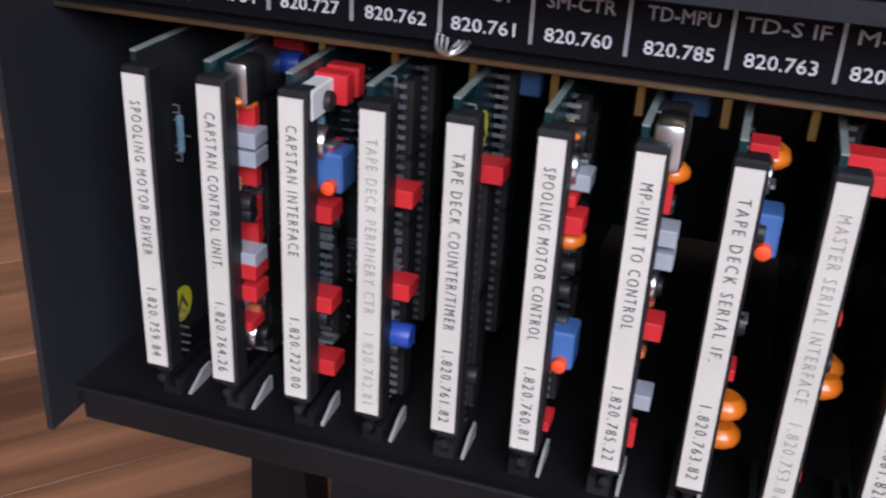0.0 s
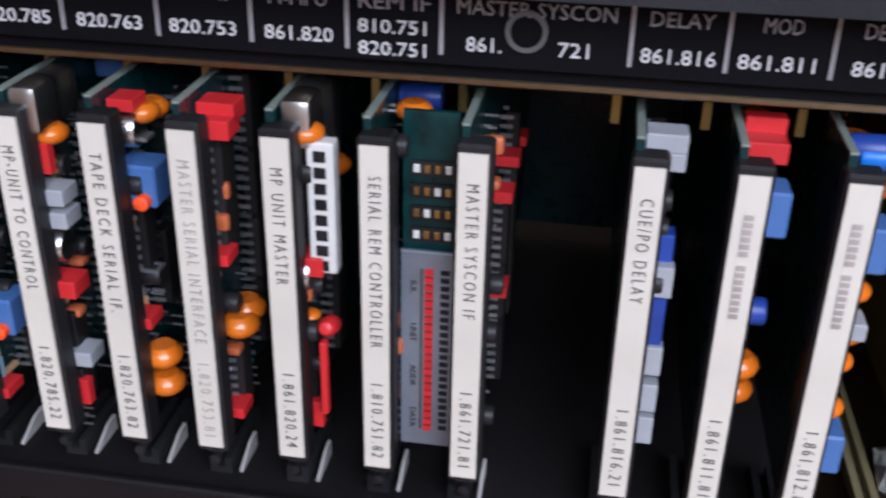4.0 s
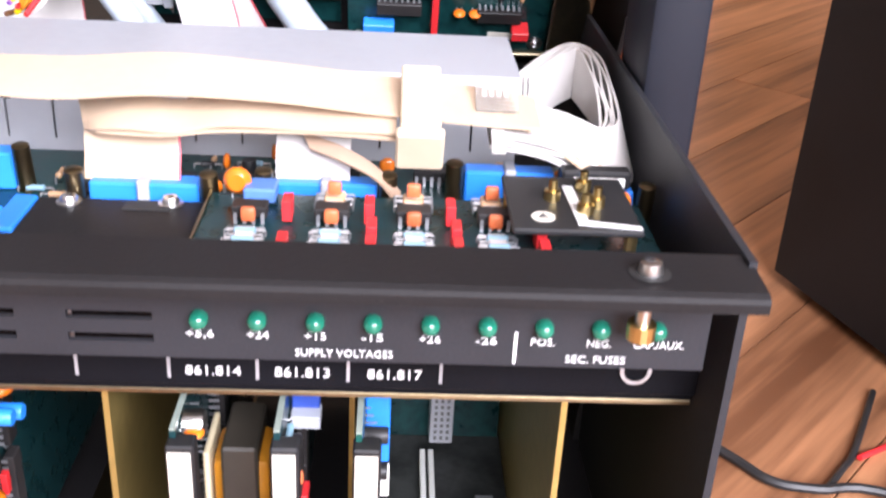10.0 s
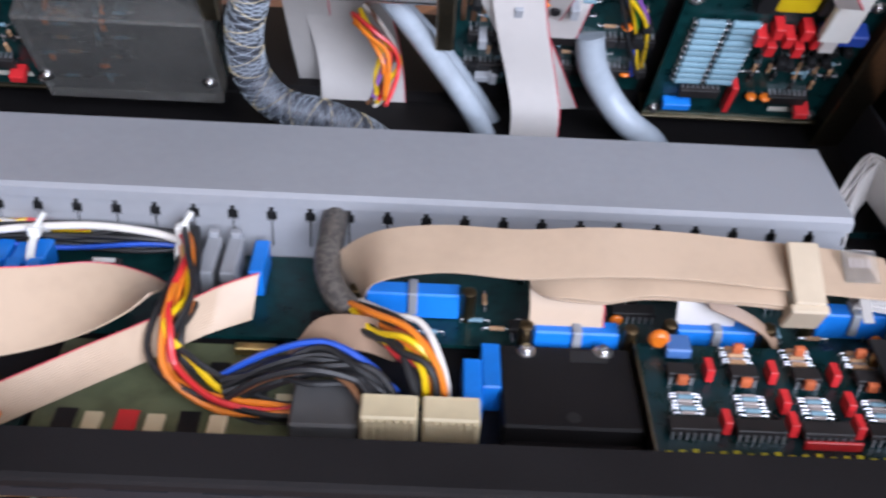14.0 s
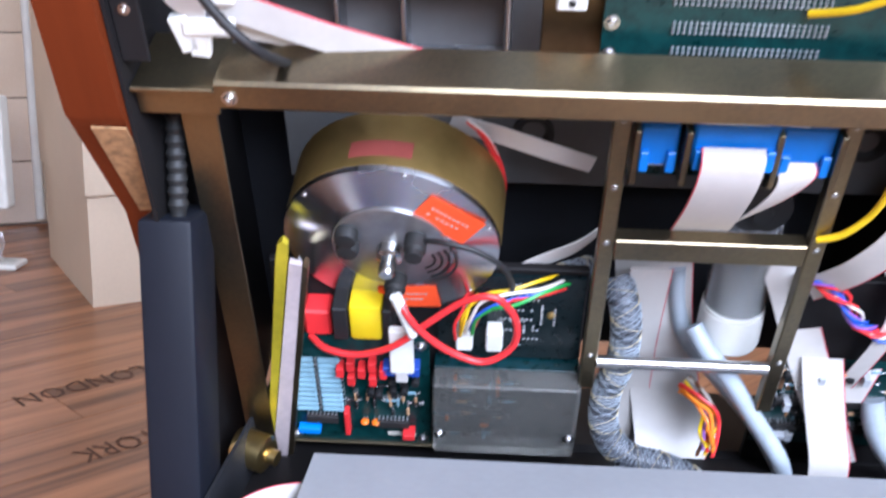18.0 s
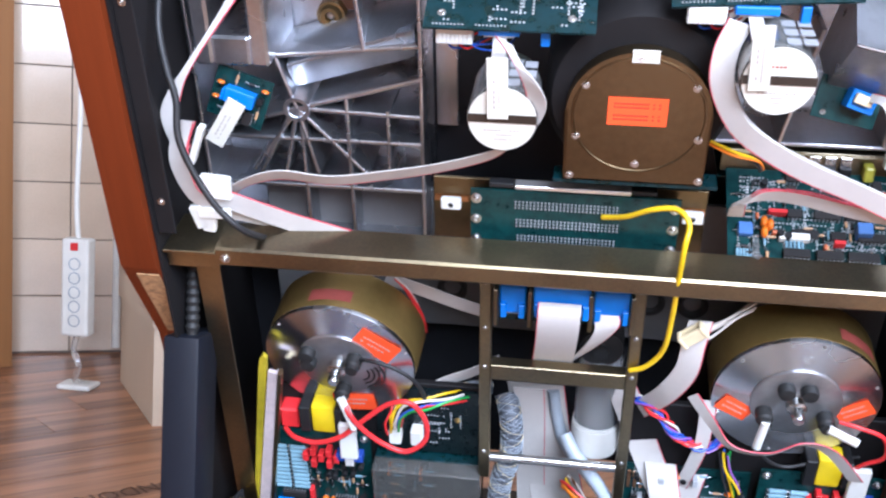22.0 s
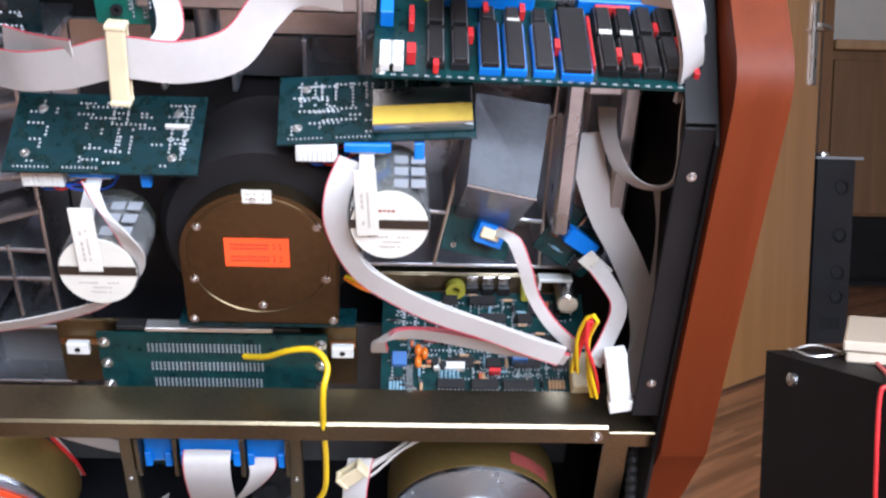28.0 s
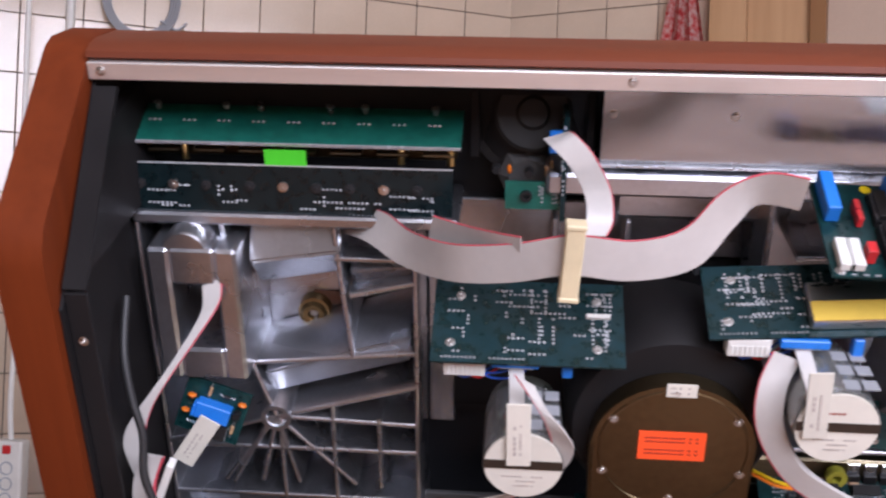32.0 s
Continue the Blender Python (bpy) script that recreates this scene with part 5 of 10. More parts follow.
def casting():
    """The transport's ribbed aluminium casting."""
    t = thing("transport_casting", "ribbed cast aluminium transport chassis of a tape machine", "casting", D, (0.09, 0.12, -0.13))
    part("web_plate", box(-0.186, -0.018, -0.03, 0.222, -0.130, -0.126), ALU, t)
    bm = bmesh.new()

    def rib(p, q, th=0.0034, w0=-0.126, w1=-0.078):
        p, q = Vector((*p, 0)), Vector((*q, 0))
        n = (q - p).normalized().cross(Vector((0, 0, 1))) * th / 2
        prof = [(1.5, w0), (1.08, w1 - 0.0016), (1.0, w1 - 0.0009), (0.72, w1 - 0.0003), (0.3, w1), (-0.3, w1), (-0.72, w1 - 0.0003), (-1.0, w1 - 0.0009), (-1.08, w1 - 0.0016), (-1.5, w0)]
        rb = bmesh.new()
        a = [rb.verts.new((p.x + n.x * k, p.y + n.y * k, w)) for k, w in prof]
        b = [rb.verts.new((q.x + n.x * k, q.y + n.y * k, w)) for k, w in prof]
        for i in range(len(prof)):
            rb.faces.new((a[i], a[(i + 1) % len(prof)], b[(i + 1) % len(prof)], b[i]))
        rb.faces.new(a), rb.faces.new(b)
        part("rib", rb, ALU, t, smooth=True)
    hub = (-0.112, 0.083)
    for q in ((-0.186, 0.060), (-0.15, 0.030), (-0.125, 0.03), (-0.10, 0.030), (-0.062, 0.030), (-0.020, 0.080), (-0.020, 0.11), (-0.125, 0.124)):
        rib(hub, q)
    for p, q in (((-0.186, 0.222), (-0.018, 0.222)), ((-0.186, -0.03), (-0.018, -0.03)), ((-0.186, 0.018), (-0.018, 0.018)), ((-0.186, -0.03), (-0.186, 0.222)), ((-0.02, -0.03), (-0.02, 0.222)), ((-0.175, 0.058), (-0.02, 0.058)), ((-0.145, 0.028), (-0.115, 0.083)), ((-0.075, -0.03), (-0.075, 0.095)), ((-0.11, -0.03), (-0.11, 0.07)), ((-0.045, 0.028), (-0.045, 0.085)), ((-0.125, 0.124), (-0.135, 0.222)), ((-0.125, 0.124), (-0.02, 0.135)), ((-0.06, 0.13), (-0.068, 0.222)), ((-0.06, 0.175), (-0.02, 0.185)), ((-0.068, 0.2), (-0.02, 0.2))):
        rib(p, q)
    part("boss", lathe([(0.0058, -0.12), (0.0060, -0.0785), (0.0068, -0.0765), (0.0098, -0.0765), (0.0106, -0.079), (0.0120, -0.126)], 24, m=T(*hub, 0), close=False), ALU, t, smooth=True)
    part("knob_cap", lathe([(0.0145, -0.126), (0.014, -0.062), (0.0125, -0.060), (0, -0.060)], 28, m=T(-0.1525, 0.2105, 0), close=False), ALU, t, smooth=True)
    # arch-shaped opening frame
    fr = bmesh.new()
    for a in (box(-0.175, -0.162, 0.124, 0.214, -0.126, -0.058, 0.002), box(-0.135, -0.122, 0.124, 0.214, -0.126, -0.058, 0.002), box(-0.1621, -0.1349, 0.190, 0.214, -0.126, -0.0585, 0.002), box(-0.1621, -0.1349, 0.124, 0.146, -0.126, -0.0585, 0.002)):
        join(fr, a)
    part("lever_frame", fr, ALU, t)
    # roof-shaped bosses with sloping faces
    def boss(x0, x1, pa, pb):
        bm = bmesh.new()
        va, vb = [bm.verts.new((x0, *p)) for p in pa], [bm.verts.new((x1, *p)) for p in pb]
        n = len(pa)
        for k in range(n):
            bm.faces.new((va[k], va[(k + 1) % n], vb[(k + 1) % n], vb[k]))
        bm.faces.new(va), bm.faces.new(vb)
        bmesh.ops.bevel(bm, geom=list(bm.edges), offset=0.0016, segments=2, affect="EDGES")
        part("boss", bm, ALU, t, smooth=True)
    boss(-0.119, -0.064, [(0.2215, -0.086), (0.197, -0.076), (0.1745, -0.094), (0.1745, -0.126), (0.2215, -0.126)], [(0.2215, -0.086), (0.206, -0.076), (0.184, -0.094), (0.184, -0.126), (0.2215, -0.126)])
    boss(-0.117, -0.024, [(0.128, -0.100), (0.117, -0.078), (0.093, -0.092), (0.093, -0.126), (0.128, -0.126)], [(0.158, -0.100), (0.147, -0.078), (0.122, -0.092), (0.122, -0.126), (0.158, -0.126)])
    boss(-0.060, -0.022, [(0.200, -0.1), (0.190, -0.082), (0.176, -0.094), (0.176, -0.126), (0.200, -0.126)], [(0.204, -0.1), (0.194, -0.082), (0.180, -0.094), (0.180, -0.126), (0.204, -0.126)])
    part("opening", box(-0.092, -0.062, 0.142, 0.152, -0.1262, -0.1245), material("brown_gap", (0.16, 0.07, 0.04), 0.6), t)
    part("column", lathe([(0.0075, 0), (0.0075, 0.04), (0.006, 0.042)], 20, m=T(0.0915, 0.262, -0.098, 90)), ALU, t, smooth=True)
    part("bearing", lathe([(0.0032, -0.121), (0.0038, -0.113), (0.0070, -0.1125), (0.0078, -0.114), (0.0088, -0.116), (0.0104, -0.1165), (0.0108, -0.1255)], 26, m=T(-0.0910, 0.140, 0), close=False), material_bearing, t, "bronze bearing in a cast ring", True)
    part("bearing_pin", lathe([(0.0030, -0.122), (0.0030, -0.1165), (0.0020, -0.1155), (0, -0.1155)], 14, m=T(-0.0910, 0.140, 0), close=False), STEEL, t, smooth=True)
    for a, b in ((-0.068, 0.138), (-0.104, 0.121), (-0.150, 0.118)):
        part("small_boss", lathe([(0.0016, -0.122), (0.0018, -0.1145), (0.0042, -0.1140), (0.0050, -0.1255)], 16, m=T(a, b, 0), close=False), ALU, t, smooth=True)
    part("side_web", box(-0.0165, 0.0005, 0.050, 0.2215, -0.1305, -0.1268, 0.0008), ALU, t)
    part("upper_web", box(0.0008, 0.1895, 0.186, 0.2218, -0.1300, -0.1245, 0.001), ALU, t)
    for x in (0.062, 0.105, 0.148):
        part("web_rib", box(x - 0.0016, x + 0.0016, 0.187, 0.2215, -0.1244, -0.098, 0.0007), ALU, t)
    # right half of the casting
    part("web_plate", box(0.182, 0.362, 0.075, 0.258, -0.130, -0.126), ALU, t)
    bm = bmesh.new()
    for p, q in (((0.182, 0.258), (0.362, 0.258)), ((0.182, 0.075), (0.362, 0.075)), ((0.182, 0.075), (0.182, 0.258)), ((0.3, 0.075), (0.3, 0.258)), ((0.182, 0.12), (0.3, 0.11)), ((0.23, 0.075), (0.245, 0.16)), ((0.235, 0.19), (0.3, 0.185)), ((0.2, 0.21), (0.3, 0.215)), ((0.33, 0.075), (0.335, 0.258))):
        rib(p, q)
    fr = bmesh.new()
    for a in (box(0.300, 0.311, 0.12, 0.225, -0.12, -0.045, 0.002), box(0.332, 0.343, 0.12, 0.225, -0.12, -0.045, 0.002), box(0.3108, 0.3322, 0.214, 0.230, -0.12, -0.0452, 0.002)):
        join(fr, a)
    part("lever_frame", fr, ALU, t)
    part("ledge", box(0.055, 0.366, 0.245, 0.2585, -0.128, -0.080, 0.002), ALU, t)
    part("ledge_plate", box(0.0835, 0.1895, 0.222, 0.2448, -0.128, -0.100, 0.003), ALU, t)
    part("middle_plate", box(-0.016, 0.18, 0.062, 0.232, -0.135, -0.131), BLACK_PAINT, t)
    part("left_beam", box(-0.186, 0.006, 0.2228, 0.2300, -0.128, -0.073, 0.0015), ALU, t)


material_bearing = material("oiled_bronze", (0.30, 0.20, 0.09), 0.35, 0.9, var=0.15)
casting()
ribbon("ribbon_cable", "pale ribbon cable lying in a slot of the casting", [(-0.1065, 0.1100, -0.108), (-0.086, 0.1125, -0.106), (-0.066, 0.1132, -0.106), (-0.0478, 0.1132, -0.110)], [(0, 1, 0.1)] * 4, 0.0105, D, red=0)


def upper_panel():
    t = thing("screening_plate", "bright bare aluminium screening plate under the top rail", "metal plate", D, (0.22, 0.26, -0.09))
    part("plate", box(0.0845, 0.366, 0.2595, 0.306, -0.0925, -0.0905, 0.0005), material_mirror, t)
    part("rim", box(0.0845, 0.366, 0.2600, 0.262, -0.0904, -0.0865, 0.0004), ALU, t)
    for x in (0.0905, 0.157, 0.25):
        comp(SCREW_S, t, D_local(x, 0.291, -0.0905))


material_mirror = material("polished_sheet", (0.44, 0.44, 0.45), 0.22, 1.0, var=0.12, scale=6, stretch=(1, 5, 1), bump=0.2, bscale=30)
upper_panel()
t = thing("rear_closure", "black inner back wall of the tape deck", "panel", D, (0.09, 0.1, -0.2))
# charcoal instead of black: haze over the deep inside is put into the colour
part("panel", box(-0.19, 0.368, -0.31, 0.20, -0.145, -0.14), DARK_PAINT, t)
part("panel", prism([(0.2, -0.145), (0.2, -0.139), (0.31, -0.102), (0.31, -0.108)], "x", -0.188, 0.366), BLACK_PAINT, t)


def key_boards():
    """Two long boards under the front keys."""
    t = thing("key_board", "light green circuit board with nine key contacts", "circuit board", D, (-0.09, 0.272, -0.11))
    m = T(-0.0905, 0.2830, -0.112, -66)
    bm = box(-0.097, 0.097, -0.031, 0.033, -0.0008, 0.0008)
    bm.transform(m)
    part("circuit_board", bm, PCB_BRIGHT, t)
    for k in range(9):
        x = -0.083 + k * 0.0205
        p = part("key_post", lathe([(0.0018, 0.0008), (0.0018, 0.0035), (0.0024, 0.0037), (0.0022, 0.0052), (0.001, 0.0056), (0, 0.0056)], 12, m=m @ T(x, -0.004 + (0.008 if k % 3 == 1 else 0), 0), close=False), STEEL, t, smooth=True)
        bm = bmesh.new()
        for a in (-0.003, 0.0, 0.003):
            lathe([(0.001, 0.0008), (0.0004, 0.0016)], 6, bm, m @ T(x + a, -0.014, 0))
        part("solder_joint", bm, SOLDER, t)
    for k in range(6):
        bm = box(-0.090 + k * 0.031, -0.069 + k * 0.031, 0.030, 0.0445, 0.0035, 0.0065, 0.0005)
        bm.transform(m)
        part("key_cap", bm, CREAM, t, "pale key back")
        bm = box(-0.088 + k * 0.031, -0.071 + k * 0.031, 0.022, 0.0298, 0.0008, 0.0050, 0.0005)
        bm.transform(m)
        part("key_block", bm, BLACK_PLASTIC, t)
    bm = box(-0.097, 0.097, -0.0318, -0.0311, -0.001, 0.001)
    bm.transform(m)
    part("board_edge", bm, SOLDER, t)
    t2 = thing("lower_key_board", "dark green circuit board with solder joints", "circuit board", D, (-0.09, 0.24, -0.08))
    m2 = T(-0.094, 0.2395, -0.08, -8)
    bm = box(-0.096, 0.096, -0.018, 0.018, -0.0008, 0.0008)
    bm.transform(m2)
    part("circuit_board", bm, PCB_BLACK, t2)
    bm = box(-0.096, 0.096, 0.0181, 0.0187, -0.0009, 0.0009)
    bm.transform(m2)
    part("board_edge", bm, SOLDER, t2)
    for k in range(9):
        x = -0.086 + k * 0.0195 + (0.006 if k > 2 else 0)
        part("key_post", lathe([(0.003, 0.0008), (0.003, 0.0022), (0.0022, 0.0023), (0.0008, 0.0024), (0.0006, 0.0032), (0, 0.0034)], 12, m=m2 @ T(x, 0.006, 0), close=False), STEEL if k % 3 == 1 else BLACK_PLASTIC, t2, smooth=True)
    dots(t2, m2 @ T(0, -0.004, 0.0008), 16, 3, 0.17, 0.022, SOLDER)
    bm = bmesh.new()
    for k in range(20):
        lathe([(0.0007, 0.0008), (0.0003, 0.0016)], 6, bm, m2 @ T(0.035 + k * 0.0017, -0.012, 0))
        lathe([(0.0007, 0.0008), (0.0003, 0.0016)], 6, bm, m2 @ T(0.035 + k * 0.0017, -0.0145, 0))
    part("connector_joint", bm, SOLDER, t2)
    part("printed_label", box(-0.186, -0.169, 0.2275, 0.231, -0.0795, -0.0785), PRINT_WHITE, t2)
    t3 = thing("green_flat_link", "bright green foil link between two boards", "ribbon cable", D, (-0.096, 0.262, -0.09))
    bm = box(-0.012, 0.012, 0.256, 0.2675, -0.0825, -0.0818)
    bm.transform(Matrix.Translation((-0.094, 0, 0)))
    part("foil", bm, GREEN_TAPE, t3)
    t4 = thing("key_carrier", "dark key carrier frame with brass spacers", "bracket", D, (-0.09, 0.26, -0.11))
    part("beam", box(-0.186, 0.003, 0.256, 0.268, -0.125, -0.1, 0.001), ZINC_BROWN, t4)
    for k in range(7):
        part("spring_leaf", box(-0.178 + k * 0.027, -0.160 + k * 0.027, 0.2605, 0.2625, -0.0999, -0.0935, 0.0003), ZINC, t4)
    for x in (-0.157, -0.029, 0.0):
        part("spacer", rod((x, 0.255, -0.096), (x, 0.269, -0.097), 0.0022, 8), BRASS, t4)


key_boards()


def monitor_speaker():
    t = thing("monitor_speaker", "small black loudspeaker under the top rail", "loudspeaker", D, (0.045, 0.28, -0.1))
    c = T(0.0465, 0.276, -0.13, -20)
    part("frame", lathe([(0.036, 0), (0.038, 0.002), (0.038, 0.006), (0.033, 0.007), (0.024, 0.018), (0.020, 0.019)], 32, m=c, close=False), BLACK_PLASTIC, t, smooth=True)
    part("magnet", lathe([(0.0215, 0.012), (0.0225, 0.014), (0.0225, 0.026), (0.0205, 0.028), (0.010, 0.028), (0.008, 0.030), (0, 0.030)], 28, m=c, close=False), RUBBER, t, smooth=True)
    for s in (-1, 1):
        part("clamp_bar", box(0.0465 + s * 0.0335 - 0.003, 0.0465 + s * 0.0335 + 0.003, 0.256, 0.298, -0.118, -0.106, 0.001), BLACK_PAINT, t)
    part("cone_plate", lathe([(0.016, 0), (0.018, 0.004), (0.012, 0.010), (0, 0.010)], 8, m=T(0.045, 0.246, -0.112), close=False), GREY_BOX, t)
    b = thing("headphone_board", "small green board with a socket and trimmer", "circuit board", D, (0.047, 0.243, -0.085))
    part("circuit_board", box(0.032, 0.063, 0.2345, 0.2515, -0.0848, -0.0835), PCB_BRIGHT, b)
    part("socket", lathe([(0.0035, 0), (0.0035, 0.002), (0.0015, 0.002), (0.0015, 0)], 12, m=T(0.044, 0.243, -0.0835)), BLACK_PLASTIC, b)
    dots(b, T(0.055, 0.243, -0.0835), 6, 5, 0.014, 0.012, SOLDER)
    b2 = thing("link_board", "narrow upright board with a blue plug", "circuit board", D, (0.062, 0.265, -0.085))
    part("circuit_board", box(0.0632, 0.0662, 0.23, 0.293, -0.1, -0.078), PCB_DARK, b2)
    part("blue_plug", box(0.0555, 0.064, 0.2745, 0.284, -0.082, -0.0695, 0.0007), BLUE, b2)
    dots(b2, T(0.0647, 0.262, -0.0779), 10, 8, 0.003, 0.05, SOLDER)
    for k, (x, v) in enumerate(((0.0265, 0.258), (0.034, 0.258), (0.045, 0.256), (0.055, 0.2565), (0.058, 0.260))):
        comp((CAN_S, DISC_S, CAN_S, RES, RES)[k], b, D_local(x, v, -0.09, 0, 0, 90), "")


monitor_speaker()


def solder_board(name, x0, x1, v0, v1, w, label, seed, tilt=0, rz=0):
    t = thing(name, label, "circuit board", D, ((x0 + x1) / 2, v0, w))
    m = T((x0 + x1) / 2, (v0 + v1) / 2, w, tilt, 0, rz)
    a, b = (x1 - x0) / 2, (v1 - v0) / 2
    bm = box(-a, a, -b, b, -0.0008, 0.0008)
    bm.transform(m)
    part("circuit_board", bm, PCB_DARK, t)
    dots(t, m @ T(0, 0, 0.0008), 34, seed, a * 1.75, b * 1.6, SOLDER)
    bm = bmesh.new()
    for k in range(18):
        lathe([(0.0007, 0.0008), (0.0003, 0.0018)], 6, bm, m @ T(-a + 0.006 + k * 0.0022 + (0.006 if k > 8 else 0), -b + 0.003, 0))
    part("connector_joint", bm, SOLDER, t)
    for p, q in ((-0.8, -0.55), (0.72, -0.6), (-0.72, 0.6), (0.72, 0.55)):
        comp(SCREW_S, t, m @ T(a * p, b * q, 0.0008))
    return t, m


hb, m = solder_board("head_amplifier_board", -0.0045, 0.0985, 0.1685, 0.2215, -0.0225, "dark green amplifier board seen from its soldered side", 11, -64)
bm = box(0.031, 0.044, 0.003, 0.0055, 0.0008, 0.0035, 0.0004)
bm.transform(m)
part("cable_tie", bm, WHITE, hb)
hb2, m2 = solder_board("head_amplifier_board", 0.140, 0.2465, 0.190, 0.236, -0.026, "dark green amplifier board with a yellow taped screen", 12, -64, 4)
bm = box(-0.002, 0.052, -0.019, 0.006, 0.001, 0.009, 0.0008)
bm.transform(m2)
sc = part("screen_can", bm, STEEL, hb2, "bright tin screen")
bm = box(-0.0015, 0.0515, -0.0185, -0.0065, 0.0091, 0.0095)
bm.transform(m2)
part("yellow_tape", bm, material("masking_tape", (0.62, 0.42, 0.06), 0.7), sc)
for x in (0.0, 0.148):
    y = 0.1825 if x == 0 else 0.2015
    plug = thing("plug_row", "white eight-way plug with coloured wires below an amplifier board", "plug", D, (x + 0.0115, y, -0.01), "plugs below amplifier boards")
    comp(WCON8, plug, D_local(x + 0.0135, y - 0.001, -0.010, 90, 0, 0) @ T(0, 0, 0, 0, 0, 90))
    for k, c in enumerate("rbkrbb"):
        part("wire", tube([(x + 0.005 + k * 0.003, y - 0.009, -0.010), (x + 0.009 + k * 0.004, y - 0.014 - (k % 2) * 0.003, -0.012), (x + 0.026 + k * 0.004, y - 0.011 - (k % 3) * 0.004, -0.022), (x + 0.05, y - 0.006, -0.04)], 0.0007, 6, 4), WIRE_MATS[c], plug)
    hd = thing("blue_plug", "blue ribbon header below an amplifier board", "plug", D, (x + 0.041, y, -0.008), "blue headers below amplifier boards")
    part("body", box(x + 0.0285, x + 0.0535, y - 0.0045, y + 0.0005, -0.016, -0.003, 0.0006), BLUE, hd)
    part("strain_bar", box(x + 0.0315, x + 0.0505, y - 0.0062, y - 0.0046, -0.012, -0.005, 0.0004), WHITE, hd)
    part("side_latch", box(x + 0.066, x + 0.0715, y - 0.0115, y + 0.0005, -0.012, -0.006, 0.0006), BLUE, hd)


def head_motor(x, v, w, label):
    """Small round tension-arm motor under a clear sleeve, with a paper disc on its end."""
    t = thing("servo_motor", label, "motor", D, (x, v, w - 0.06), "small servo motors")
    m = T(x, v, w)
    part("can", lathe([(0.0195, -0.055), (0.0202, -0.05), (0.0202, -0.003), (0.019, 0)], 36, m=m, close=False), material_can, t, "dark can wrapped in clear foil", True)
    part("paper_disc", lathe([(0.0204, -0.0012), (0.0204, 0.0003)], 36, m=m), PAPER, t, "white printed paper disc")
    bm = box(-0.0205, 0.0205, -0.0026, 0.0026, 0.0004, 0.0010)
    bm.transform(m @ T(0, 0.001, 0))
    part("black_band", bm, material_band, t, "dark brown band")
    for k in range(3):
        bars(t, m @ T(0, -0.007 - k * 0.003, 0.0004), 0.022 - k * 0.005, 0.0009, 10, FADED_INK)
    bars(t, m @ T(0, 0.009, 0.0004), 0.016, 0.0012, 7, material_redlab)
    bm = lathe([(0.0212, -0.045), (0.0214, -0.0016), (0.0209, -0.0014), (0.0207, -0.045)], 36, m=m, close=False)
    part("clear_sleeve", bm, CLEAR, t, "clear plastic sleeve", True)
    for k in range(6):
        part("foil_window", box(x + 0.002 + (k % 2) * 0.009, x + 0.0095 + (k % 2) * 0.009, v + 0.0205, v + 0.0212, w - 0.012 - (k // 2) * 0.013, w - 0.004 - (k // 2) * 0.013), GREY_PLASTIC, t)


material_band = material("brown_band", (0.028, 0.019, 0.013), 0.4)
material_can = material("foil_can", (0.22, 0.24, 0.20), 0.25, 0.8, var=0.3, scale=60)
head_motor(0.0465, 0.1385, 0.028, "small motor with a white disc between casting and capstan")
head_motor(0.2015, 0.1712, 0.028, "small motor with a white disc beside a tin screen")


def connector_panel():
    t = thing("plug_board", "dark green connector board with three soldered rows on a steel plate", "connector panel", D, (0.09, 0.012, -0.03))
    part("back_plate", box(-0.005, 0.1815, 0.012, 0.0615, -0.034, -0.031, 0.0005), ZINC_BROWN, t, "bronze passivated plate")
    for a, b in ((-0.004, 0.0195), (0.1645, 0.1805)):
        part("copper_strip", box(a, b, 0.043, 0.047, -0.0309, -0.0295), COPPER, t)
        tg = part("white_clip", box((a + b) / 2 - 0.007, (a + b) / 2 + 0.007, 0.039, 0.0475, -0.0294, -0.024, 0.0008), WHITE, t)
        part("hole", lathe([(0.0018, 0), (0.0018, 0.0003)], 10, m=T((a + b) / 2, 0.043, -0.024)), BLACK_PLASTIC, tg)
    part("circuit_board", box(0.0222, 0.1632, 0.0135, 0.0598, -0.022, -0.0204), PCB_GREEN, t)
    for x in (0.026, 0.1595):
        for v in (0.0195, 0.036, 0.0525):
            comp(SCREW, t, D_local(x, v, -0.0204))
    for v, a, b in ((0.049, 0.053, 0.126), (0.0345, 0.054, 0.126), (0.0215, 0.055, 0.125)):
        bm = bmesh.new()
        n = int((b - a) / 0.00254)
        for k in range(n):
            for s in (-1, 0, 1):
                lathe([(0.0009, -0.0204), (0.0007, -0.0196), (0.0003, -0.0188)], 6, bm, T(a + k * 0.00254, v + s * 0.0024, 0))
        part("contact_strip", bm, PIN, t, "row of soldered contacts")
    part("white_ledge", box(0.052, 0.13, 0.0605, 0.0635, -0.03, -0.021, 0.0005), ALU_STRIP, t)
    for a, b in ((0.0345, 0.0515), (0.1305, 0.147)):
        part("black_block", box(a, b, 0.0605, 0.064, -0.03, -0.022, 0.0005), BLACK_PLASTIC, t)


connector_panel()


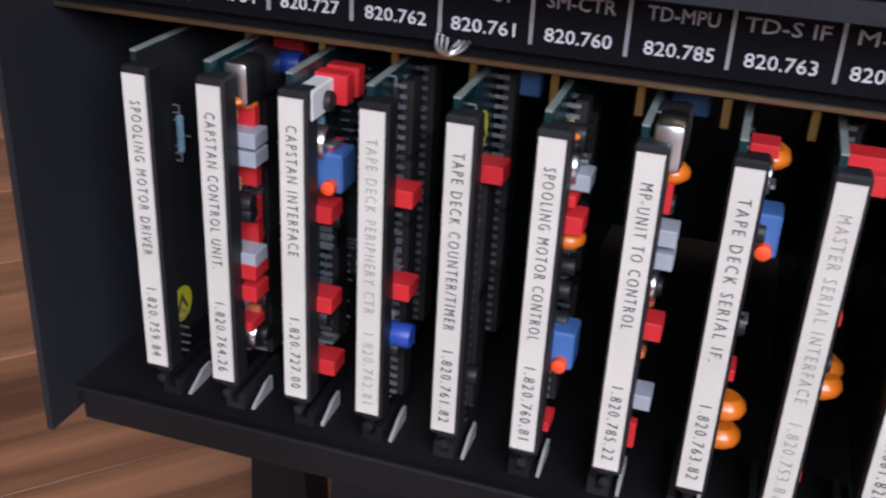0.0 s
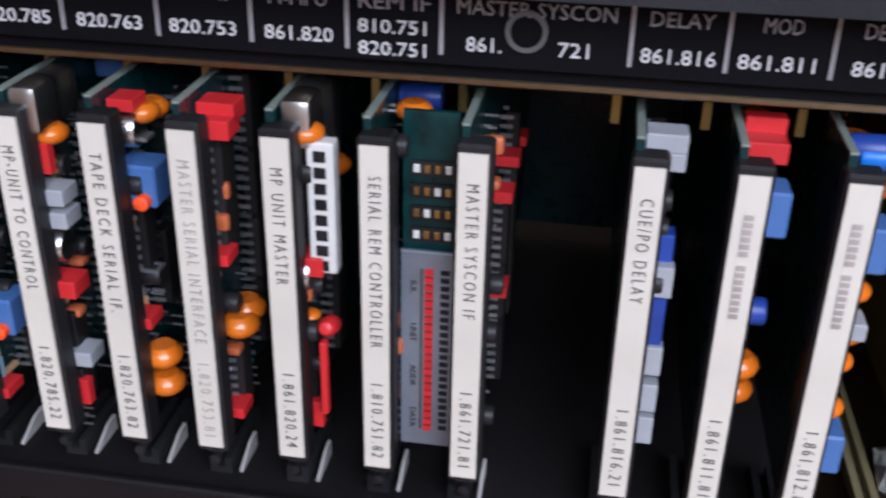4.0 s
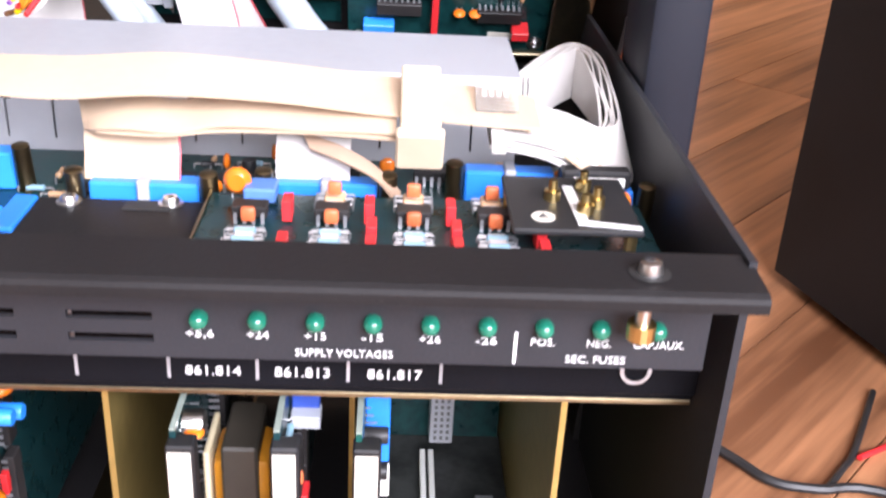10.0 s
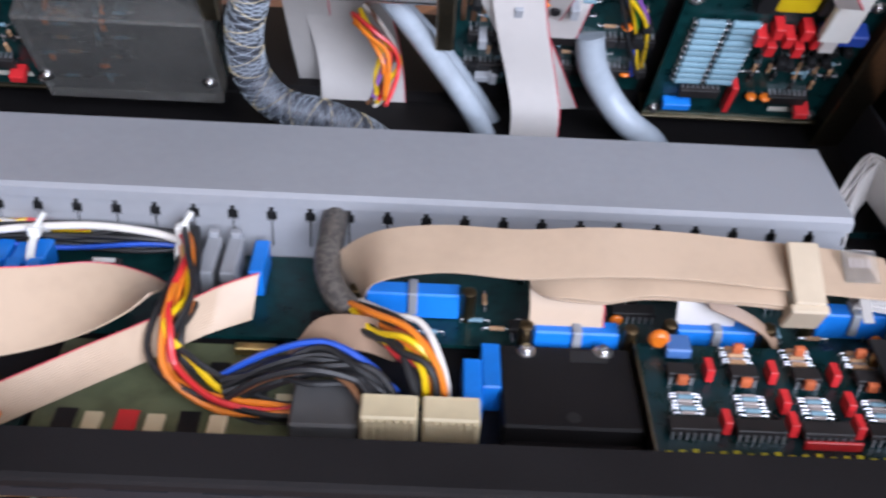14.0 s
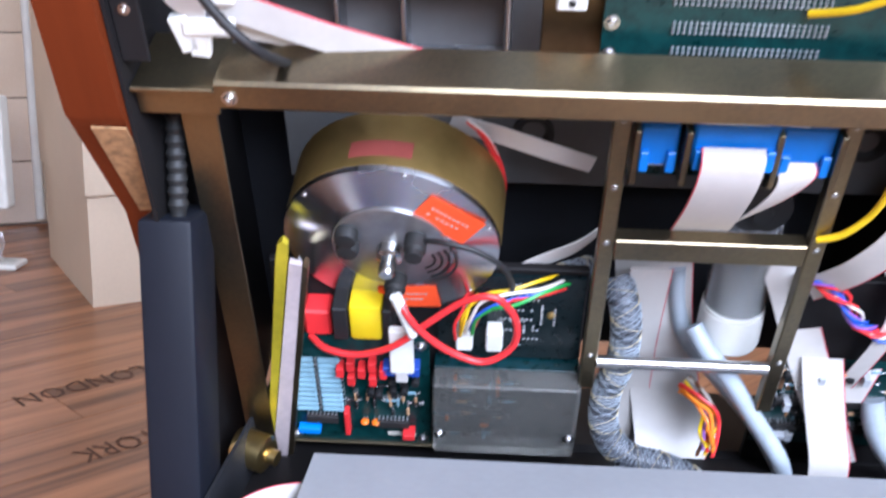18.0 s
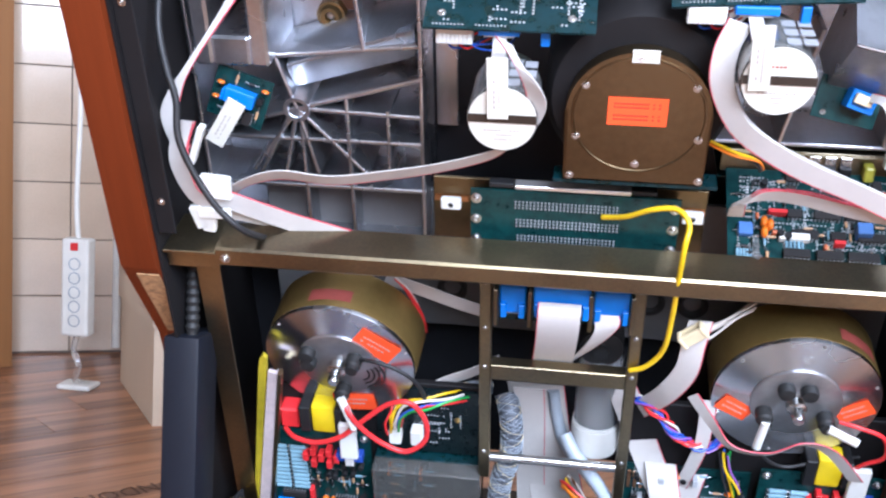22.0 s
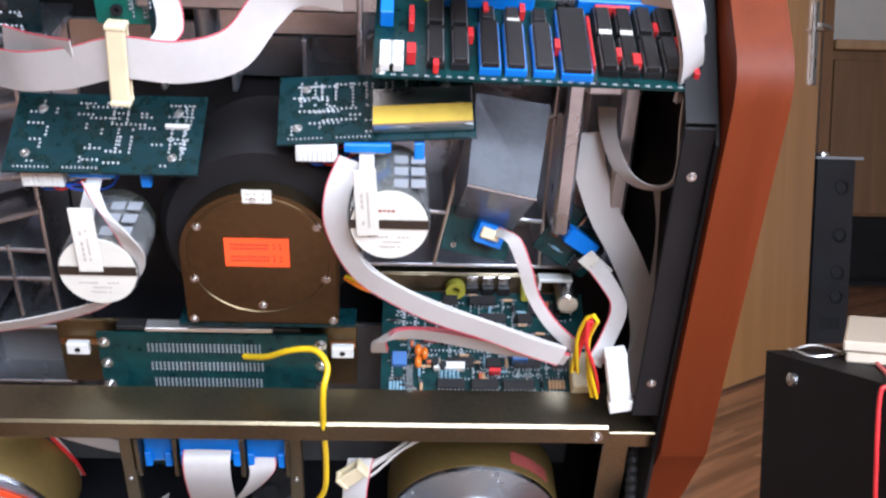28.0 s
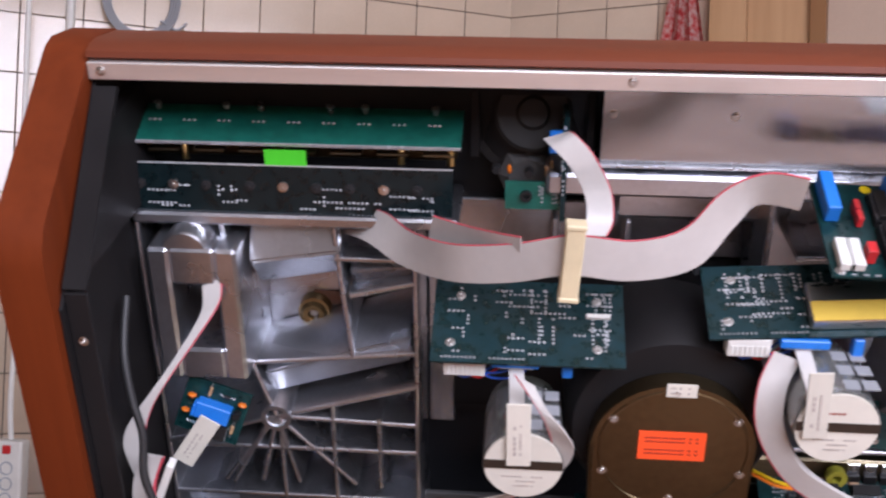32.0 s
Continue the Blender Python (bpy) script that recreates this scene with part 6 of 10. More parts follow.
# ---- cables ----


def single_wire(name, label, category, pts, r, mat, m):
    t = thing(name, label, category, m, pts[0])
    part("sheath", tube(pts, r, 10, 7), mat, t, smooth=True)
    if mat == SLEEVE:
        for i in range(14):
            a, tw = i * 0.4488, 330 if i % 2 else -330
            part("braid_thread", tube(pts, 0.00042, 4, 26, None, tw, ((r + 0.0001) * math.cos(a), (r + 0.0001) * math.sin(a))), (GREY_WIRE, GREY_WIRE, BLK_WIRE, GREY_WIRE, CREAM, BLK_WIRE, GREY_WIRE)[i % 7], t, smooth=True)
    return t


def wire_loom(name, label, category, pts, colours, spread, r, m, twist):
    """Several wires that run together, each laid a little off the common line."""
    t = thing(name, label, category, m, pts[0])
    rnd = random.Random(len(colours) * 7 + len(label))
    n = len(colours)
    for i, c in enumerate(colours):
        a, d = i * 2.399, spread * math.sqrt((i + 0.4) / n)
        own = [Vector(p) + Vector((rnd.uniform(-1, 1), rnd.uniform(-1, 1), rnd.uniform(-1, 1))) * spread * (0.45 if 0 < j < len(pts) - 1 else 0.1) for j, p in enumerate(pts)]
        part("wire", tube(own, r, 6, 6, None, twist, (d * math.cos(a), d * math.sin(a))), WIRE_MATS[c], t, smooth=True)
    return t


ribbon("ribbon_cable", "pale ribbon cable held by a plastic clip", [(-0.0647, 0.2176, -0.1), (-0.0417, 0.2256, -0.072), (-0.0214, 0.2237, -0.05), (0.0058, 0.2307, -0.022), (0.037, 0.2401, -0.006), (0.0661, 0.2509, 0.004), (0.0963, 0.25, 0.006), (0.1231, 0.2568, 0.004), (0.1403, 0.2767, 0.0), (0.1558, 0.2858, -0.004), (0.1765, 0.2826, -0.006)], [(0.5, 0.8, 0), (0.5, 0.8, 0), (0.25, 0.95, 0), (0, 1, 0), (0, 1, 0), (0, 1, 0), (0, 1, 0), (-0.35, 0.93, 0), (-0.4, 0.9, 0.2), (0, 0.9, 0.4), (0, 0.9, 0.4)], 0.0225, D)
ribbon("ribbon_cable", "pale ribbon cable folded under the long ribbon", [(-0.0076, 0.2372, -0.045), (0.0105, 0.2393, -0.03), (0.028, 0.2435, -0.014), (0.0416, 0.2463, -0.004)], [(0.15, 0.9, 0.2), (0.1, 0.95, 0.2), (0.05, 0.95, 0.2), (0, 0.95, 0.2)], 0.0225, D)
ribbon("ribbon_cable", "pale ribbon cable looping from a small plug", [(0.0587, 0.2882, -0.062), (0.0628, 0.2892, -0.05), (0.0719, 0.281, -0.045), (0.0812, 0.2636, -0.045), (0.083, 0.2495, -0.04), (0.0792, 0.245, -0.03)], [(0.9, 0.3, 0), (0.8, 0.5, 0), (0.9, 0.35, 0), (1, 0.1, 0), (1, 0, 0), (1, 0, 0)], 0.0145, D)
ribbon("ribbon_cable", "pale ribbon cable running across the casting", [(-0.1528, 0.0466, -0.01), (-0.1283, 0.0666, 0.0), (-0.1025, 0.0765, 0.004), (-0.0677, 0.0757, 0.006), (-0.0328, 0.0827, 0.008), (0.0054, 0.0935, 0.012), (0.0422, 0.1088, 0.016), (0.0609, 0.1276, 0.02), (0.0668, 0.1481, 0.026), (0.0617, 0.1661, 0.03), (0.0525, 0.1779, 0.026), (0.0456, 0.1832, 0.015)], [(0, 0.85, 0.5), (0, 0.8, 0.6), (0, 0.85, 0.5), (0, 0.85, 0.5), (0, 0.85, 0.5), (0.1, 0.85, 0.5), (0.2, 0.8, 0.5), (0.8, 0.5, 0.4), (1, 0.1, 0.3), (0.9, -0.3, 0.3), (0.8, -0.5, 0.3), (0.8, -0.3, 0.3)], 0.0118, D, red=-1)
ribbon("ribbon_cable", "pale ribbon cable coming through the casting opening", [(-0.138, 0.1919, -0.06), (-0.1374, 0.1805, -0.05), (-0.1492, 0.1623, -0.035), (-0.1635, 0.1428, -0.025), (-0.1762, 0.1237, -0.02), (-0.1812, 0.1046, -0.015), (-0.1741, 0.0838, -0.01)], [(0.9, 0.4, 0), (0.85, 0.5, 0), (0.8, 0.6, 0), (0.8, 0.6, 0), (0.9, 0.4, 0), (1, 0, 0), (1, 0.2, 0)], 0.0132, D)
ribbon("ribbon_cable", "pale ribbon cable gathered in the frame corner", [(-0.1631, 0.1113, -0.0), (-0.1689, 0.0964, 0.004), (-0.1691, 0.0795, 0.008), (-0.1633, 0.0624, 0.008), (-0.1524, 0.0507, 0.006)], [(1, 0.1, 0.3), (1, 0, 0.3), (1, 0.2, 0.2), (0.6, 0.8, 0.2), (0.2, 0.9, 0.3)], 0.014, D, layers=2)
ribbon("ribbon_cable", "pale ribbon cable slanting down behind the cross rail", [(-0.1538, 0.0584, 0.004), (-0.1313, 0.0471, 0.0), (-0.1025, 0.0342, -0.004), (-0.0767, 0.0241, -0.008), (-0.043, 0.0107, -0.014)], [(0.2, 0.95, 0.1), (0.3, 0.9, 0.1), (0.3, 0.9, 0.1), (0.3, 0.9, 0.1), (0.3, 0.9, 0.1)], 0.0165, D)
ribbon("ribbon_cable", "pale ribbon cable slanting down behind the cross rail", [(-0.1583, 0.0371, -0.004), (-0.1351, 0.0351, -0.006), (-0.1062, 0.024, -0.012), (-0.0691, 0.0094, -0.02)], [(0.2, 0.95, 0.1), (0.3, 0.9, 0.1), (0.3, 0.9, 0.1), (0.3, 0.9, 0.1)], 0.01, D)
ribbon("ribbon_cable", "pale ribbon cable sweeping down to a control board", [(0.1806, 0.1922, -0.004), (0.1737, 0.1778, 0.004), (0.1739, 0.1583, 0.012), (0.1855, 0.139, 0.02), (0.2069, 0.1236, 0.024), (0.2372, 0.109, 0.024), (0.27, 0.0941, 0.022), (0.3032, 0.0763, 0.016)], [(0.9, -0.2, 0.3), (1, 0, 0.3), (0.9, 0.3, 0.3), (0.5, 0.8, 0.3), (0.3, 0.9, 0.2), (0.25, 0.95, 0.2), (0.25, 0.95, 0.2), (0.3, 0.95, 0.1)], 0.0145, D, red=-1, layers=2)
ribbon("ribbon_cable", "pale ribbon cable curving from a screened sensor", [(0.2608, 0.1482, -0.005), (0.2701, 0.1498, 0.006), (0.2771, 0.1356, 0.01), (0.2839, 0.1149, 0.01), (0.2967, 0.0951, 0.012), (0.3148, 0.0758, 0.01)], [(0.5, 0.8, 0.2), (0.9, 0.4, 0.2), (1, 0.1, 0.2), (1, 0, 0.2), (0.9, 0.4, 0.1), (0.8, 0.6, 0)], 0.0085, D)
ribbon("ribbon_cable", "pale ribbon cable folded over a control board", [(0.1963, 0.0609, -0.004), (0.1965, 0.0759, 0.004), (0.2066, 0.0854, 0.008), (0.2323, 0.0864, 0.01), (0.257, 0.0812, 0.012), (0.2816, 0.0775, 0.012), (0.3076, 0.0698, 0.01)], [(0.9, 0.2, 0.3), (0.7, 0.6, 0.3), (0.2, 0.9, 0.4), (0.2, 0.9, 0.3), (0.25, 0.9, 0.3), (0.25, 0.9, 0.3), (0.25, 0.9, 0.3)], 0.011, D, layers=2)
ribbon("ribbon_cable", "pale ribbon cable hanging in a loop by the cheek", [(0.3268, 0.2008, -0.06), (0.3268, 0.1901, -0.045), (0.3333, 0.1762, -0.03), (0.3452, 0.171, -0.02), (0.3573, 0.1766, -0.012), (0.3602, 0.1952, -0.006), (0.3569, 0.2249, -0.004), (0.3576, 0.2527, -0.006), (0.3568, 0.2724, -0.01), (0.3512, 0.2885, -0.014)], [(0.8, 0.2, 0.5), (0.7, 0.2, 0.7), (0.5, 0.4, 0.7), (0.2, 0.6, 0.75), (-0.3, 0.6, 0.75), (-0.7, 0.2, 0.7), (-0.7, 0, 0.7), (-0.7, 0, 0.7), (-0.7, 0, 0.7), (-0.7, 0, 0.7)], 0.012, D, red=0)
ribbon("ribbon_cable", "pale ribbon cable wide and hanging beside the casting", [(0.3172, 0.1841, -0.06), (0.3196, 0.1649, -0.05), (0.3308, 0.1368, -0.045), (0.3455, 0.1117, -0.04), (0.3609, 0.0778, -0.04), (0.3665, 0.0455, -0.035), (0.3568, 0.0295, -0.02)], [(1, 0.1, 0), (1, 0.15, 0), (1, 0.3, 0), (1, 0.3, 0), (1, 0.1, 0.1), (1, -0.1, 0.1), (0.9, -0.4, 0.1)], 0.019, D, red=0)
ribbon("ribbon_cable", "pale ribbon cable wide and hanging beside the casting", [(0.3718, 0.1489, -0.06), (0.375, 0.1267, -0.05), (0.3737, 0.0998, -0.04), (0.3706, 0.0721, -0.03), (0.3621, 0.0436, -0.02), (0.3483, 0.0328, -0.005)], [(1, 0.2, 0), (1, 0.1, 0), (1, 0, 0), (1, -0.1, 0.1), (0.9, -0.4, 0.1), (0.9, -0.4, 0.1)], 0.02, D, red=0)
ribbon("ribbon_cable", "pale ribbon cable bent towards the corner plug", [(0.3208, 0.1157, -0.03), (0.3322, 0.1056, -0.018), (0.3394, 0.0928, -0.01), (0.334, 0.0737, -0.004), (0.3258, 0.0603, 0.004)], [(0.5, 0.8, 0), (0.8, 0.5, 0.1), (1, 0, 0.2), (0.9, -0.4, 0.2), (0.9, -0.4, 0.2)], 0.01, D, red=-1)
ribbon("ribbon_cable", "pale ribbon cable standing up from a blue header", [(0.2432, 0.2958, 0.004), (0.2439, 0.3003, -0.004), (0.2461, 0.3006, -0.02), (0.2501, 0.2953, -0.045), (0.2543, 0.2877, -0.07)], [(1, 0, 0), (1, 0, 0), (1, 0, 0), (1, 0, 0), (1, 0, 0)], 0.0385, D, red=-1)
ribbon("ribbon_cable", "pale ribbon cable arching over to the cheek", [(0.2953, 0.3037, 0.0), (0.3038, 0.3143, 0.01), (0.3141, 0.318, 0.02), (0.3255, 0.3115, 0.026), (0.339, 0.2923, 0.02), (0.3514, 0.262, 0.008), (0.3556, 0.2314, -0.006)], [(0.3, 0.6, 0.7), (0.1, 0.8, 0.6), (-0.3, 0.7, 0.6), (-0.6, 0.5, 0.6), (-0.8, 0.1, 0.5), (-0.8, 0, 0.6), (-0.8, 0, 0.6)], 0.016, D, red=0, layers=2)
ribbon("ribbon_cable", "pale ribbon cable arching over to the cheek", [(0.2963, 0.3098, 0.004), (0.3075, 0.3218, 0.012), (0.3214, 0.3224, 0.02), (0.3255, 0.3067, 0.02), (0.329, 0.2875, 0.01)], [(0.3, 0.6, 0.7), (0.1, 0.8, 0.6), (0.6, 0.6, 0.4), (0.9, 0, 0.4), (0.9, 0, 0.4)], 0.016, D, red=0)
ribbon("ribbon_cable", "pale ribbon cable folded over blue headers", [(0.0874, -0.0159, 0.002), (0.0872, -0.0212, 0.008), (0.0867, -0.0381, 0.006), (0.0853, -0.0666, -0.006), (0.0823, -0.1102, -0.03)], [(1, 0, 0), (1, 0, 0), (1, 0, 0), (1, 0, 0), (1, 0, 0)], 0.03, D, red=-1)
ribbon("ribbon_cable", "pale ribbon cable folded over blue headers", [(0.1204, -0.0277, -0.004), (0.121, -0.0372, 0.0), (0.1117, -0.0604, -0.008), (0.095, -0.0974, -0.03)], [(1, 0, 0), (0.9, 0.3, 0), (0.8, 0.5, 0), (0.7, 0.6, 0)], 0.018, D)
ribbon("ribbon_cable", "pale ribbon cable hanging between the bracket posts", [(0.0672, -0.1264, -0.03), (0.069, -0.1662, -0.04), (0.0701, -0.21, -0.045), (0.0724, -0.2652, -0.045), (0.0762, -0.3183, -0.04)], [(1, 0, 0), (1, 0, 0), (1, 0, 0), (1, 0, 0), (1, 0, 0)], 0.024, D)
ribbon("ribbon_cable", "pale ribbon cable hanging between the bracket posts", [(0.0718, -0.1387, -0.05), (0.0784, -0.1823, -0.05), (0.0885, -0.2284, -0.048), (0.0978, -0.2726, -0.04), (0.1012, -0.2929, -0.02)], [(1, 0, 0), (1, 0, 0), (1, 0, 0), (1, 0, 0), (1, 0, 0)], 0.046, D)
ribbon("ribbon_cable", "pale ribbon cable tied below the cross rail", [(0.1849, -0.0238, 0.0), (0.1818, -0.0411, 0.004), (0.1792, -0.0676, 0.004), (0.1678, -0.098, -0.004), (0.1533, -0.1289, -0.02)], [(1, 0.1, 0.1), (1, -0.1, 0.2), (0.9, -0.2, 0.3), (0.7, -0.6, 0.2), (0.5, -0.8, 0.1)], 0.0165, D)
ribbon("ribbon_cable", "pale ribbon cable draped under a spool motor", [(0.189, -0.1013, -0.01), (0.2021, -0.1124, 0.004), (0.218, -0.1288, 0.012), (0.2444, -0.1292, 0.016), (0.2668, -0.1163, 0.016), (0.2886, -0.1245, 0.014), (0.3144, -0.1596, 0.006)], [(0.6, 0.7, 0.3), (0.5, 0.7, 0.4), (0.2, 0.8, 0.6), (0, 0.8, 0.6), (0.1, 0.8, 0.6), (0.7, 0.6, 0.4), (0.9, 0.3, 0.3)], 0.0105, D, red=1)
ribbon("ribbon_cable", "pale ribbon cable crossing below the bracket", [(0.1339, -0.1147, -0.04), (0.1456, -0.1354, -0.03), (0.1563, -0.1619, -0.025), (0.17, -0.1951, -0.02), (0.1879, -0.2361, -0.015), (0.2032, -0.2735, -0.01)], [(1, 0.1, 0), (1, 0.2, 0), (1, 0.2, 0), (1, 0.2, 0), (1, 0.2, 0), (1, 0.2, 0)], 0.024, D)
ribbon("ribbon_cable", "pale ribbon cable crossing below the bracket", [(0.2022, -0.109, -0.014), (0.2024, -0.1328, -0.012), (0.2014, -0.1572, -0.012), (0.1957, -0.1906, -0.016), (0.1896, -0.2255, -0.022)], [(1, 0.1, 0), (0.9, -0.3, 0), (0.8, -0.5, 0), (0.7, -0.6, 0), (0.7, -0.6, 0)], 0.012, D)
ribbon("ribbon_cable", "pale ribbon cable hanging over the lower boards", [(0.1746, -0.1851, -0.02), (0.1791, -0.2073, -0.012), (0.1866, -0.2368, -0.004), (0.1908, -0.2546, 0.004), (0.1916, -0.2744, 0.012)], [(1, 0, 0), (1, 0, 0), (1, 0, 0), (1, 0, 0), (1, 0, 0)], 0.025, D)
ribbon("ribbon_cable", "pale ribbon cable hanging over the lower boards", [(0.2076, -0.1959, -0.03), (0.2013, -0.1999, -0.02), (0.1974, -0.2234, -0.018)], [(1, 0.2, 0), (1, 0.2, 0), (1, 0.2, 0)], 0.02, D)
ribbon("ribbon_cable", "pale ribbon cable behind a spool motor", [(-0.0211, -0.1415, -0.03), (-0.0023, -0.1275, -0.03), (0.0234, -0.1219, -0.04), (0.039, -0.1259, -0.06)], [(0.3, 0.9, 0), (0.3, 0.9, 0), (0.3, 0.9, 0), (0.3, 0.9, 0)], 0.012, D, red=0)
ribbon("ribbon_cable", "pale ribbon cable behind a spool motor", [(-0.0489, -0.0508, -0.06), (-0.0204, -0.0519, -0.05), (0.0099, -0.0629, -0.05), (0.0303, -0.0772, -0.06)], [(0.3, 0.9, 0), (0.3, 0.9, 0), (0.3, 0.9, 0), (0.3, 0.9, 0)], 0.011, D, red=0)
single_wire("yellow_wire", "yellow wire looping from the connector panel", "wire", [(0.1122, 0.0447, -0.018), (0.1272, 0.0528, -0.008), (0.1431, 0.0644, 0.0), (0.158, 0.068, 0.004), (0.1659, 0.0626, 0.012), (0.1639, 0.0517, 0.022), (0.1632, 0.0233, 0.02), (0.1634, -0.0112, 0.012), (0.1614, -0.0465, 0.006), (0.1509, -0.0651, 0.004), (0.1405, -0.0734, 0.0)], 0.0019, YEL_WIRE, D)
single_wire("black_cable", "black cable running down the inner cheek", "cable", [(-0.1800, 0.195, -0.035), (-0.1774, 0.1716, -0.014), (-0.1719, 0.1480, -0.002), (-0.1660, 0.1287, 0.005), (-0.1649, 0.1059, 0.014), (-0.155, 0.0814, 0.02), (-0.1414, 0.0594, 0.024), (-0.1267, 0.0419, 0.022), (-0.1185, 0.0213, 0.0)], 0.0024, BLK_WIRE, D)
single_wire("motor_lead", "red motor lead looped below the spool motor", "wire", [(-0.1285, -0.1725, -0.01), (-0.1178, -0.1723, 0.0), (-0.0988, -0.1719, 0.004), (-0.0772, -0.1604, 0.006), (-0.0567, -0.1374, 0.008), (-0.0374, -0.1197, 0.008), (-0.0207, -0.1166, 0.008), (-0.0094, -0.1338, 0.008), (-0.0105, -0.1551, 0.008), (-0.0258, -0.1688, 0.008), (-0.0441, -0.1622, 0.008), (-0.0593, -0.146, 0.01), (-0.0682, -0.1321, 0.01), (-0.0738, -0.1243, 0.004)], 0.0021, RED_WIRE, D)
single_wire("motor_lead", "black motor lead curving from a terminal", "wire", [(-0.0626, -0.0872, -0.004), (-0.0502, -0.0812, 0.004), (-0.0339, -0.0838, 0.006), (-0.0196, -0.0955, 0.004), (-0.0128, -0.1158, -0.004), (-0.0118, -0.1376, -0.012)], 0.0016, BLK_WIRE, D)
single_wire("motor_lead", "red motor lead beside the far spool motor", "wire", [(0.2912, -0.1013, 0.006), (0.3051, -0.102, 0.01), (0.3227, -0.1098, 0.01), (0.3288, -0.132, 0.006), (0.3173, -0.1481, 0.0), (0.305, -0.1753, -0.01)], 0.0016, RED_WIRE, D)
single_wire("motor_lead", "black lead below the far spool motor", "wire", [(0.2396, -0.1147, -0.002), (0.2445, -0.1447, 0.0), (0.2635, -0.1608, -0.004), (0.2892, -0.1557, -0.008), (0.3214, -0.1595, -0.02)], 0.0014, BLK_WIRE, D)
wire_loom("wire_loom", "red and white twisted wires beside the spool motor", "wire", [(-0.0396, -0.0427, -0.05), (-0.0282, -0.0515, -0.045), (-0.0194, -0.0766, -0.05), (-0.0192, -0.1018, -0.06)], "rwr", 0.0016, 0.0009, D, 60)
wire_loom("wire_loom", "blue, red and violet twisted wire loom", "wire", [(0.1504, -0.1174, -0.02), (0.1658, -0.1239, -0.01), (0.1823, -0.141, -0.008), (0.2034, -0.1567, -0.014), (0.2265, -0.1609, -0.03)], "bvrbwrbrv", 0.0042, 0.0009, D, 170)
wire_loom("wire_loom", "yellow, green and blue wires hanging below a motor", "wire", [(0.2223, -0.1669, -0.02), (0.2263, -0.1833, -0.018), (0.2342, -0.2105, -0.02), (0.2414, -0.2504, -0.02)], "ygbygkv", 0.005, 0.001, D, 25)
wire_loom("wire_loom", "many-coloured wires spreading from a plug", "wire", [(-0.0356, -0.161, -0.008), (-0.0334, -0.1437, -0.004), (-0.0252, -0.1348, -0.004), (-0.011, -0.1296, -0.006), (0.0063, -0.1273, -0.012), (0.0258, -0.1357, -0.03)], "bwkgyr", 0.0045, 0.0011, D, 12)
wire_loom("wire_loom", "red and yellow wires in a plug", "wire", [(-0.0415, -0.1659, -0.008), (-0.0405, -0.1507, -0.004), (-0.0381, -0.1398, -0.006), (-0.0354, -0.1392, -0.014), (-0.0275, -0.15, -0.03)], "yrw", 0.003, 0.001, D, 20)
wire_loom("wire_loom", "orange, yellow and violet wire bundle", "wire", [(0.1002, -0.2253, -0.03), (0.1073, -0.2258, -0.02), (0.1159, -0.233, -0.012), (0.1148, -0.2418, -0.004), (0.1111, -0.2398, 0.012)], "ryvowyrno", 0.006, 0.0012, D, 40)
wire_loom("wire_loom", "red and yellow wires at the corner plug", "wire", [(0.3134, 0.059, 0.008), (0.314, 0.089, 0.016), (0.3163, 0.1064, 0.02), (0.3168, 0.0906, 0.018), (0.3219, 0.0663, 0.014), (0.3295, 0.0392, 0.008)], "ryry", 0.003, 0.0012, D, 50)
wire_loom("wire_loom", "orange and yellow wires behind the capstan motor", "wire", [(0.1716, 0.1069, -0.02), (0.1886, 0.1026, -0.012), (0.2054, 0.0952, -0.016), (0.2123, 0.0819, -0.03)], "oyk", 0.002, 0.001, D, 30)
wire_loom("wire_loom", "clear wire bundle above the cable tie", "wire", [(0.2217, -0.0213, -0.02), (0.2077, -0.024, -0.006), (0.1907, -0.0331, 0.0), (0.1796, -0.0426, 0.002)], "wwwww", 0.005, 0.0009, D, 3)
single_wire("grey_cable", "thick grey sheathed cable", "cable", [(0.0975, -0.1722, -0.03), (0.1064, -0.1834, -0.02), (0.1201, -0.1968, -0.012), (0.1391, -0.224, -0.004), (0.1582, -0.2501, 0.008), (0.170, -0.285, 0.010)], 0.0058, GREY_WIRE, D)
single_wire("grey_cable", "thick grey sheathed cable", "cable", [(0.086, -0.1427, -0.05), (0.0906, -0.1734, -0.05), (0.0997, -0.1999, -0.045), (0.1226, -0.2217, -0.03), (0.1428, -0.2423, -0.02), (0.1612, -0.2693, -0.012), (0.172, -0.29, -0.008)], 0.0052, GREY_WIRE, D)
single_wire("wrapped_cable", "grey cable in a clear wrapped sleeve", "cable", [(0.2137, -0.2209, -0.02), (0.2169, -0.235, -0.012), (0.226, -0.2504, -0.006), (0.238, -0.2604, 0.004), (0.253, -0.2726, 0.008), (0.262, -0.29, 0.008)], 0.0075, GREY_WIRE, D)
single_wire("sleeved_loom", "wire loom in a braided grey sleeve", "cable loom", [(0.0491, -0.1388, -0.035), (0.0547, -0.1535, -0.02), (0.0555, -0.1808, -0.012), (0.0484, -0.2083, -0.006), (0.0496, -0.2317, 0.004), (0.0637, -0.244, 0.014), (0.0855, -0.2475, 0.018), (0.1050, -0.2590, 0.020), (0.118, -0.285, 0.016)], 0.0088, SLEEVE, D)
single_wire("sleeved_loom", "braided sleeve behind the spool motor", "cable loom", [(-0.0116, -0.1392, -0.02), (-0.0009, -0.1398, -0.028), (0.0144, -0.1391, -0.035), (0.0344, -0.1454, -0.05)], 0.0062, SLEEVE, D)
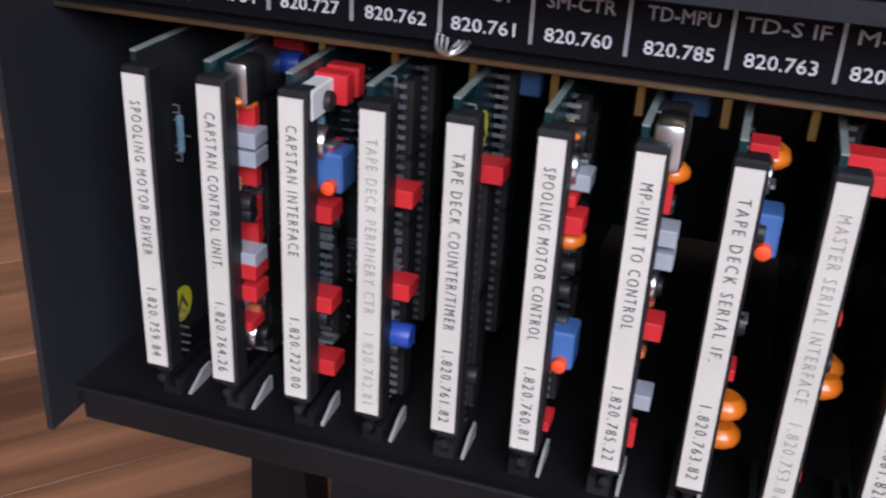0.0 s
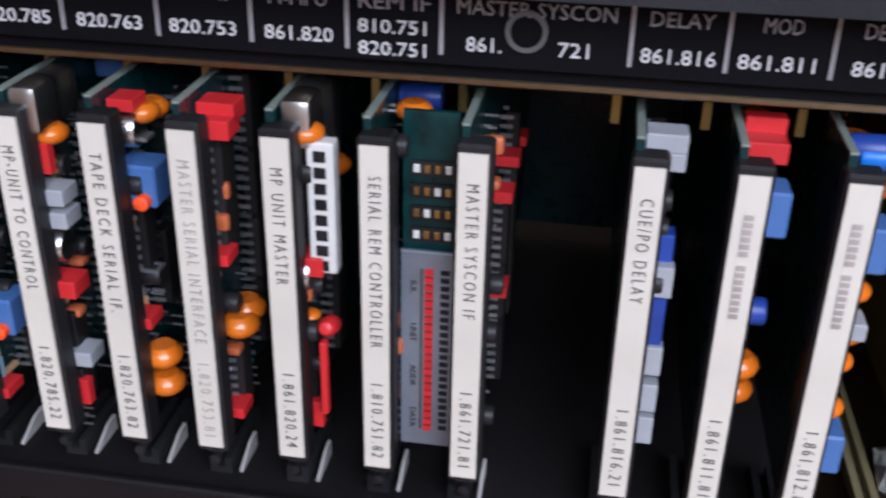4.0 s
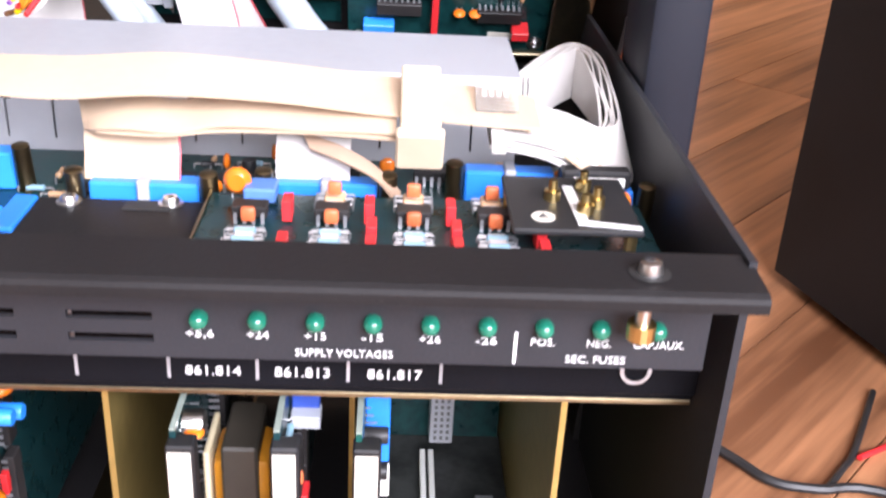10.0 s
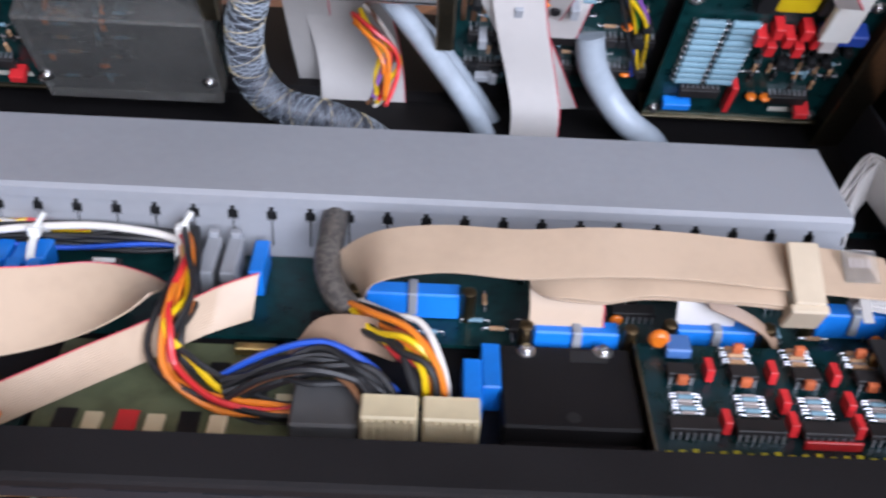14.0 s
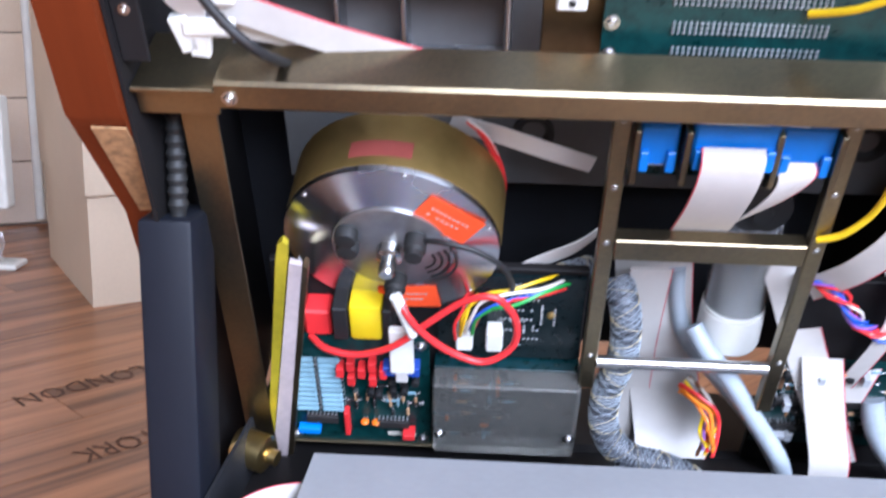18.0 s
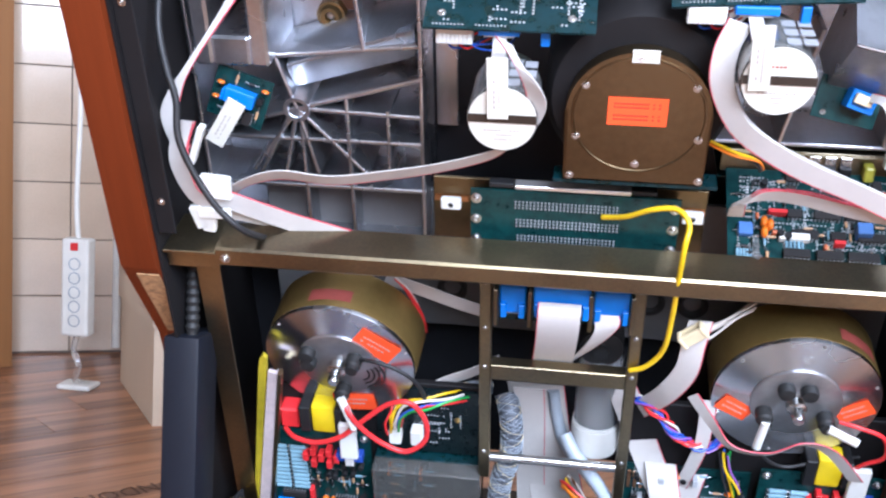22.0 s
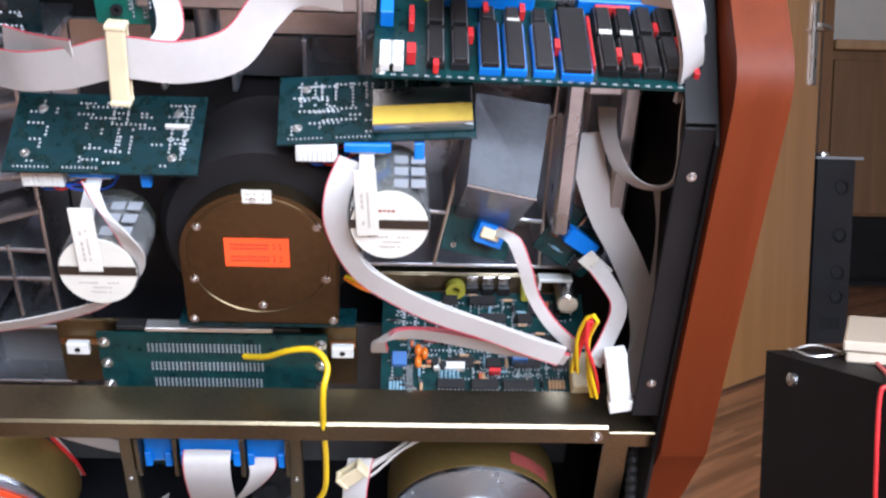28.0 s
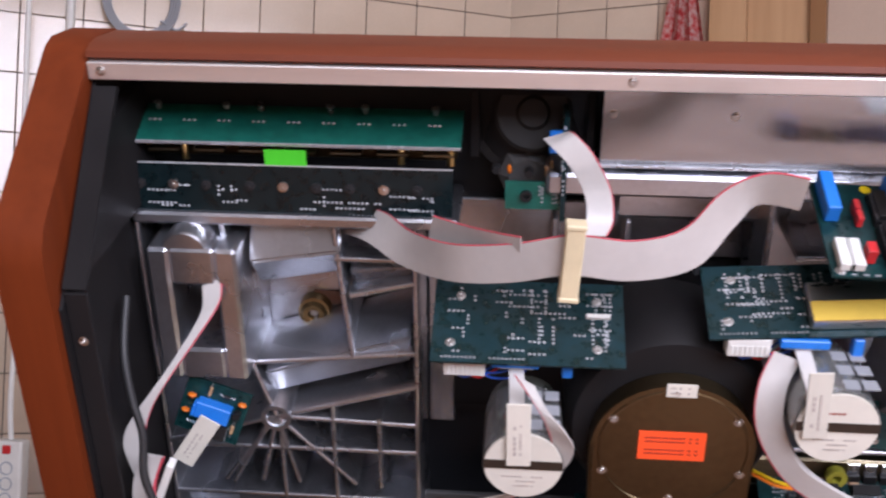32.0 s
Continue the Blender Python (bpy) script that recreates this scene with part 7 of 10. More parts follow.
ribbon("ribbon_cable", "beige ribbon cable bundle arched across the tray", [(0.1061, 0.304, 0.305), (0.1097, 0.2986, 0.318), (0.1208, 0.2916, 0.332), (0.1442, 0.291, 0.337), (0.1736, 0.2882, 0.338), (0.2026, 0.2889, 0.34), (0.2342, 0.2916, 0.338), (0.2665, 0.2923, 0.335), (0.2925, 0.2923, 0.333), (0.3166, 0.2914, 0.331)], [(-0.7, 0.6, 0.3), (-0.4, 0.8, 0.3), (0, 0.9, 0.3), (0, 0.95, 0.2), (0, 0.95, 0.25), (0, 0.95, 0.25), (0, 0.95, 0.2), (0, 0.95, 0.2), (0, 0.95, 0.2), (0, 0.95, 0.1)], 0.0235, mat=RIBBON_DIM, red=0)
ribbon("ribbon_cable", "beige ribbon cable layered under the bundle", [(0.1778, 0.2937, 0.325), (0.1857, 0.2874, 0.3265), (0.2041, 0.2851, 0.327), (0.2202, 0.2877, 0.328), (0.2486, 0.2863, 0.329), (0.2729, 0.2846, 0.3285)], [(-0.3, 0.8, 0.4), (0, 0.9, 0.3), (0, 0.9, 0.3), (0, 0.9, 0.3), (0, 0.9, 0.3), (0, 0.9, 0.3)], 0.0165, mat=RIBBON_DIM, red=0, layers=2)
ribbon("ribbon_cable", "beige ribbon cable folded down to a blue header", [(0.1925, 0.2925, 0.3245), (0.1925, 0.2885, 0.3215), (0.193, 0.2855, 0.316), (0.193, 0.2835, 0.311), (0.193, 0.2825, 0.308)], [(1, 0, 0)] * 5, 0.029, mat=RIBBON_DIM, red=1)
ribbon("ribbon_cable", "white ribbon cable folded down to a header", [(0.2475, 0.2955, 0.3225), (0.2475, 0.2915, 0.3205), (0.2475, 0.2885, 0.316), (0.2475, 0.287, 0.311), (0.2475, 0.2868, 0.3085)], [(1, 0, 0)] * 5, 0.023, red=0)
# tail of the white fold above; the brown colour paints its shaded side
ribbon("ribbon_cable", "white ribbon's tail over a header, coloured brown for its shade", [(0.2456, 0.2846, 0.322), (0.2568, 0.2818, 0.319), (0.2671, 0.2797, 0.314), (0.2746, 0.2779, 0.306)], [(-0.4, 0.7, 0.5), (-0.3, 0.7, 0.5), (-0.3, 0.7, 0.5), (0, 0.8, 0.5)], 0.007, mat=RIBBON_BROWN, red=0)
ribbon("ribbon_cable", "stacked ribbon cables in a tall fold beside the tray wall", [(0.316, 0.353, 0.314), (0.330, 0.377, 0.317), (0.3425, 0.391, 0.318), (0.3505, 0.378, 0.317), (0.3525, 0.350, 0.315), (0.3515, 0.318, 0.312), (0.343, 0.300, 0.315), (0.325, 0.294, 0.325), (0.303, 0.293, 0.330)], [(0, 0.3, 0.9), (0, 0.1, 0.95), (0, 0, 1), (0, 0, 1), (-0.2, 0, 0.95), (-0.3, 0.2, 0.9), (-0.2, 0.7, 0.6), (0, 0.95, 0.3), (0, 0.95, 0.2)], 0.020, red=0, layers=5, gap=0.0015)
ribbon("ribbon_cable", "white ribbon cable tail into a black plug", [(0.3149, 0.2901, 0.327), (0.3245, 0.2897, 0.322), (0.3339, 0.2869, 0.316), (0.3385, 0.2823, 0.31)], [(0.5, 0.8, 0), (0.6, 0.7, 0), (0.6, 0.7, 0), (0.6, 0.7, 0)], 0.01, mat=RIBBON_DIM, red=0)
ribbon("ribbon_cable", "beige ribbon cable sweeping round the tray corner", [(-0.1349, 0.2497, 0.3), (-0.1437, 0.2609, 0.312), (-0.1358, 0.2593, 0.318), (-0.1064, 0.2547, 0.318), (-0.0753, 0.2576, 0.318), (-0.0424, 0.264, 0.317), (-0.0129, 0.2696, 0.316), (0.0084, 0.2766, 0.316), (0.0272, 0.2845, 0.314), (0.0363, 0.2895, 0.312)], [(-0.3, 0.3, 0.9), (-0.4, 0.4, 0.8), (-0.1, 0.75, 0.65), (0, 0.8, 0.6), (0, 0.8, 0.6), (0, 0.8, 0.6), (0.1, 0.8, 0.5), (0.1, 0.85, 0.3), (0, 0.9, -0.2), (0, 0.8, -0.57)], 0.035, mat=RIBBON_DIM, red=1, k=8)
ribbon("ribbon_cable", "beige ribbon cable crossing the tray", [(0.0724, 0.2885, 0.312), (0.0573, 0.2787, 0.312), (0.0355, 0.2619, 0.31), (0.0149, 0.2479, 0.308), (-0.0048, 0.2371, 0.304), (-0.0205, 0.2314, 0.299)], [(0.1, 0.6, 0.8), (0.1, 0.75, 0.65), (0.2, 0.75, 0.6), (0.2, 0.75, 0.6), (0.2, 0.75, 0.6), (0.2, 0.75, 0.6)], 0.0185, mat=RIBBON_DIM, red=1)
ribbon("ribbon_cable", "pale ribbon cables bending into the duct end", [(-0.1544, 0.3045, 0.306), (-0.1545, 0.3077, 0.318), (-0.1498, 0.3243, 0.324), (-0.1371, 0.3381, 0.326), (-0.1255, 0.3567, 0.32)], [(-0.9, 0.1, 0.4), (-0.8, 0.2, 0.5), (-0.5, 0.5, 0.6), (-0.2, 0.6, 0.8), (0, 0.5, 0.85)], 0.014, red=1, layers=2)
ribbon("ribbon_cable", "brown ribbon cable beneath the plug wires", [(0.0852, 0.2554, 0.302), (0.0908, 0.2601, 0.312), (0.1009, 0.2629, 0.317), (0.1153, 0.2638, 0.317), (0.1277, 0.2662, 0.31)], [(0.7, 0.5, 0.4), (0.5, 0.7, 0.4), (0.1, 0.9, 0.4), (0, 0.9, 0.4), (0, 0.9, 0.4)], 0.014, mat=RIBBON_BROWN, red=0)
single_wire("sleeved_loom", "braided grey loom rising from the tray", "cable loom", [(0.0995, 0.3418, 0.318), (0.0994, 0.3212, 0.32), (0.0989, 0.3018, 0.318), (0.1038, 0.2873, 0.316), (0.1111, 0.2784, 0.314)], 0.0054, SLEEVE_BROWN, None)
wire_loom("plug_wires", "many-coloured wires fanned into a cream plug", "wire", [(0.1112, 0.2775, 0.314), (0.1217, 0.2663, 0.318), (0.1328, 0.2554, 0.32), (0.1396, 0.2465, 0.315), (0.1422, 0.2423, 0.304)], "oorykykwkrkobkwk", 0.0062, 0.0013, None, 6)
wire_loom("plug_wires", "dark wires looped into a cream plug", "wire", [(0.068, 0.247, 0.302), (0.0846, 0.2491, 0.31), (0.1012, 0.2485, 0.315), (0.1153, 0.2456, 0.314), (0.1233, 0.2412, 0.309), (0.1265, 0.2411, 0.303)], "kkkkknkkkkkkkkbk", 0.0065, 0.0013, None, 8)
wire_loom("wire_loom", "orange, red and yellow wire bundle turning across the tray", "wire", [(0.0367, 0.3337, 0.308), (0.045, 0.303, 0.317), (0.0467, 0.2782, 0.318), (0.0447, 0.2616, 0.314), (0.0507, 0.2522, 0.306), (0.0658, 0.2437, 0.3), (0.0845, 0.2408, 0.298), (0.0994, 0.2424, 0.297)], "oorykokkrkkk", 0.0055, 0.0013, None, 14)
wire_loom("wire_loom", "twisted red and yellow wires along the duct", "wire", [(-0.1448, 0.3259, 0.308), (-0.1187, 0.3309, 0.31), (-0.0885, 0.3298, 0.31), (-0.0583, 0.3278, 0.31), (-0.0343, 0.3334, 0.309), (-0.0045, 0.3361, 0.306)], "ryry", 0.0026, 0.0013, None, 170)
wire_loom("wire_loom", "black wires along the duct", "wire", [(-0.0782, 0.3278, 0.305), (-0.0432, 0.3265, 0.306), (-0.0137, 0.3277, 0.306), (0.0184, 0.3284, 0.306), (0.0358, 0.332, 0.304)], "kkkkkbk", 0.005, 0.0011, None, 4)
single_wire("white_wire", "white wire looped along the duct", "wire", [(-0.0341, 0.3318, 0.31), (-0.0543, 0.3332, 0.31), (-0.0682, 0.322, 0.312), (-0.0611, 0.3168, 0.312), (-0.0333, 0.3255, 0.312), (-0.0043, 0.3299, 0.312), (0.0204, 0.3275, 0.312), (0.034, 0.3256, 0.31), (0.0406, 0.3275, 0.306)], 0.0017, WHT_WIRE, None)
wire_loom("wire_loom", "twisted red and blue wires at a small plug", "wire", [(-0.0535, 0.2328, 0.304), (-0.0402, 0.2275, 0.31), (-0.0284, 0.2287, 0.313), (-0.0168, 0.2322, 0.312), (-0.0107, 0.2339, 0.306)], "rb", 0.0012, 0.001, None, 150)
wire_loom("wire_loom", "short red, blue and black wires on a grey module", "wire", [(-0.1187, 0.2463, 0.315), (-0.1144, 0.2451, 0.322), (-0.1067, 0.2446, 0.324), (-0.1022, 0.2505, 0.315)], "rbkr", 0.002, 0.0009, None, 60)

# ---- boards and parts on the deck ----


def put(t, m, name, bm, mat, label="", smooth=False):
    bm.transform(m)
    return part(name, bm, mat, t, label, smooth)


def processor_board():
    t = thing("processor_board", "green processor board with rows of socketed chips", "circuit board", D, (0.275, 0.2365, 0.004))
    m = T(0.2785, 0.2545, -0.0245, -73, 0, -1.2)
    put(t, m, "circuit_board", box(-0.0865, 0.0875, -0.0345, 0.0345, -0.0008, 0.0008), PCB_GREEN)
    z = 0.0008
    xs = (-0.067, -0.055, -0.0425, -0.0275, -0.0145, 0.0, 0.0165, 0.0335, 0.0445, 0.0555, 0.066, 0.0775)
    kinds = (CHIP20S, CHIP20S, CHIP20S, CHIP28, CHIP28, CHIP28, CHIP40, CHIP20S, CHIP20S, CHIP20S, CHIP20S, CHIP16S)
    for i, (x, k) in enumerate(zip(xs, kinds)):
        if i == 0:
            continue
        comp(k, t, m @ T(x, -0.0145 if k in (CHIP20S, CHIP16S) else (-0.012 if k is CHIP28 else -0.006), z))
        if k is CHIP20S:
            comp(CHIP16S, t, m @ T(x, 0.0125, z))
        if k is CHIP28:
            comp(CHIP8, t, m @ T(x, 0.0155, z))
        if i in (2, 4, 7, 9, 10):
            comp(FILM_RED_S, t, m @ T(x + 0.0055, 0.018 - 0.011 * (i % 4), z))
    for x, y, k in ((-0.0675, 0.004, FILM_RED_S), (-0.0675, 0.012, FILM_RED_S), (-0.0675, -0.022, FILM_RED), (-0.0285, 0.018, FILM_RED_S), (0.042, 0.020, FILM_RED_S), (0.047, -0.022, FILM_RED), (0.0775, -0.026, FILM_RED_S), (0.081, 0.006, CAN), (0.012, 0.024, CAN_S), (0.017, 0.024, CAN_S), (0.0075, -0.01, FILM_RED_S), (-0.055, -0.028, FILM_RED_S)):
        comp(k, t, m @ T(x, y, z))
    for i in range(2):
        part_m = m @ T(-0.0795 + i * 0.0045, -0.022, z)
        comp(RELAY_WHITE, t, part_m)
    put(t, m, "red_link", box(0.030, 0.049, 0.0205, 0.0225, z, 0.0085, 0.0004), RED)
    put(t, m, "red_link", box(0.0245, 0.0262, -0.026, 0.014, z, 0.007, 0.0004), RED)
    put(t, m, "striped_can", lathe([(0.0034, -0.0085), (0.0036, -0.008), (0.0036, 0.008), (0.0034, 0.0085)], 16, m=T(0.081, 0.008, 0.0045, 90)), DARK_BLUE)
    for x, y in ((-0.0145, -0.002), (0.0335, 0.002), (0.0445, 0.002)):
        put(t, m, "chip_sticker", box(x - 0.0033, x + 0.0033, y - 0.004, y + 0.010, 0.0075, 0.0077), PAPER, "white paper sticker")
    put(t, m, "header", box(-0.084, -0.077, 0.004, 0.033, z, 0.011, 0.0006), BLUE, "blue upright header")
    for x0, x1 in ((-0.0505, -0.002), (0.021, 0.0655)):
        h = put(t, m, "header", box(x0, x1, 0.0235, 0.0325, z, 0.0095, 0.0006), BLUE, "blue ribbon header")
        put(h, m, "strain_relief", box(x0 + 0.003, x1 - 0.003, 0.0255, 0.0305, 0.0096, 0.0118, 0.0005), GREY_PLASTIC)
    put(t, m, "round_sticker", lathe([(0.003, z), (0.003, z + 0.0002)], 14, m=T(-0.058, 0.0305, 0)), YELLOW)
    bm = bmesh.new()
    for k in range(30):
        box(-0.083 + k * 0.0056, -0.0824 + k * 0.0056 + 0.002, -0.0335, -0.0327, z, z + 0.0002, bm=bm)
    tagged(put(t, m, "printed_marks", bm, PRINT_GREY), kind="stuff")
    for x in (-0.0825, 0.0825):
        comp(SCREW_S, t, m @ T(x, -0.031, z))
    tg = thing("cable_tag", "white paper tag on a ribbon cable", "tag", D, (0.2395, 0.262, -0.02))
    part("tag", box(0.2340, 0.2440, 0.300, 0.3205, -0.0165, -0.0158), PAPER, tg)
    bars(tag_part(tg), T(0.239, 0.311, -0.0157, 0, 0, 90), 0.012, 0.004, 6, FADED_INK)
    cn = thing("beige_strip", "beige flat cable end below the top rail", "ribbon cable", D, (0.303, 0.28, -0.07))
    part("vinyl", box(0.295, 0.309, 0.268, 0.308, -0.072, -0.0708), RIBBON, cn)


def tag_part(t):
    return t.children[0]


processor_board()


material_olive = material("olive_winding", (0.42, 0.40, 0.05), 0.4, var=0.15)


def control_board():
    t = thing("control_board", "dark green control board packed with small parts", "circuit board", D, (0.262, 0.022, -0.01))
    m = T(0.2635, 0.0385, -0.043, -64)
    put(t, m, "circuit_board", box(-0.0665, 0.0665, -0.037, 0.037, -0.0008, 0.0008), PCB_GREEN)
    z = 0.0008
    rnd = random.Random(42)
    rows = ((-0.031, (CHIP14, CHIP14, CHIP16)), (-0.016, (CHIP14, CHIP8, CHIP14, CHIP8)), (0.0, (CHIP8, CHIP14, CHIP16, CHIP8)), (0.016, (CHIP14, CHIP14, CHIP8)), (0.029, (CHIP8, CHIP14)))
    for j, (y, ks) in enumerate(rows):
        for i, k in enumerate(ks):
            comp(k, t, m @ T(-0.022 + i * 0.0215 + 0.006 * (j % 2), y, z, 0, 0, 90))
    for i in range(80):
        comp(rnd.choice((RES, RES_BLUE, RES, DIODE, CAN_S, DISC_T, DIODE, CHIP8)), t, m @ T(rnd.uniform(-0.06, 0.056), rnd.uniform(-0.033, 0.034), z, 0, 0, rnd.choice((0, 90))))
    for x, y, k in ((-0.043, -0.017, DISC), (-0.039, -0.011, DISC), (-0.043, -0.009, DISC), (0.006, -0.022, FILM_RED_S), (-0.055, -0.014, TRIM), (0.022, -0.012, FILM_BLUE), (-0.036, 0.0, FILM_RED_S), (-0.031, 0.0, FILM_RED_S)):
        comp(k, t, m @ T(x, y, z, 0, 0, 90))
    for i in range(5):
        comp(RES_BLUE, t, m @ T(-0.0605 + i * 0.0022, -0.032, z, 0, 0, 90)), comp(RES_BLUE, t, m @ T(-0.028 + i * 0.0026, -0.0235, z, 0, 0, 90))
        comp(RES, t, m @ T(0.041 + i * 0.0022, -0.030, z, 0, 0, 90))
    put(t, m, "white_block", box(-0.033, -0.013, -0.021, -0.016, z, 0.006, 0.0004), WHITE)
    put(t, m, "glass_fuse", lathe([(0.0025, -0.009), (0.0025, 0.009)], 12, m=T(-0.0485, -0.0285, 0.0035, 90)), CLEAR)
    put(t, m, "plug_socket", box(0.054, 0.0655, -0.036, -0.012, z, 0.014, 0.0008), CREAM, "cream plug socket")
    for s in (-0.046, 0.03):
        comp(SCREW_S, t, m @ T(s, -0.034, z))
    b = thing("power_board", "narrow board with regulators on an aluminium bracket", "circuit board", D, (0.26, 0.055, -0.09))
    part("bracket", box(0.193, 0.322, 0.068, 0.0695, -0.112, -0.078, 0.0004), ZINC, b)
    part("bracket_lip", box(0.193, 0.322, 0.052, 0.0679, -0.0795, -0.078, 0.0004), ZINC, b)
    part("circuit_board", box(0.193, 0.322, 0.045, 0.0465, -0.125, -0.08), PCB_GREEN, b)
    for k in range(3):
        r = part("regulator", box(0.252 + k * 0.0105, 0.2605 + k * 0.0105, 0.0500, 0.0605, -0.0779, -0.0738, 0.0006), BLACK_PLASTIC, b)
        part("metal_tab", box(0.2523 + k * 0.0105, 0.2602 + k * 0.0105, 0.0606, 0.0675, -0.0779, -0.0765, 0.0003), ALU_MACH, r)
        comp(SCREW_S, r, D_local(0.2562 + k * 0.0105, 0.0645, -0.0765))
    dots(t, m @ T(0, 0, z), 90, 12, 0.12, 0.064, SOLDER)
    part("coil_block", box(0.2885, 0.2955, 0.0535, 0.0650, -0.0775, -0.068, 0.0012), material_olive, b, "olive wound coil block")
    for x in (0.245,):
        part("toroid", lathe([(0.0028, -0.003), (0.0065, -0.003), (0.0065, 0.003), (0.0028, 0.003), (0.0028, -0.003)], 18, m=T(x, 0.06, -0.073), close=False), material_olive, b, smooth=True)
    part("large_capacitor", lathe([(0.0068, 0), (0.0072, 0.001), (0.0072, 0.021), (0.0062, 0.022), (0, 0.022)], 22, m=T(0.3165, 0.0665, -0.07), close=False), ALU_MACH, b, smooth=True)
    part("white_lever", box(0.2975, 0.3195, 0.0765, 0.0790, -0.066, -0.058, 0.0005), WHITE, b)
    for x in (0.2985, 0.3175):
        part("lever_leg", box(x - 0.001, x + 0.001, 0.0696, 0.0764, -0.066, -0.059, 0.0004), WHITE, b)


control_board()
t = thing("corner_plug", "long cream plug housing at the frame corner", "plug", D, (0.341, 0.034, 0.005))
bm = box(-0.0065, 0.0065, -0.021, 0.021, -0.005, 0.004, 0.0008)
put(t, T(0.3395, 0.0575, 0.013, 0, 0, 12), "housing", bm, WHITE)
put(t, T(0.3395, 0.0575, 0.013, 0, 0, 12), "latch", box(-0.0075, 0.0075, -0.0235, -0.016, -0.004, 0.0052, 0.0006), WHITE)
t = thing("corner_plug", "white plugs gathered in the frame corner", "plug", D, (-0.165, 0.026, 0.0))
for a, b, r in ((-0.163, 0.041, 15), (-0.156, 0.0385, -8)):
    put(t, T(a, b, 0.006, 0, 0, r), "housing", box(-0.0045, 0.0045, -0.009, 0.009, -0.003, 0.003, 0.0008), WHITE)
put(t, T(-0.1490, 0.0640, 0.004, 0, 0, -4), "flat_housing", box(-0.0105, 0.0105, -0.0085, 0.0085, -0.003, 0.003, 0.0008), WHITE)
put(t, T(-0.1500, 0.0455, 0.0085, 0, 0, 2), "latch", box(-0.0125, 0.0105, -0.0035, 0.0035, -0.002, 0.002, 0.0006), WHITE)
put(t, T(-0.1575, 0.0960, 0.004, 0, 0, -22), "slim_housing", box(-0.0022, 0.0022, -0.015, 0.015, -0.004, 0.004, 0.0006), WHITE)


def tin_screen():
    t = thing("tin_screen", "folded bright tin screen over a tension sensor", "screen", D, (0.26, 0.15, -0.03))
    bm = bmesh.new()
    top, ridge, low = ((0.249, 0.212, -0.05), (0.292, 0.206, -0.05)), ((0.242, 0.190, 0.016), (0.279, 0.182, 0.016)), ((0.238, 0.150, -0.018), (0.272, 0.141, -0.018))
    v = [[bm.verts.new(p) for p in r] for r in (top, ridge, low)]
    bm.faces.new((v[0][0], v[0][1], v[1][1], v[1][0])), bm.faces.new((v[1][0], v[1][1], v[2][1], v[2][0]))
    back = [bm.verts.new(p) for p in ((0.240, 0.152, -0.06), (0.274, 0.143, -0.06))]
    bm.faces.new((v[0][0], v[1][0], v[2][0], back[0])), bm.faces.new((v[0][1], v[1][1], v[2][1], back[1]))
    bmesh.ops.solidify(bm, geom=list(bm.faces), thickness=0.0008)
    part("folded_sheet", bm, material("bright_tin", (0.62, 0.64, 0.68), 0.3, 0.72, var=0.1, scale=40, bump=0.1, bscale=300), t)
    part("fold_line", rod((0.242, 0.190, 0.0165), (0.279, 0.182, 0.0165), 0.0009, 8), ALU_MACH, t, smooth=True)
    put(t, T(0.252, 0.141, -0.016, -20, 0, -12), "circuit_board", box(-0.019, 0.02, -0.014, 0.012, -0.0008, 0.0008), PCB_GREEN)
    h = put(t, T(0.258, 0.141, -0.016, -20, 0, -20), "header", box(-0.009, 0.0075, -0.006, 0.006, 0.0008, 0.011, 0.0006), BLUE, "blue ribbon header")
    put(t, T(0.258, 0.145, -0.006, -20, 0, -20), "cable_clamp", box(-0.006, 0.005, -0.002, 0.004, 0.001, 0.004, 0.0005), CREAM)
    comp(SCREW_S, t, T(0.238, 0.134, -0.013, -20))


tin_screen()


def sensor_board(x, v, w, rz, mirrored):
    t = thing("sensor_board", "small green sensor board with a blue header", "circuit board", D, (x, v, w - 0.004))
    m = T(x, v, w, -10, 0, rz)
    put(t, m, "circuit_board", box(-0.0205, 0.0205, -0.0185, 0.0185, -0.0008, 0.0008), PCB_GREEN)
    h = put(t, m, "header", box(-0.0105, 0.0115, -0.003, 0.0075, 0.0008, 0.0105, 0.0006), BLUE, "blue ribbon header")
    put(h, m, "latch", box(-0.012, -0.0105, -0.002, 0.006, 0.003, 0.0125, 0.0004), BLUE)
    for a, b, k in ((-0.015, 0.008, DISC_S), (-0.016, -0.003, DISC_S), (0.015, 0.004, CAN_S), (0.015, -0.008, RES), (0.009, -0.012, CHIP8), (-0.008, -0.011, RES_BLUE), (-0.005, 0.013, RES), (0.006, 0.013, DIODE), (0.0165, 0.012, DISC_S)):
        comp(k, t, m @ T(a, b, 0.0008, 0, 0, 90 if k in (RES, CAN_S) else 0))
    return t


sensor_board(-0.1475, 0.0985, -0.062, -20, False)
sensor_board(0.3175, 0.110, -0.058, -35, True)


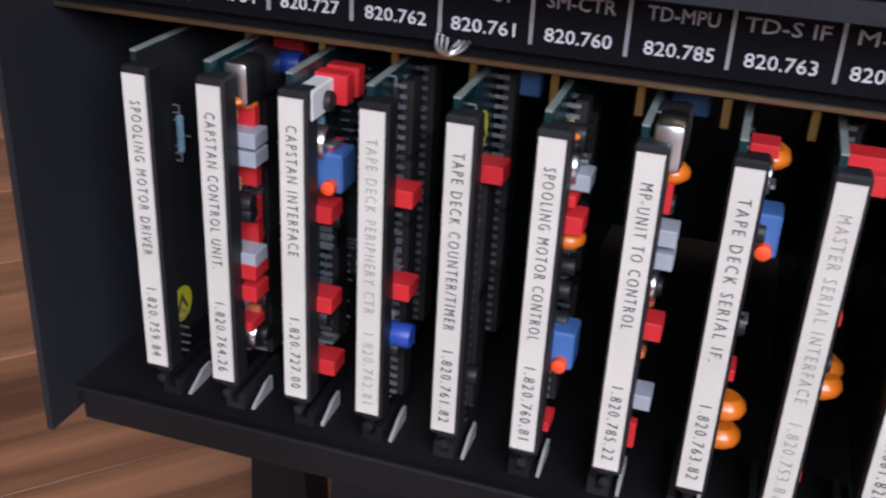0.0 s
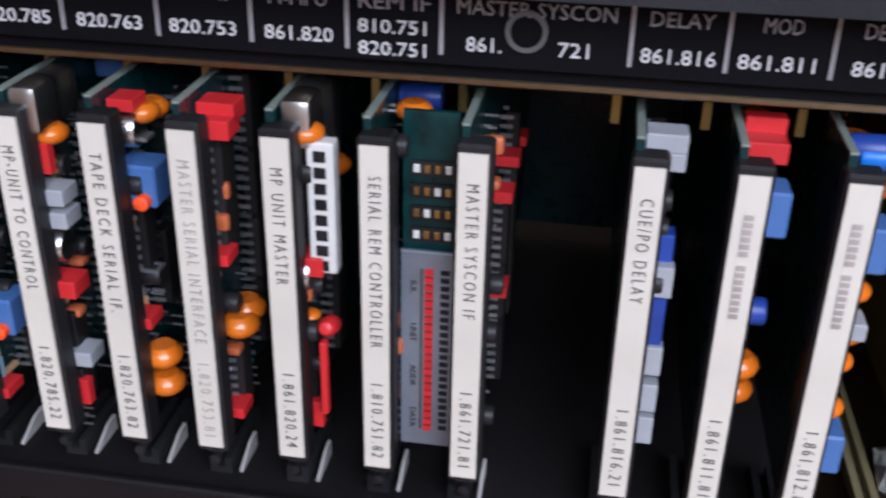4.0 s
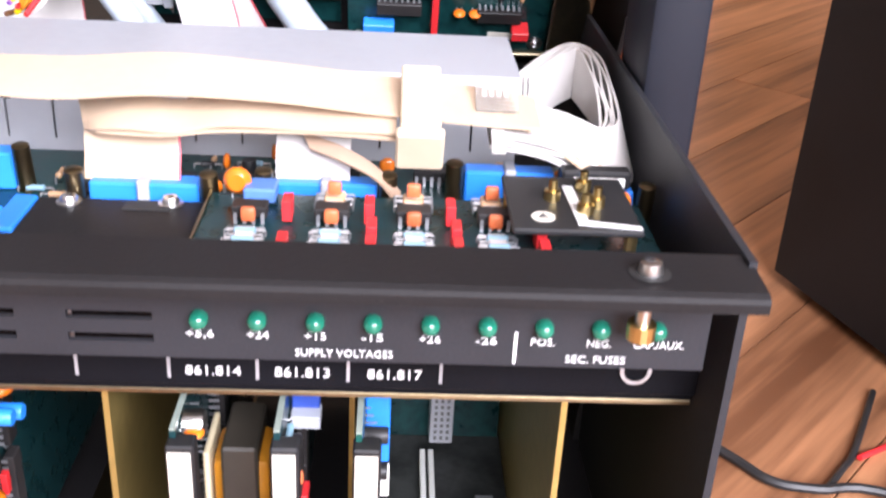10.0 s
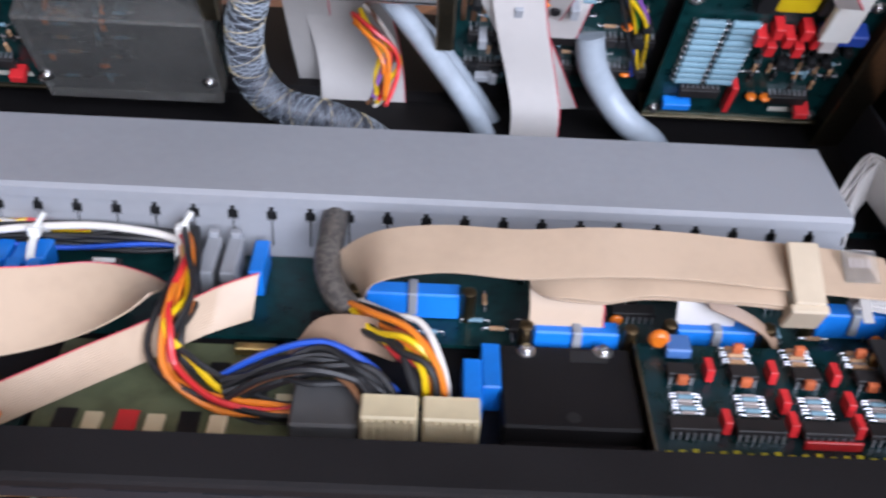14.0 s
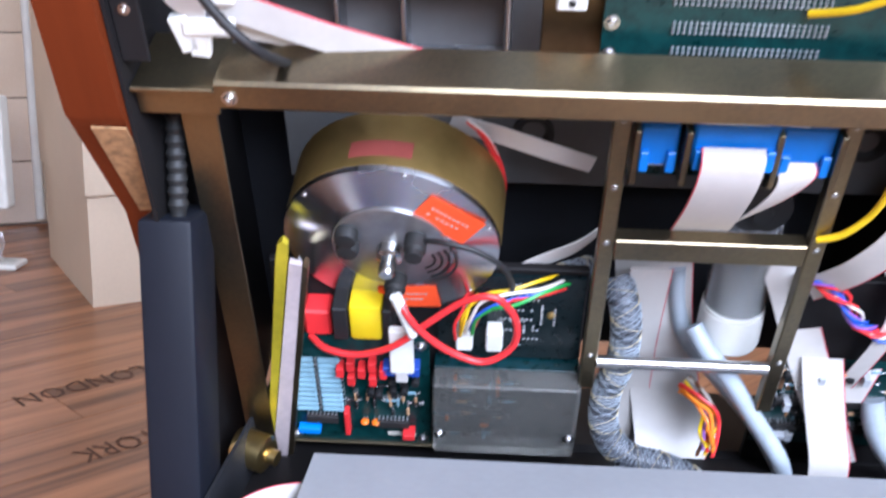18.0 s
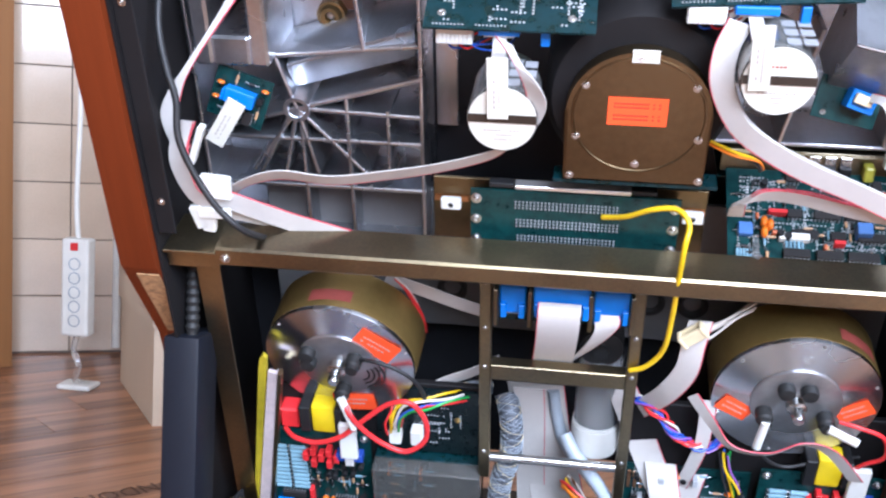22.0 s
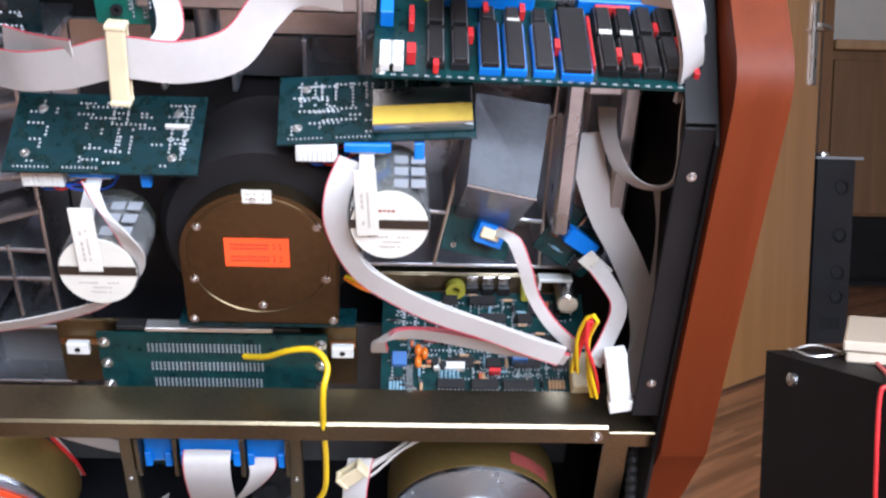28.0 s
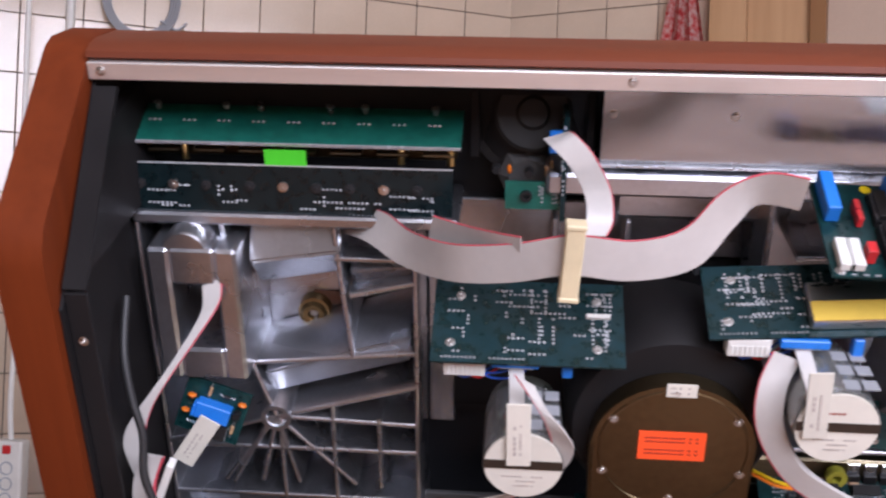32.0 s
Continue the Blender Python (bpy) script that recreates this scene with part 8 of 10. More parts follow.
def flat_tag(x0, v0, x1, v1, w, width, label):
    t = thing("cable_tag", label, "tag", D, (x0, v0, w), "white cable tags")
    d = Vector((x1 - x0, v1 - v0, 0))
    rz = math.degrees(math.atan2(d.y, d.x))
    m = T((x0 + x1) / 2, (v0 + v1) / 2, w, 0, 0, rz)
    put(t, m, "tag", box(-d.length / 2, d.length / 2, -width / 2, width / 2, -0.0005, 0.0005, 0.0002), PAPER)
    bars(t, m @ T(d.length * 0.1, 0.001, 0.0006), d.length * 0.55, 0.0010, 12, FADED_INK), bars(t, m @ T(d.length * 0.1, -0.002, 0.0006), d.length * 0.5, 0.0012, 6, FADED_INK)


flat_tag(0.0432, 0.179, 0.0440, 0.140, 0.030, 0.0125, "white paper tag hanging on a ribbon cable")
flat_tag(0.1885, 0.205, 0.1905, 0.166, 0.030, 0.0118, "white paper tag hanging on a ribbon cable")
flat_tag(-0.1440, 0.1035, -0.1655, 0.070, -0.045, 0.0135, "white paper tag on a sensor cable")
flat_tag(0.318, 0.119, 0.333, 0.105, -0.026, 0.0105, "white paper tag on a sensor cable")
for x, v0 in ((0.0415, 0.1805), (0.1885, 0.2)):
    t = thing("ribbon_plug", "white flat cable leaving a blue header", "ribbon cable", D, (x, v0, 0.0))
    part("vinyl", ribbon_strip([Vector((x, v0 - 0.004, -0.008)), Vector((x + 0.0005, v0 - 0.008, 0.006)), Vector((x + 0.001, v0 - 0.012, 0.02)), Vector((x + 0.001, v0 - 0.02, 0.029))], [Vector((1, 0, 0))] * 4, -0.004, 0.004, 0.0012, 5), RIBBON, t, smooth=True)


def clip(x, v, w, rz, ln, label, cat="cable clip"):
    t = thing("cable_clip", label, cat, D, (x, v, w))
    m = T(x, v, w, 0, 0, rz)
    put(t, m, "strap", box(-0.0048, 0.0048, -ln / 2, ln / 2, 0, 0.0028, 0.0008), CREAM)
    put(t, m, "under_strap", box(-0.0048, 0.0048, -ln / 2, ln / 2, -0.0062, -0.0042, 0.0006), CREAM)
    for s in (-1, 1):
        put(t, m, "end_catch", box(-0.0052, 0.0052, s * ln / 2 - 0.0014, s * ln / 2 + 0.0014, -0.006, 0.0034, 0.0006), CREAM)


clip(0.0668, 0.2485, 0.0075, -3, 0.040, "translucent cream clip round a ribbon cable")
clip(0.1797, -0.0305, 0.009, -50, 0.017, "cream cable tie block round a ribbon cable")

# lower boards
mp = thing("mounting_plate", "black heat-sink plate behind the lower boards", "metal plate", D, (0.1, -0.29, -0.03))
for a, b in ((-0.151, 0.032), (0.147, 0.345)):
    part("plate", box(a, b, -0.292, -0.125, -0.030, -0.024, 0.0008), BLACK_PAINT, mp)
part("lower_flange", box(-0.151, 0.345, -0.2945, -0.2922, -0.030, -0.002, 0.0005), BLACK_PAINT, mp)


def driver_board(x0):
    t = thing("motor_driver_board", "green motor driver board with pale power resistors", "circuit board", D, (x0 + 0.045, -0.272, -0.011), "motor driver boards")
    part("circuit_board", box(x0, x0 + 0.0915, -0.273, -0.172, -0.0118, -0.0102), PCB_GREEN, t)
    part("tray_edge", box(x0 - 0.001, x0 + 0.0925, -0.2755, -0.2732, -0.0235, -0.0085, 0.0004), ZINC, t)
    for x in (x0 + 0.02, x0 + 0.07):
        part("standoff", rod((x, -0.22, -0.024), (x, -0.22, -0.0118), 0.003, 8), STEEL, t)
    z = -0.0102
    for c in range(2):
        for r in range(11):
            comp(POWER_RES, t, D_local(x0 + 0.0145 + c * 0.016, -0.1915 - r * 0.0046, z))
    part("blue_block", box(x0 + 0.007, x0 + 0.021, -0.2605, -0.2555, z, z + 0.006, 0.0004), BLUE, t)
    comp(CHIP16, t, D_local(x0 + 0.023, -0.247, z, 0, 0, 90)), comp(CHIP16, t, D_local(x0 + 0.068, -0.2495, z, 0, 0, 90))
    for i, (a, b) in enumerate(((0.038, -0.196), (0.0445, -0.190), (0.051, -0.196), (0.0575, -0.190), (0.064, -0.196), (0.0445, -0.203), (0.0575, -0.203))):
        comp(FILM_RED, t, D_local(x0 + a, b, z))
    part("red_bar", box(x0 + 0.0375, x0 + 0.0405, -0.259, -0.237, z, z + 0.007, 0.0004), RED, t)
    comp(FILM_RED, t, D_local(x0 + 0.078, -0.2565, z, 0, 0, 90))
    part("paper_label", box(x0 + 0.064, x0 + 0.082, -0.2655, -0.2618, z, z + 0.0003), PAPER, t)
    rnd = random.Random(7)
    for i in range(26):
        comp(rnd.choice((RES, DIODE, DIODE, RES_BLUE, CAN_S)), t, D_local(x0 + rnd.uniform(0.042, 0.085), rnd.uniform(-0.242, -0.212), z, 0, 0, 90 if i % 3 else 0))
    for i in range(5):
        comp(CAN_S, t, D_local(x0 + 0.069 + (i % 3) * 0.007, -0.206 - (i // 3) * 0.009, z))
        comp(DISC_S, t, D_local(x0 + 0.05 + i * 0.007, -0.248, z)) if i < 2 else None
    part("blue_plug", box(x0 + 0.064, x0 + 0.086, -0.1965, -0.189, z, z + 0.009, 0.0006), DARK_BLUE, t)
    for a, b in ((0.0045, -0.2675), (0.0865, -0.2675), (0.0045, -0.178), (0.0865, -0.178)):
        comp(SCREW, t, D_local(x0 + a, b, z))
    return t


driver_board(-0.1500)
driver_board(0.2500)
for x0, dv in ((-0.131, 0.0), (0.262, 0.010)):
    t = thing("choke", "yellow taped coil beside a red capacitor block", "coil", D, (x0, -0.17, -0.01))
    if x0 < 0:
        part("red_block", box(x0, x0 + 0.0155, -0.170, -0.150, -0.024, -0.008, 0.0015), RED, t)
    part("yellow_coil", box(x0 + 0.0265, x0 + 0.046, -0.170 - dv, -0.142 - dv, -0.024, -0.005, 0.003, seg=2), YELLOW, t, smooth=True)
    part("core", box(x0 + 0.0175, x0 + 0.0262, -0.168 - dv, -0.142 - dv, -0.024, -0.003, 0.0008), BLACK_PLASTIC, t)
    part("core", box(x0 + 0.0462, x0 + 0.052, -0.168 - dv, -0.142 - dv, -0.024, -0.003, 0.0008), BLACK_PLASTIC, t)
    pl = thing("flat_plug", "white flat plug standing on a driver board", "plug", D, (x0 + 0.055, -0.19, 0))
    part("body", box(x0 + 0.050, x0 + 0.064, -0.190, -0.153, -0.003, 0.002, 0.0008), WHITE, pl)
    part("tongue", box(x0 + 0.053, x0 + 0.060, -0.199, -0.1902, -0.002, 0.001, 0.0004), RIBBON, pl)
t = thing("terminal_sleeve", "clear sleeve on a spool motor lead", "sleeve", D, (-0.072, -0.125, 0.0))
part("sleeve", rod((-0.0755, -0.121, 0.005), (-0.066, -0.148, 0.008), 0.0035, 10), WHITE, t, smooth=True)
for a, b in (((0.241, -0.108, 0.005), (0.2385, -0.135, 0.004)), ((0.285, -0.109, 0.006), (0.306, -0.117, 0.010))):
    t = thing("terminal_sleeve", "clear sleeve on a spool motor lead", "sleeve", D, a)
    part("sleeve", rod(a, b, 0.0033, 10), WHITE, t, smooth=True)

t = thing("dark_board", "dark board with white plugs beside a spool motor", "circuit board", D, (-0.01, -0.19, -0.02))
part("circuit_board", box(-0.054, 0.03, -0.196, -0.128, -0.0228, -0.0205), PCB_BLACK, t)
for x in (-0.038, -0.0205):
    comp(WCON5, t, D_local(x, -0.1725, -0.0205))
comp(SCREW_BRASS, t, D_local(0.012, -0.158, -0.0205))
dots(t, D_local(0.0, -0.165, -0.0205), 8, 21, 0.04, 0.04, SOLDER)
for x, v in ((0.02, -0.135), (-0.045, -0.135)):
    part("spacer", rod((x, v, -0.0238), (x, v, -0.0228), 0.003, 8), STEEL, t)
t = thing("smoked_module", "module under a smoked clear cover", "module", D, (-0.012, -0.262, -0.02))
part("base", box(-0.0560, 0.0320, -0.2625, -0.198, -0.0235, -0.012, 0.0006), PCB_DARK, t)
rnd = random.Random(9)
for i in range(22):
    comp(rnd.choice((RES, RES_BLUE, DIODE, DISC_S, CAN_S)), t, D_local(rnd.uniform(-0.05, -0.008), rnd.uniform(-0.254, -0.204), -0.012, 0, 0, rnd.choice((0, 90))))
part("smoked_cover", box(-0.0562, 0.0322, -0.2630, -0.1975, -0.0118, 0.0035, 0.0012), SMOKE, t, "grey smoked plastic cover")
for x in (-0.052, 0.028):
    comp(SCREW, t, D_local(x, -0.243, 0.0035))


def lower_right_board():
    t = thing("interface_board", "dark green interface board behind hanging cables", "circuit board", D, (0.19, -0.27, -0.02))
    part("circuit_board", box(0.148, 0.246, -0.270, -0.19, -0.0238, -0.0222), PCB_GREEN, t)
    rnd = random.Random(31)
    for i in range(60):
        comp(rnd.choice((RES, RES, RES_BLUE, DIODE, DISC_S, CAN_S, FILM_WHITE)), t, D_local(rnd.uniform(0.153, 0.24), rnd.uniform(-0.264, -0.196), -0.0222, 0, 0, rnd.choice((0, 90))))
    for i in range(5):
        comp(CHIP16, t, D_local(0.163 + i * 0.0185, -0.25, -0.0222, 0, 0, 90)), comp(CHIP14, t, D_local(0.163 + i * 0.0185, -0.225, -0.0222, 0, 0, 90))
    for i in range(6):
        part("contact_finger", box(0.150 + i * 0.005, 0.1525 + i * 0.005, -0.216, -0.198, -0.0222, -0.0208), COPPER, t)


lower_right_board()


def blue_headers():
    for x0, x1, v0, v1, w in ((0.0445, 0.0635, -0.034, -0.010, -0.006), (0.069, 0.1085, -0.0275, -0.004, 0.0), (0.111, 0.1365, -0.0325, -0.008, -0.004)):
        t = thing("ribbon_header", "bright blue ribbon header under the cross rail", "header", D, ((x0 + x1) / 2, v0, w), "blue ribbon headers under the rail")
        part("body", box(x0, x1, v0, v1, w - 0.016, w, 0.0012), BLUE, t)
        for x in (x0 + 0.003, x1 - 0.003):
            part("latch", box(x - 0.0022, x + 0.0022, v0 - 0.002, v0 + 0.010, w - 0.004, w + 0.003, 0.0006), BLUE, t)
        part("strain_bar", box(x0 + 0.002, x1 - 0.002, v0 - 0.0025, v0, w - 0.010, w - 0.003, 0.0005), WHITE if x0 < 0.05 else BLUE, t)
    t = thing("header_board", "board with steel spacers behind the blue headers", "circuit board", D, (0.09, -0.04, -0.03))
    part("circuit_board", box(0.0395, 0.138, -0.05, -0.002, -0.022, -0.0195), PCB_DARK, t)
    for x in (0.0425, 0.0665, 0.109, 0.138):
        part("spacer", box(x - 0.0015, x + 0.0015, -0.040, -0.008, -0.0195, 0.002, 0.0005), ZINC, t)


blue_headers()
t = thing("motor_capacitor", "clear sleeved capacitor with a white end ring", "capacitor", D, (0.121, -0.19, -0.05))
mc = T(0.1215, -0.100, -0.050, 83) @ Matrix.Diagonal((0.86, 0.86, 1.0, 1.0))
part("clear_sleeve", lathe([(0.0205, 0.0), (0.0208, 0.002), (0.0208, 0.078), (0.0198, 0.078), (0.0198, 0.0)], 36, m=mc, close=False), CLEAR, t, smooth=True)
part("inner_can", lathe([(0.0190, 0.0), (0.0190, 0.076), (0.0175, 0.078), (0, 0.078)], 32, m=mc, close=False), GREY_PLASTIC, t, smooth=True)
part("end_ring", lathe([(0.0210, 0.066), (0.0220, 0.066), (0.0222, 0.088), (0.0212, 0.091), (0.019, 0.091), (0.0185, 0.084), (0, 0.084)], 36, m=mc, close=False), WHITE, t, smooth=True)
part("collar", lathe([(0.021, 0.063), (0.0216, 0.063), (0.0216, 0.0655), (0.021, 0.0655)], 36, m=mc), WHITE, t, smooth=True)
t = thing("rubber_roller", "black rubber roller behind the bracket", "roller", D, (0.12, -0.09, -0.05))
part("roller", lathe([(0.006, -0.07), (0.0165, -0.068), (0.0175, -0.05), (0.0165, -0.034), (0.006, -0.032), (0.0055, -0.028), (0, -0.028)], 28, m=T(0.1205, -0.084, 0), close=False), RUBBER, t, smooth=True)
t = thing("motor_bulkhead", "dark sheet metal bulkhead behind the spool motors", "bulkhead", D, (0.0, -0.06, -0.1))
part("sheet", box(-0.15, 0.34, -0.125, 0.008, -0.104, -0.100, 0.0006), GREY_BOX, t)
for x in (-0.002, 0.158, 0.192):
    part("grommet", lathe([(0.009, -0.100), (0.0125, -0.100), (0.0125, -0.097), (0.009, -0.097), (0.007, -0.1)], 22, m=T(x, -0.085, 0), close=False), RUBBER, t, smooth=True)

# struts beside the rack
for x0, x1, lab in ((-0.2000, -0.1720, "left"), (0.3578, 0.3785, "right")):
    t = thing("gas_strut", "slate plastic strut cover with a ribbed black rod", "strut", base=((x0 + x1) / 2, 0.345, 0.0))
    part("cover", box(x0, x1, 0.330, 0.372, 0.20, 0.4795, 0.003, seg=2), GAS_GREY, t, smooth=True)
    xm, sg = (x0 + x1) / 2, 1 if x0 < 0 else -1
    part("foot", prism([(xm - sg * 0.004, 0.0), (xm + sg * 0.026, 0.0), (xm + sg * 0.014, 0.1995), (xm + sg * 0.002, 0.1995)], "y", 0.345, 0.368), BLACK_PAINT, t, "black steel foot")
    xc = (x0 + x1) / 2 + (0.004 if lab == "left" else -0.004)
    prof = [(0.0042, 0.4795)] + [(0.0042 + (0.0012 if k % 2 else 0), 0.482 + k * 0.0032) for k in range(20)] + [(0.0042, 0.548)]
    part("rod", lathe(prof, 14, m=T(xc, 0.342, 0)), RUBBER, t, smooth=True)
t = thing("locking_strut", "yellow passivated locking strut with a brass pivot", "strut", D, (-0.165, -0.3, 0.0))
bar = prism([(-0.1395, -0.100), (-0.1375, -0.090), (-0.1345, -0.0865), (-0.1320, -0.090), (-0.1328, -0.098), (-0.1652, -0.304), (-0.1682, -0.304)], "z", -0.003, 0.0015)
part("bar", bar, material("yellow_chromate", (0.80, 0.66, 0.05), 0.34, 0.6, var=0.2, scale=14), t, "bright yellow passivated edge")
part("face_bar", prism([(-0.1328, -0.104), (-0.1262, -0.106), (-0.1555, -0.304), (-0.1650, -0.304)], "z", -0.004, 0.0), material("rosy_steel", (0.66, 0.56, 0.57), 0.4, 0.3, var=0.15, scale=10), t, "pale steel face")
part("back_bar", prism([(-0.1260, -0.108), (-0.1235, -0.110), (-0.1520, -0.304), (-0.1553, -0.304)], "z", -0.010, -0.002), ZINC, t)
piv = part("pivot", lathe([(0.011, -0.012), (0.012, -0.010), (0.012, 0.008), (0.009, 0.010), (0.005, 0.010), (0.005, 0.016), (0, 0.016)], 24, m=T(-0.1655, -0.247, 0.02, 0, 70), close=False), BRASS, t, "brass pivot knob", True)
t = thing("chipboard_end", "rough chipboard end of the wooden side", "chipboard", D, (-0.2, -0.03, 0.0))
part("board", prism([(0.0035, 0.0272), (-0.0700, -0.0010), (-0.0703, -0.0003), (0.0031, 0.0279)], "x", -0.2075, -0.1912), CHIPBOARD, t)

# ---- tray on top of the rack ----


def duct():
    t = thing("cable_duct", "long grey plastic cable duct with a lid and slotted side", "cable duct", base=(0.096, 0.36, 0.293))
    x0, x1 = -0.1225, 0.3160
    part("lid", prism([(0.3335, 0.3228), (0.3335, 0.3275), (0.3355, 0.3292), (0.3905, 0.3292), (0.3925, 0.3275), (0.3925, 0.3190), (0.3912, 0.3190), (0.3912, 0.3265), (0.3348, 0.3265), (0.3348, 0.3228)], "x", x0, x1), GREY_PLASTIC, t, "grey lid")
    bm = bmesh.new()
    n = 27
    pitch = (x1 - x0) / n
    for i in range(n):
        a = x0 + i * pitch
        box(a + 0.0022, a + pitch - 0.0022 + 0.0, 0.3352, 0.3366, 0.3145, 0.3195, bm=bm)
        box(a + 0.0004, a + pitch - 0.0004, 0.3352, 0.3366, 0.3010, 0.3146, bm=bm)
        box(a + 0.0010, a + pitch - 0.0010, 0.3352, 0.3366, 0.3195, 0.3260, bm=bm)
    box(x0, x1, 0.3352, 0.3366, 0.293, 0.3010, bm=bm)
    part("slotted_side", bm, GREY_PLASTIC, t, "side wall of comb fingers")
    # solid black fill, so that the slots show a shaded inside
    part("inner_dark", box(x0 + 0.001, x1 - 0.001, 0.340, 0.388, 0.293, 0.318), BLK_WIRE, t, "dark block for the shade inside the duct")
    part("rear_side", box(x0, x1, 0.3895, 0.391, 0.293, 0.326), GREY_PLASTIC, t)


duct()
t = thing("tray_board", "large dark green board lying in the tray", "circuit board", base=(0.1, 0.31, 0.2932))
part("circuit_board", box(-0.150, 0.3535, 0.2815, 0.3332, 0.2955, 0.2972), PCB_GREEN, t)
for k in range(7):
    part("standoff", rod((-0.14 + k * 0.08, 0.30, 0.2932), (-0.14 + k * 0.08, 0.30, 0.2955), 0.003, 8), BRASS, t)
for k in range(16):
    h = part("socket", box(-0.1445 + k * 0.0081, -0.1378 + k * 0.0081, 0.311, 0.3245, 0.2972, 0.3085 - 0.001 * (k % 3), 0.0006), BLUE, t, "blue cable socket")
    part("plug", box(-0.1440 + k * 0.0081, -0.1383 + k * 0.0081, 0.3045, 0.3108, 0.2985, 0.309, 0.0006), BLACK_PLASTIC if k < 10 and k != 6 else BLUE, h)
z_clip = part("black_clip", box(0.0035, 0.0165, 0.2965, 0.3085, 0.2990, 0.3125, 0.0007), BLACK_PLASTIC, t)
part("white_lever", prism([(0.0055, 0.3065), (0.0140, 0.3065), (0.0140, 0.3050), (0.0102, 0.3045), (0.0085, 0.3000), (0.0045, 0.2990), (0.0045, 0.3005), (0.0070, 0.3012), (0.0085, 0.3050), (0.0055, 0.3050)], "z", 0.3126, 0.3136), WHITE, z_clip, "white bent lever")
for x in (0.0465, 0.0555):
    part("grey_header", box(x, x + 0.0062, 0.303, 0.328, 0.2972, 0.311, 0.0006), GREY_PLASTIC, t)
    part("latch", box(x + 0.001, x + 0.0052, 0.3258, 0.3292, 0.311, 0.3142, 0.0004), GREY_PLASTIC, t)
part("blue_header", box(0.0665, 0.0725, 0.306, 0.328, 0.2972, 0.310, 0.0006), BLUE, t)
rnd = random.Random(77)
for i in range(60):
    comp(rnd.choice((RES, RES_BLUE, DIODE, CAN_S, DISC_S, CHIP14)), t, T(rnd.uniform(0.1, 0.345), rnd.uniform(0.286, 0.33), 0.2972, 0, 0, rnd.choice((0, 90))))
for x0, x1, y, h in ((0.1145, 0.152, 0.3005, 0.0095), (0.1805, 0.2135, 0.2822, 0.0085), (0.2365, 0.2675, 0.2865, 0.0085), (0.2955, 0.3245, 0.2985, 0.0095), (0.3225, 0.3475, 0.2845, 0.010)):
    b = part("ribbon_header", box(x0, x1, y - 0.004, y + 0.004, 0.2972, 0.2972 + h + 0.003, 0.0007), BLUE, t, "blue ribbon header")
    part("strap", box((x0 + x1) / 2 - 0.0018, (x0 + x1) / 2 + 0.0018, y - 0.0055, y + 0.0045, 0.300, 0.2985 + h + 0.003, 0.0005), GREY_PLASTIC, b)
    for x in (x0 - 0.0035, x1 + 0.0035):
        p = part("pillar", lathe([(0.0028, 0), (0.0028, 0.016), (0.002, 0.0165), (0, 0.0165)], 12, m=T(x, y - 0.003, 0.2972, 8), close=False), ZINC_BROWN, t, "passivated steel pillar", True)
part("black_plug", box(0.3245, 0.346, 0.2808, 0.287, 0.3105, 0.3165, 0.0007), BLACK_PLASTIC, t)
part("white_latch", box(0.3275, 0.344, 0.2795, 0.2807, 0.3115, 0.3148, 0.0004), WHITE, t)


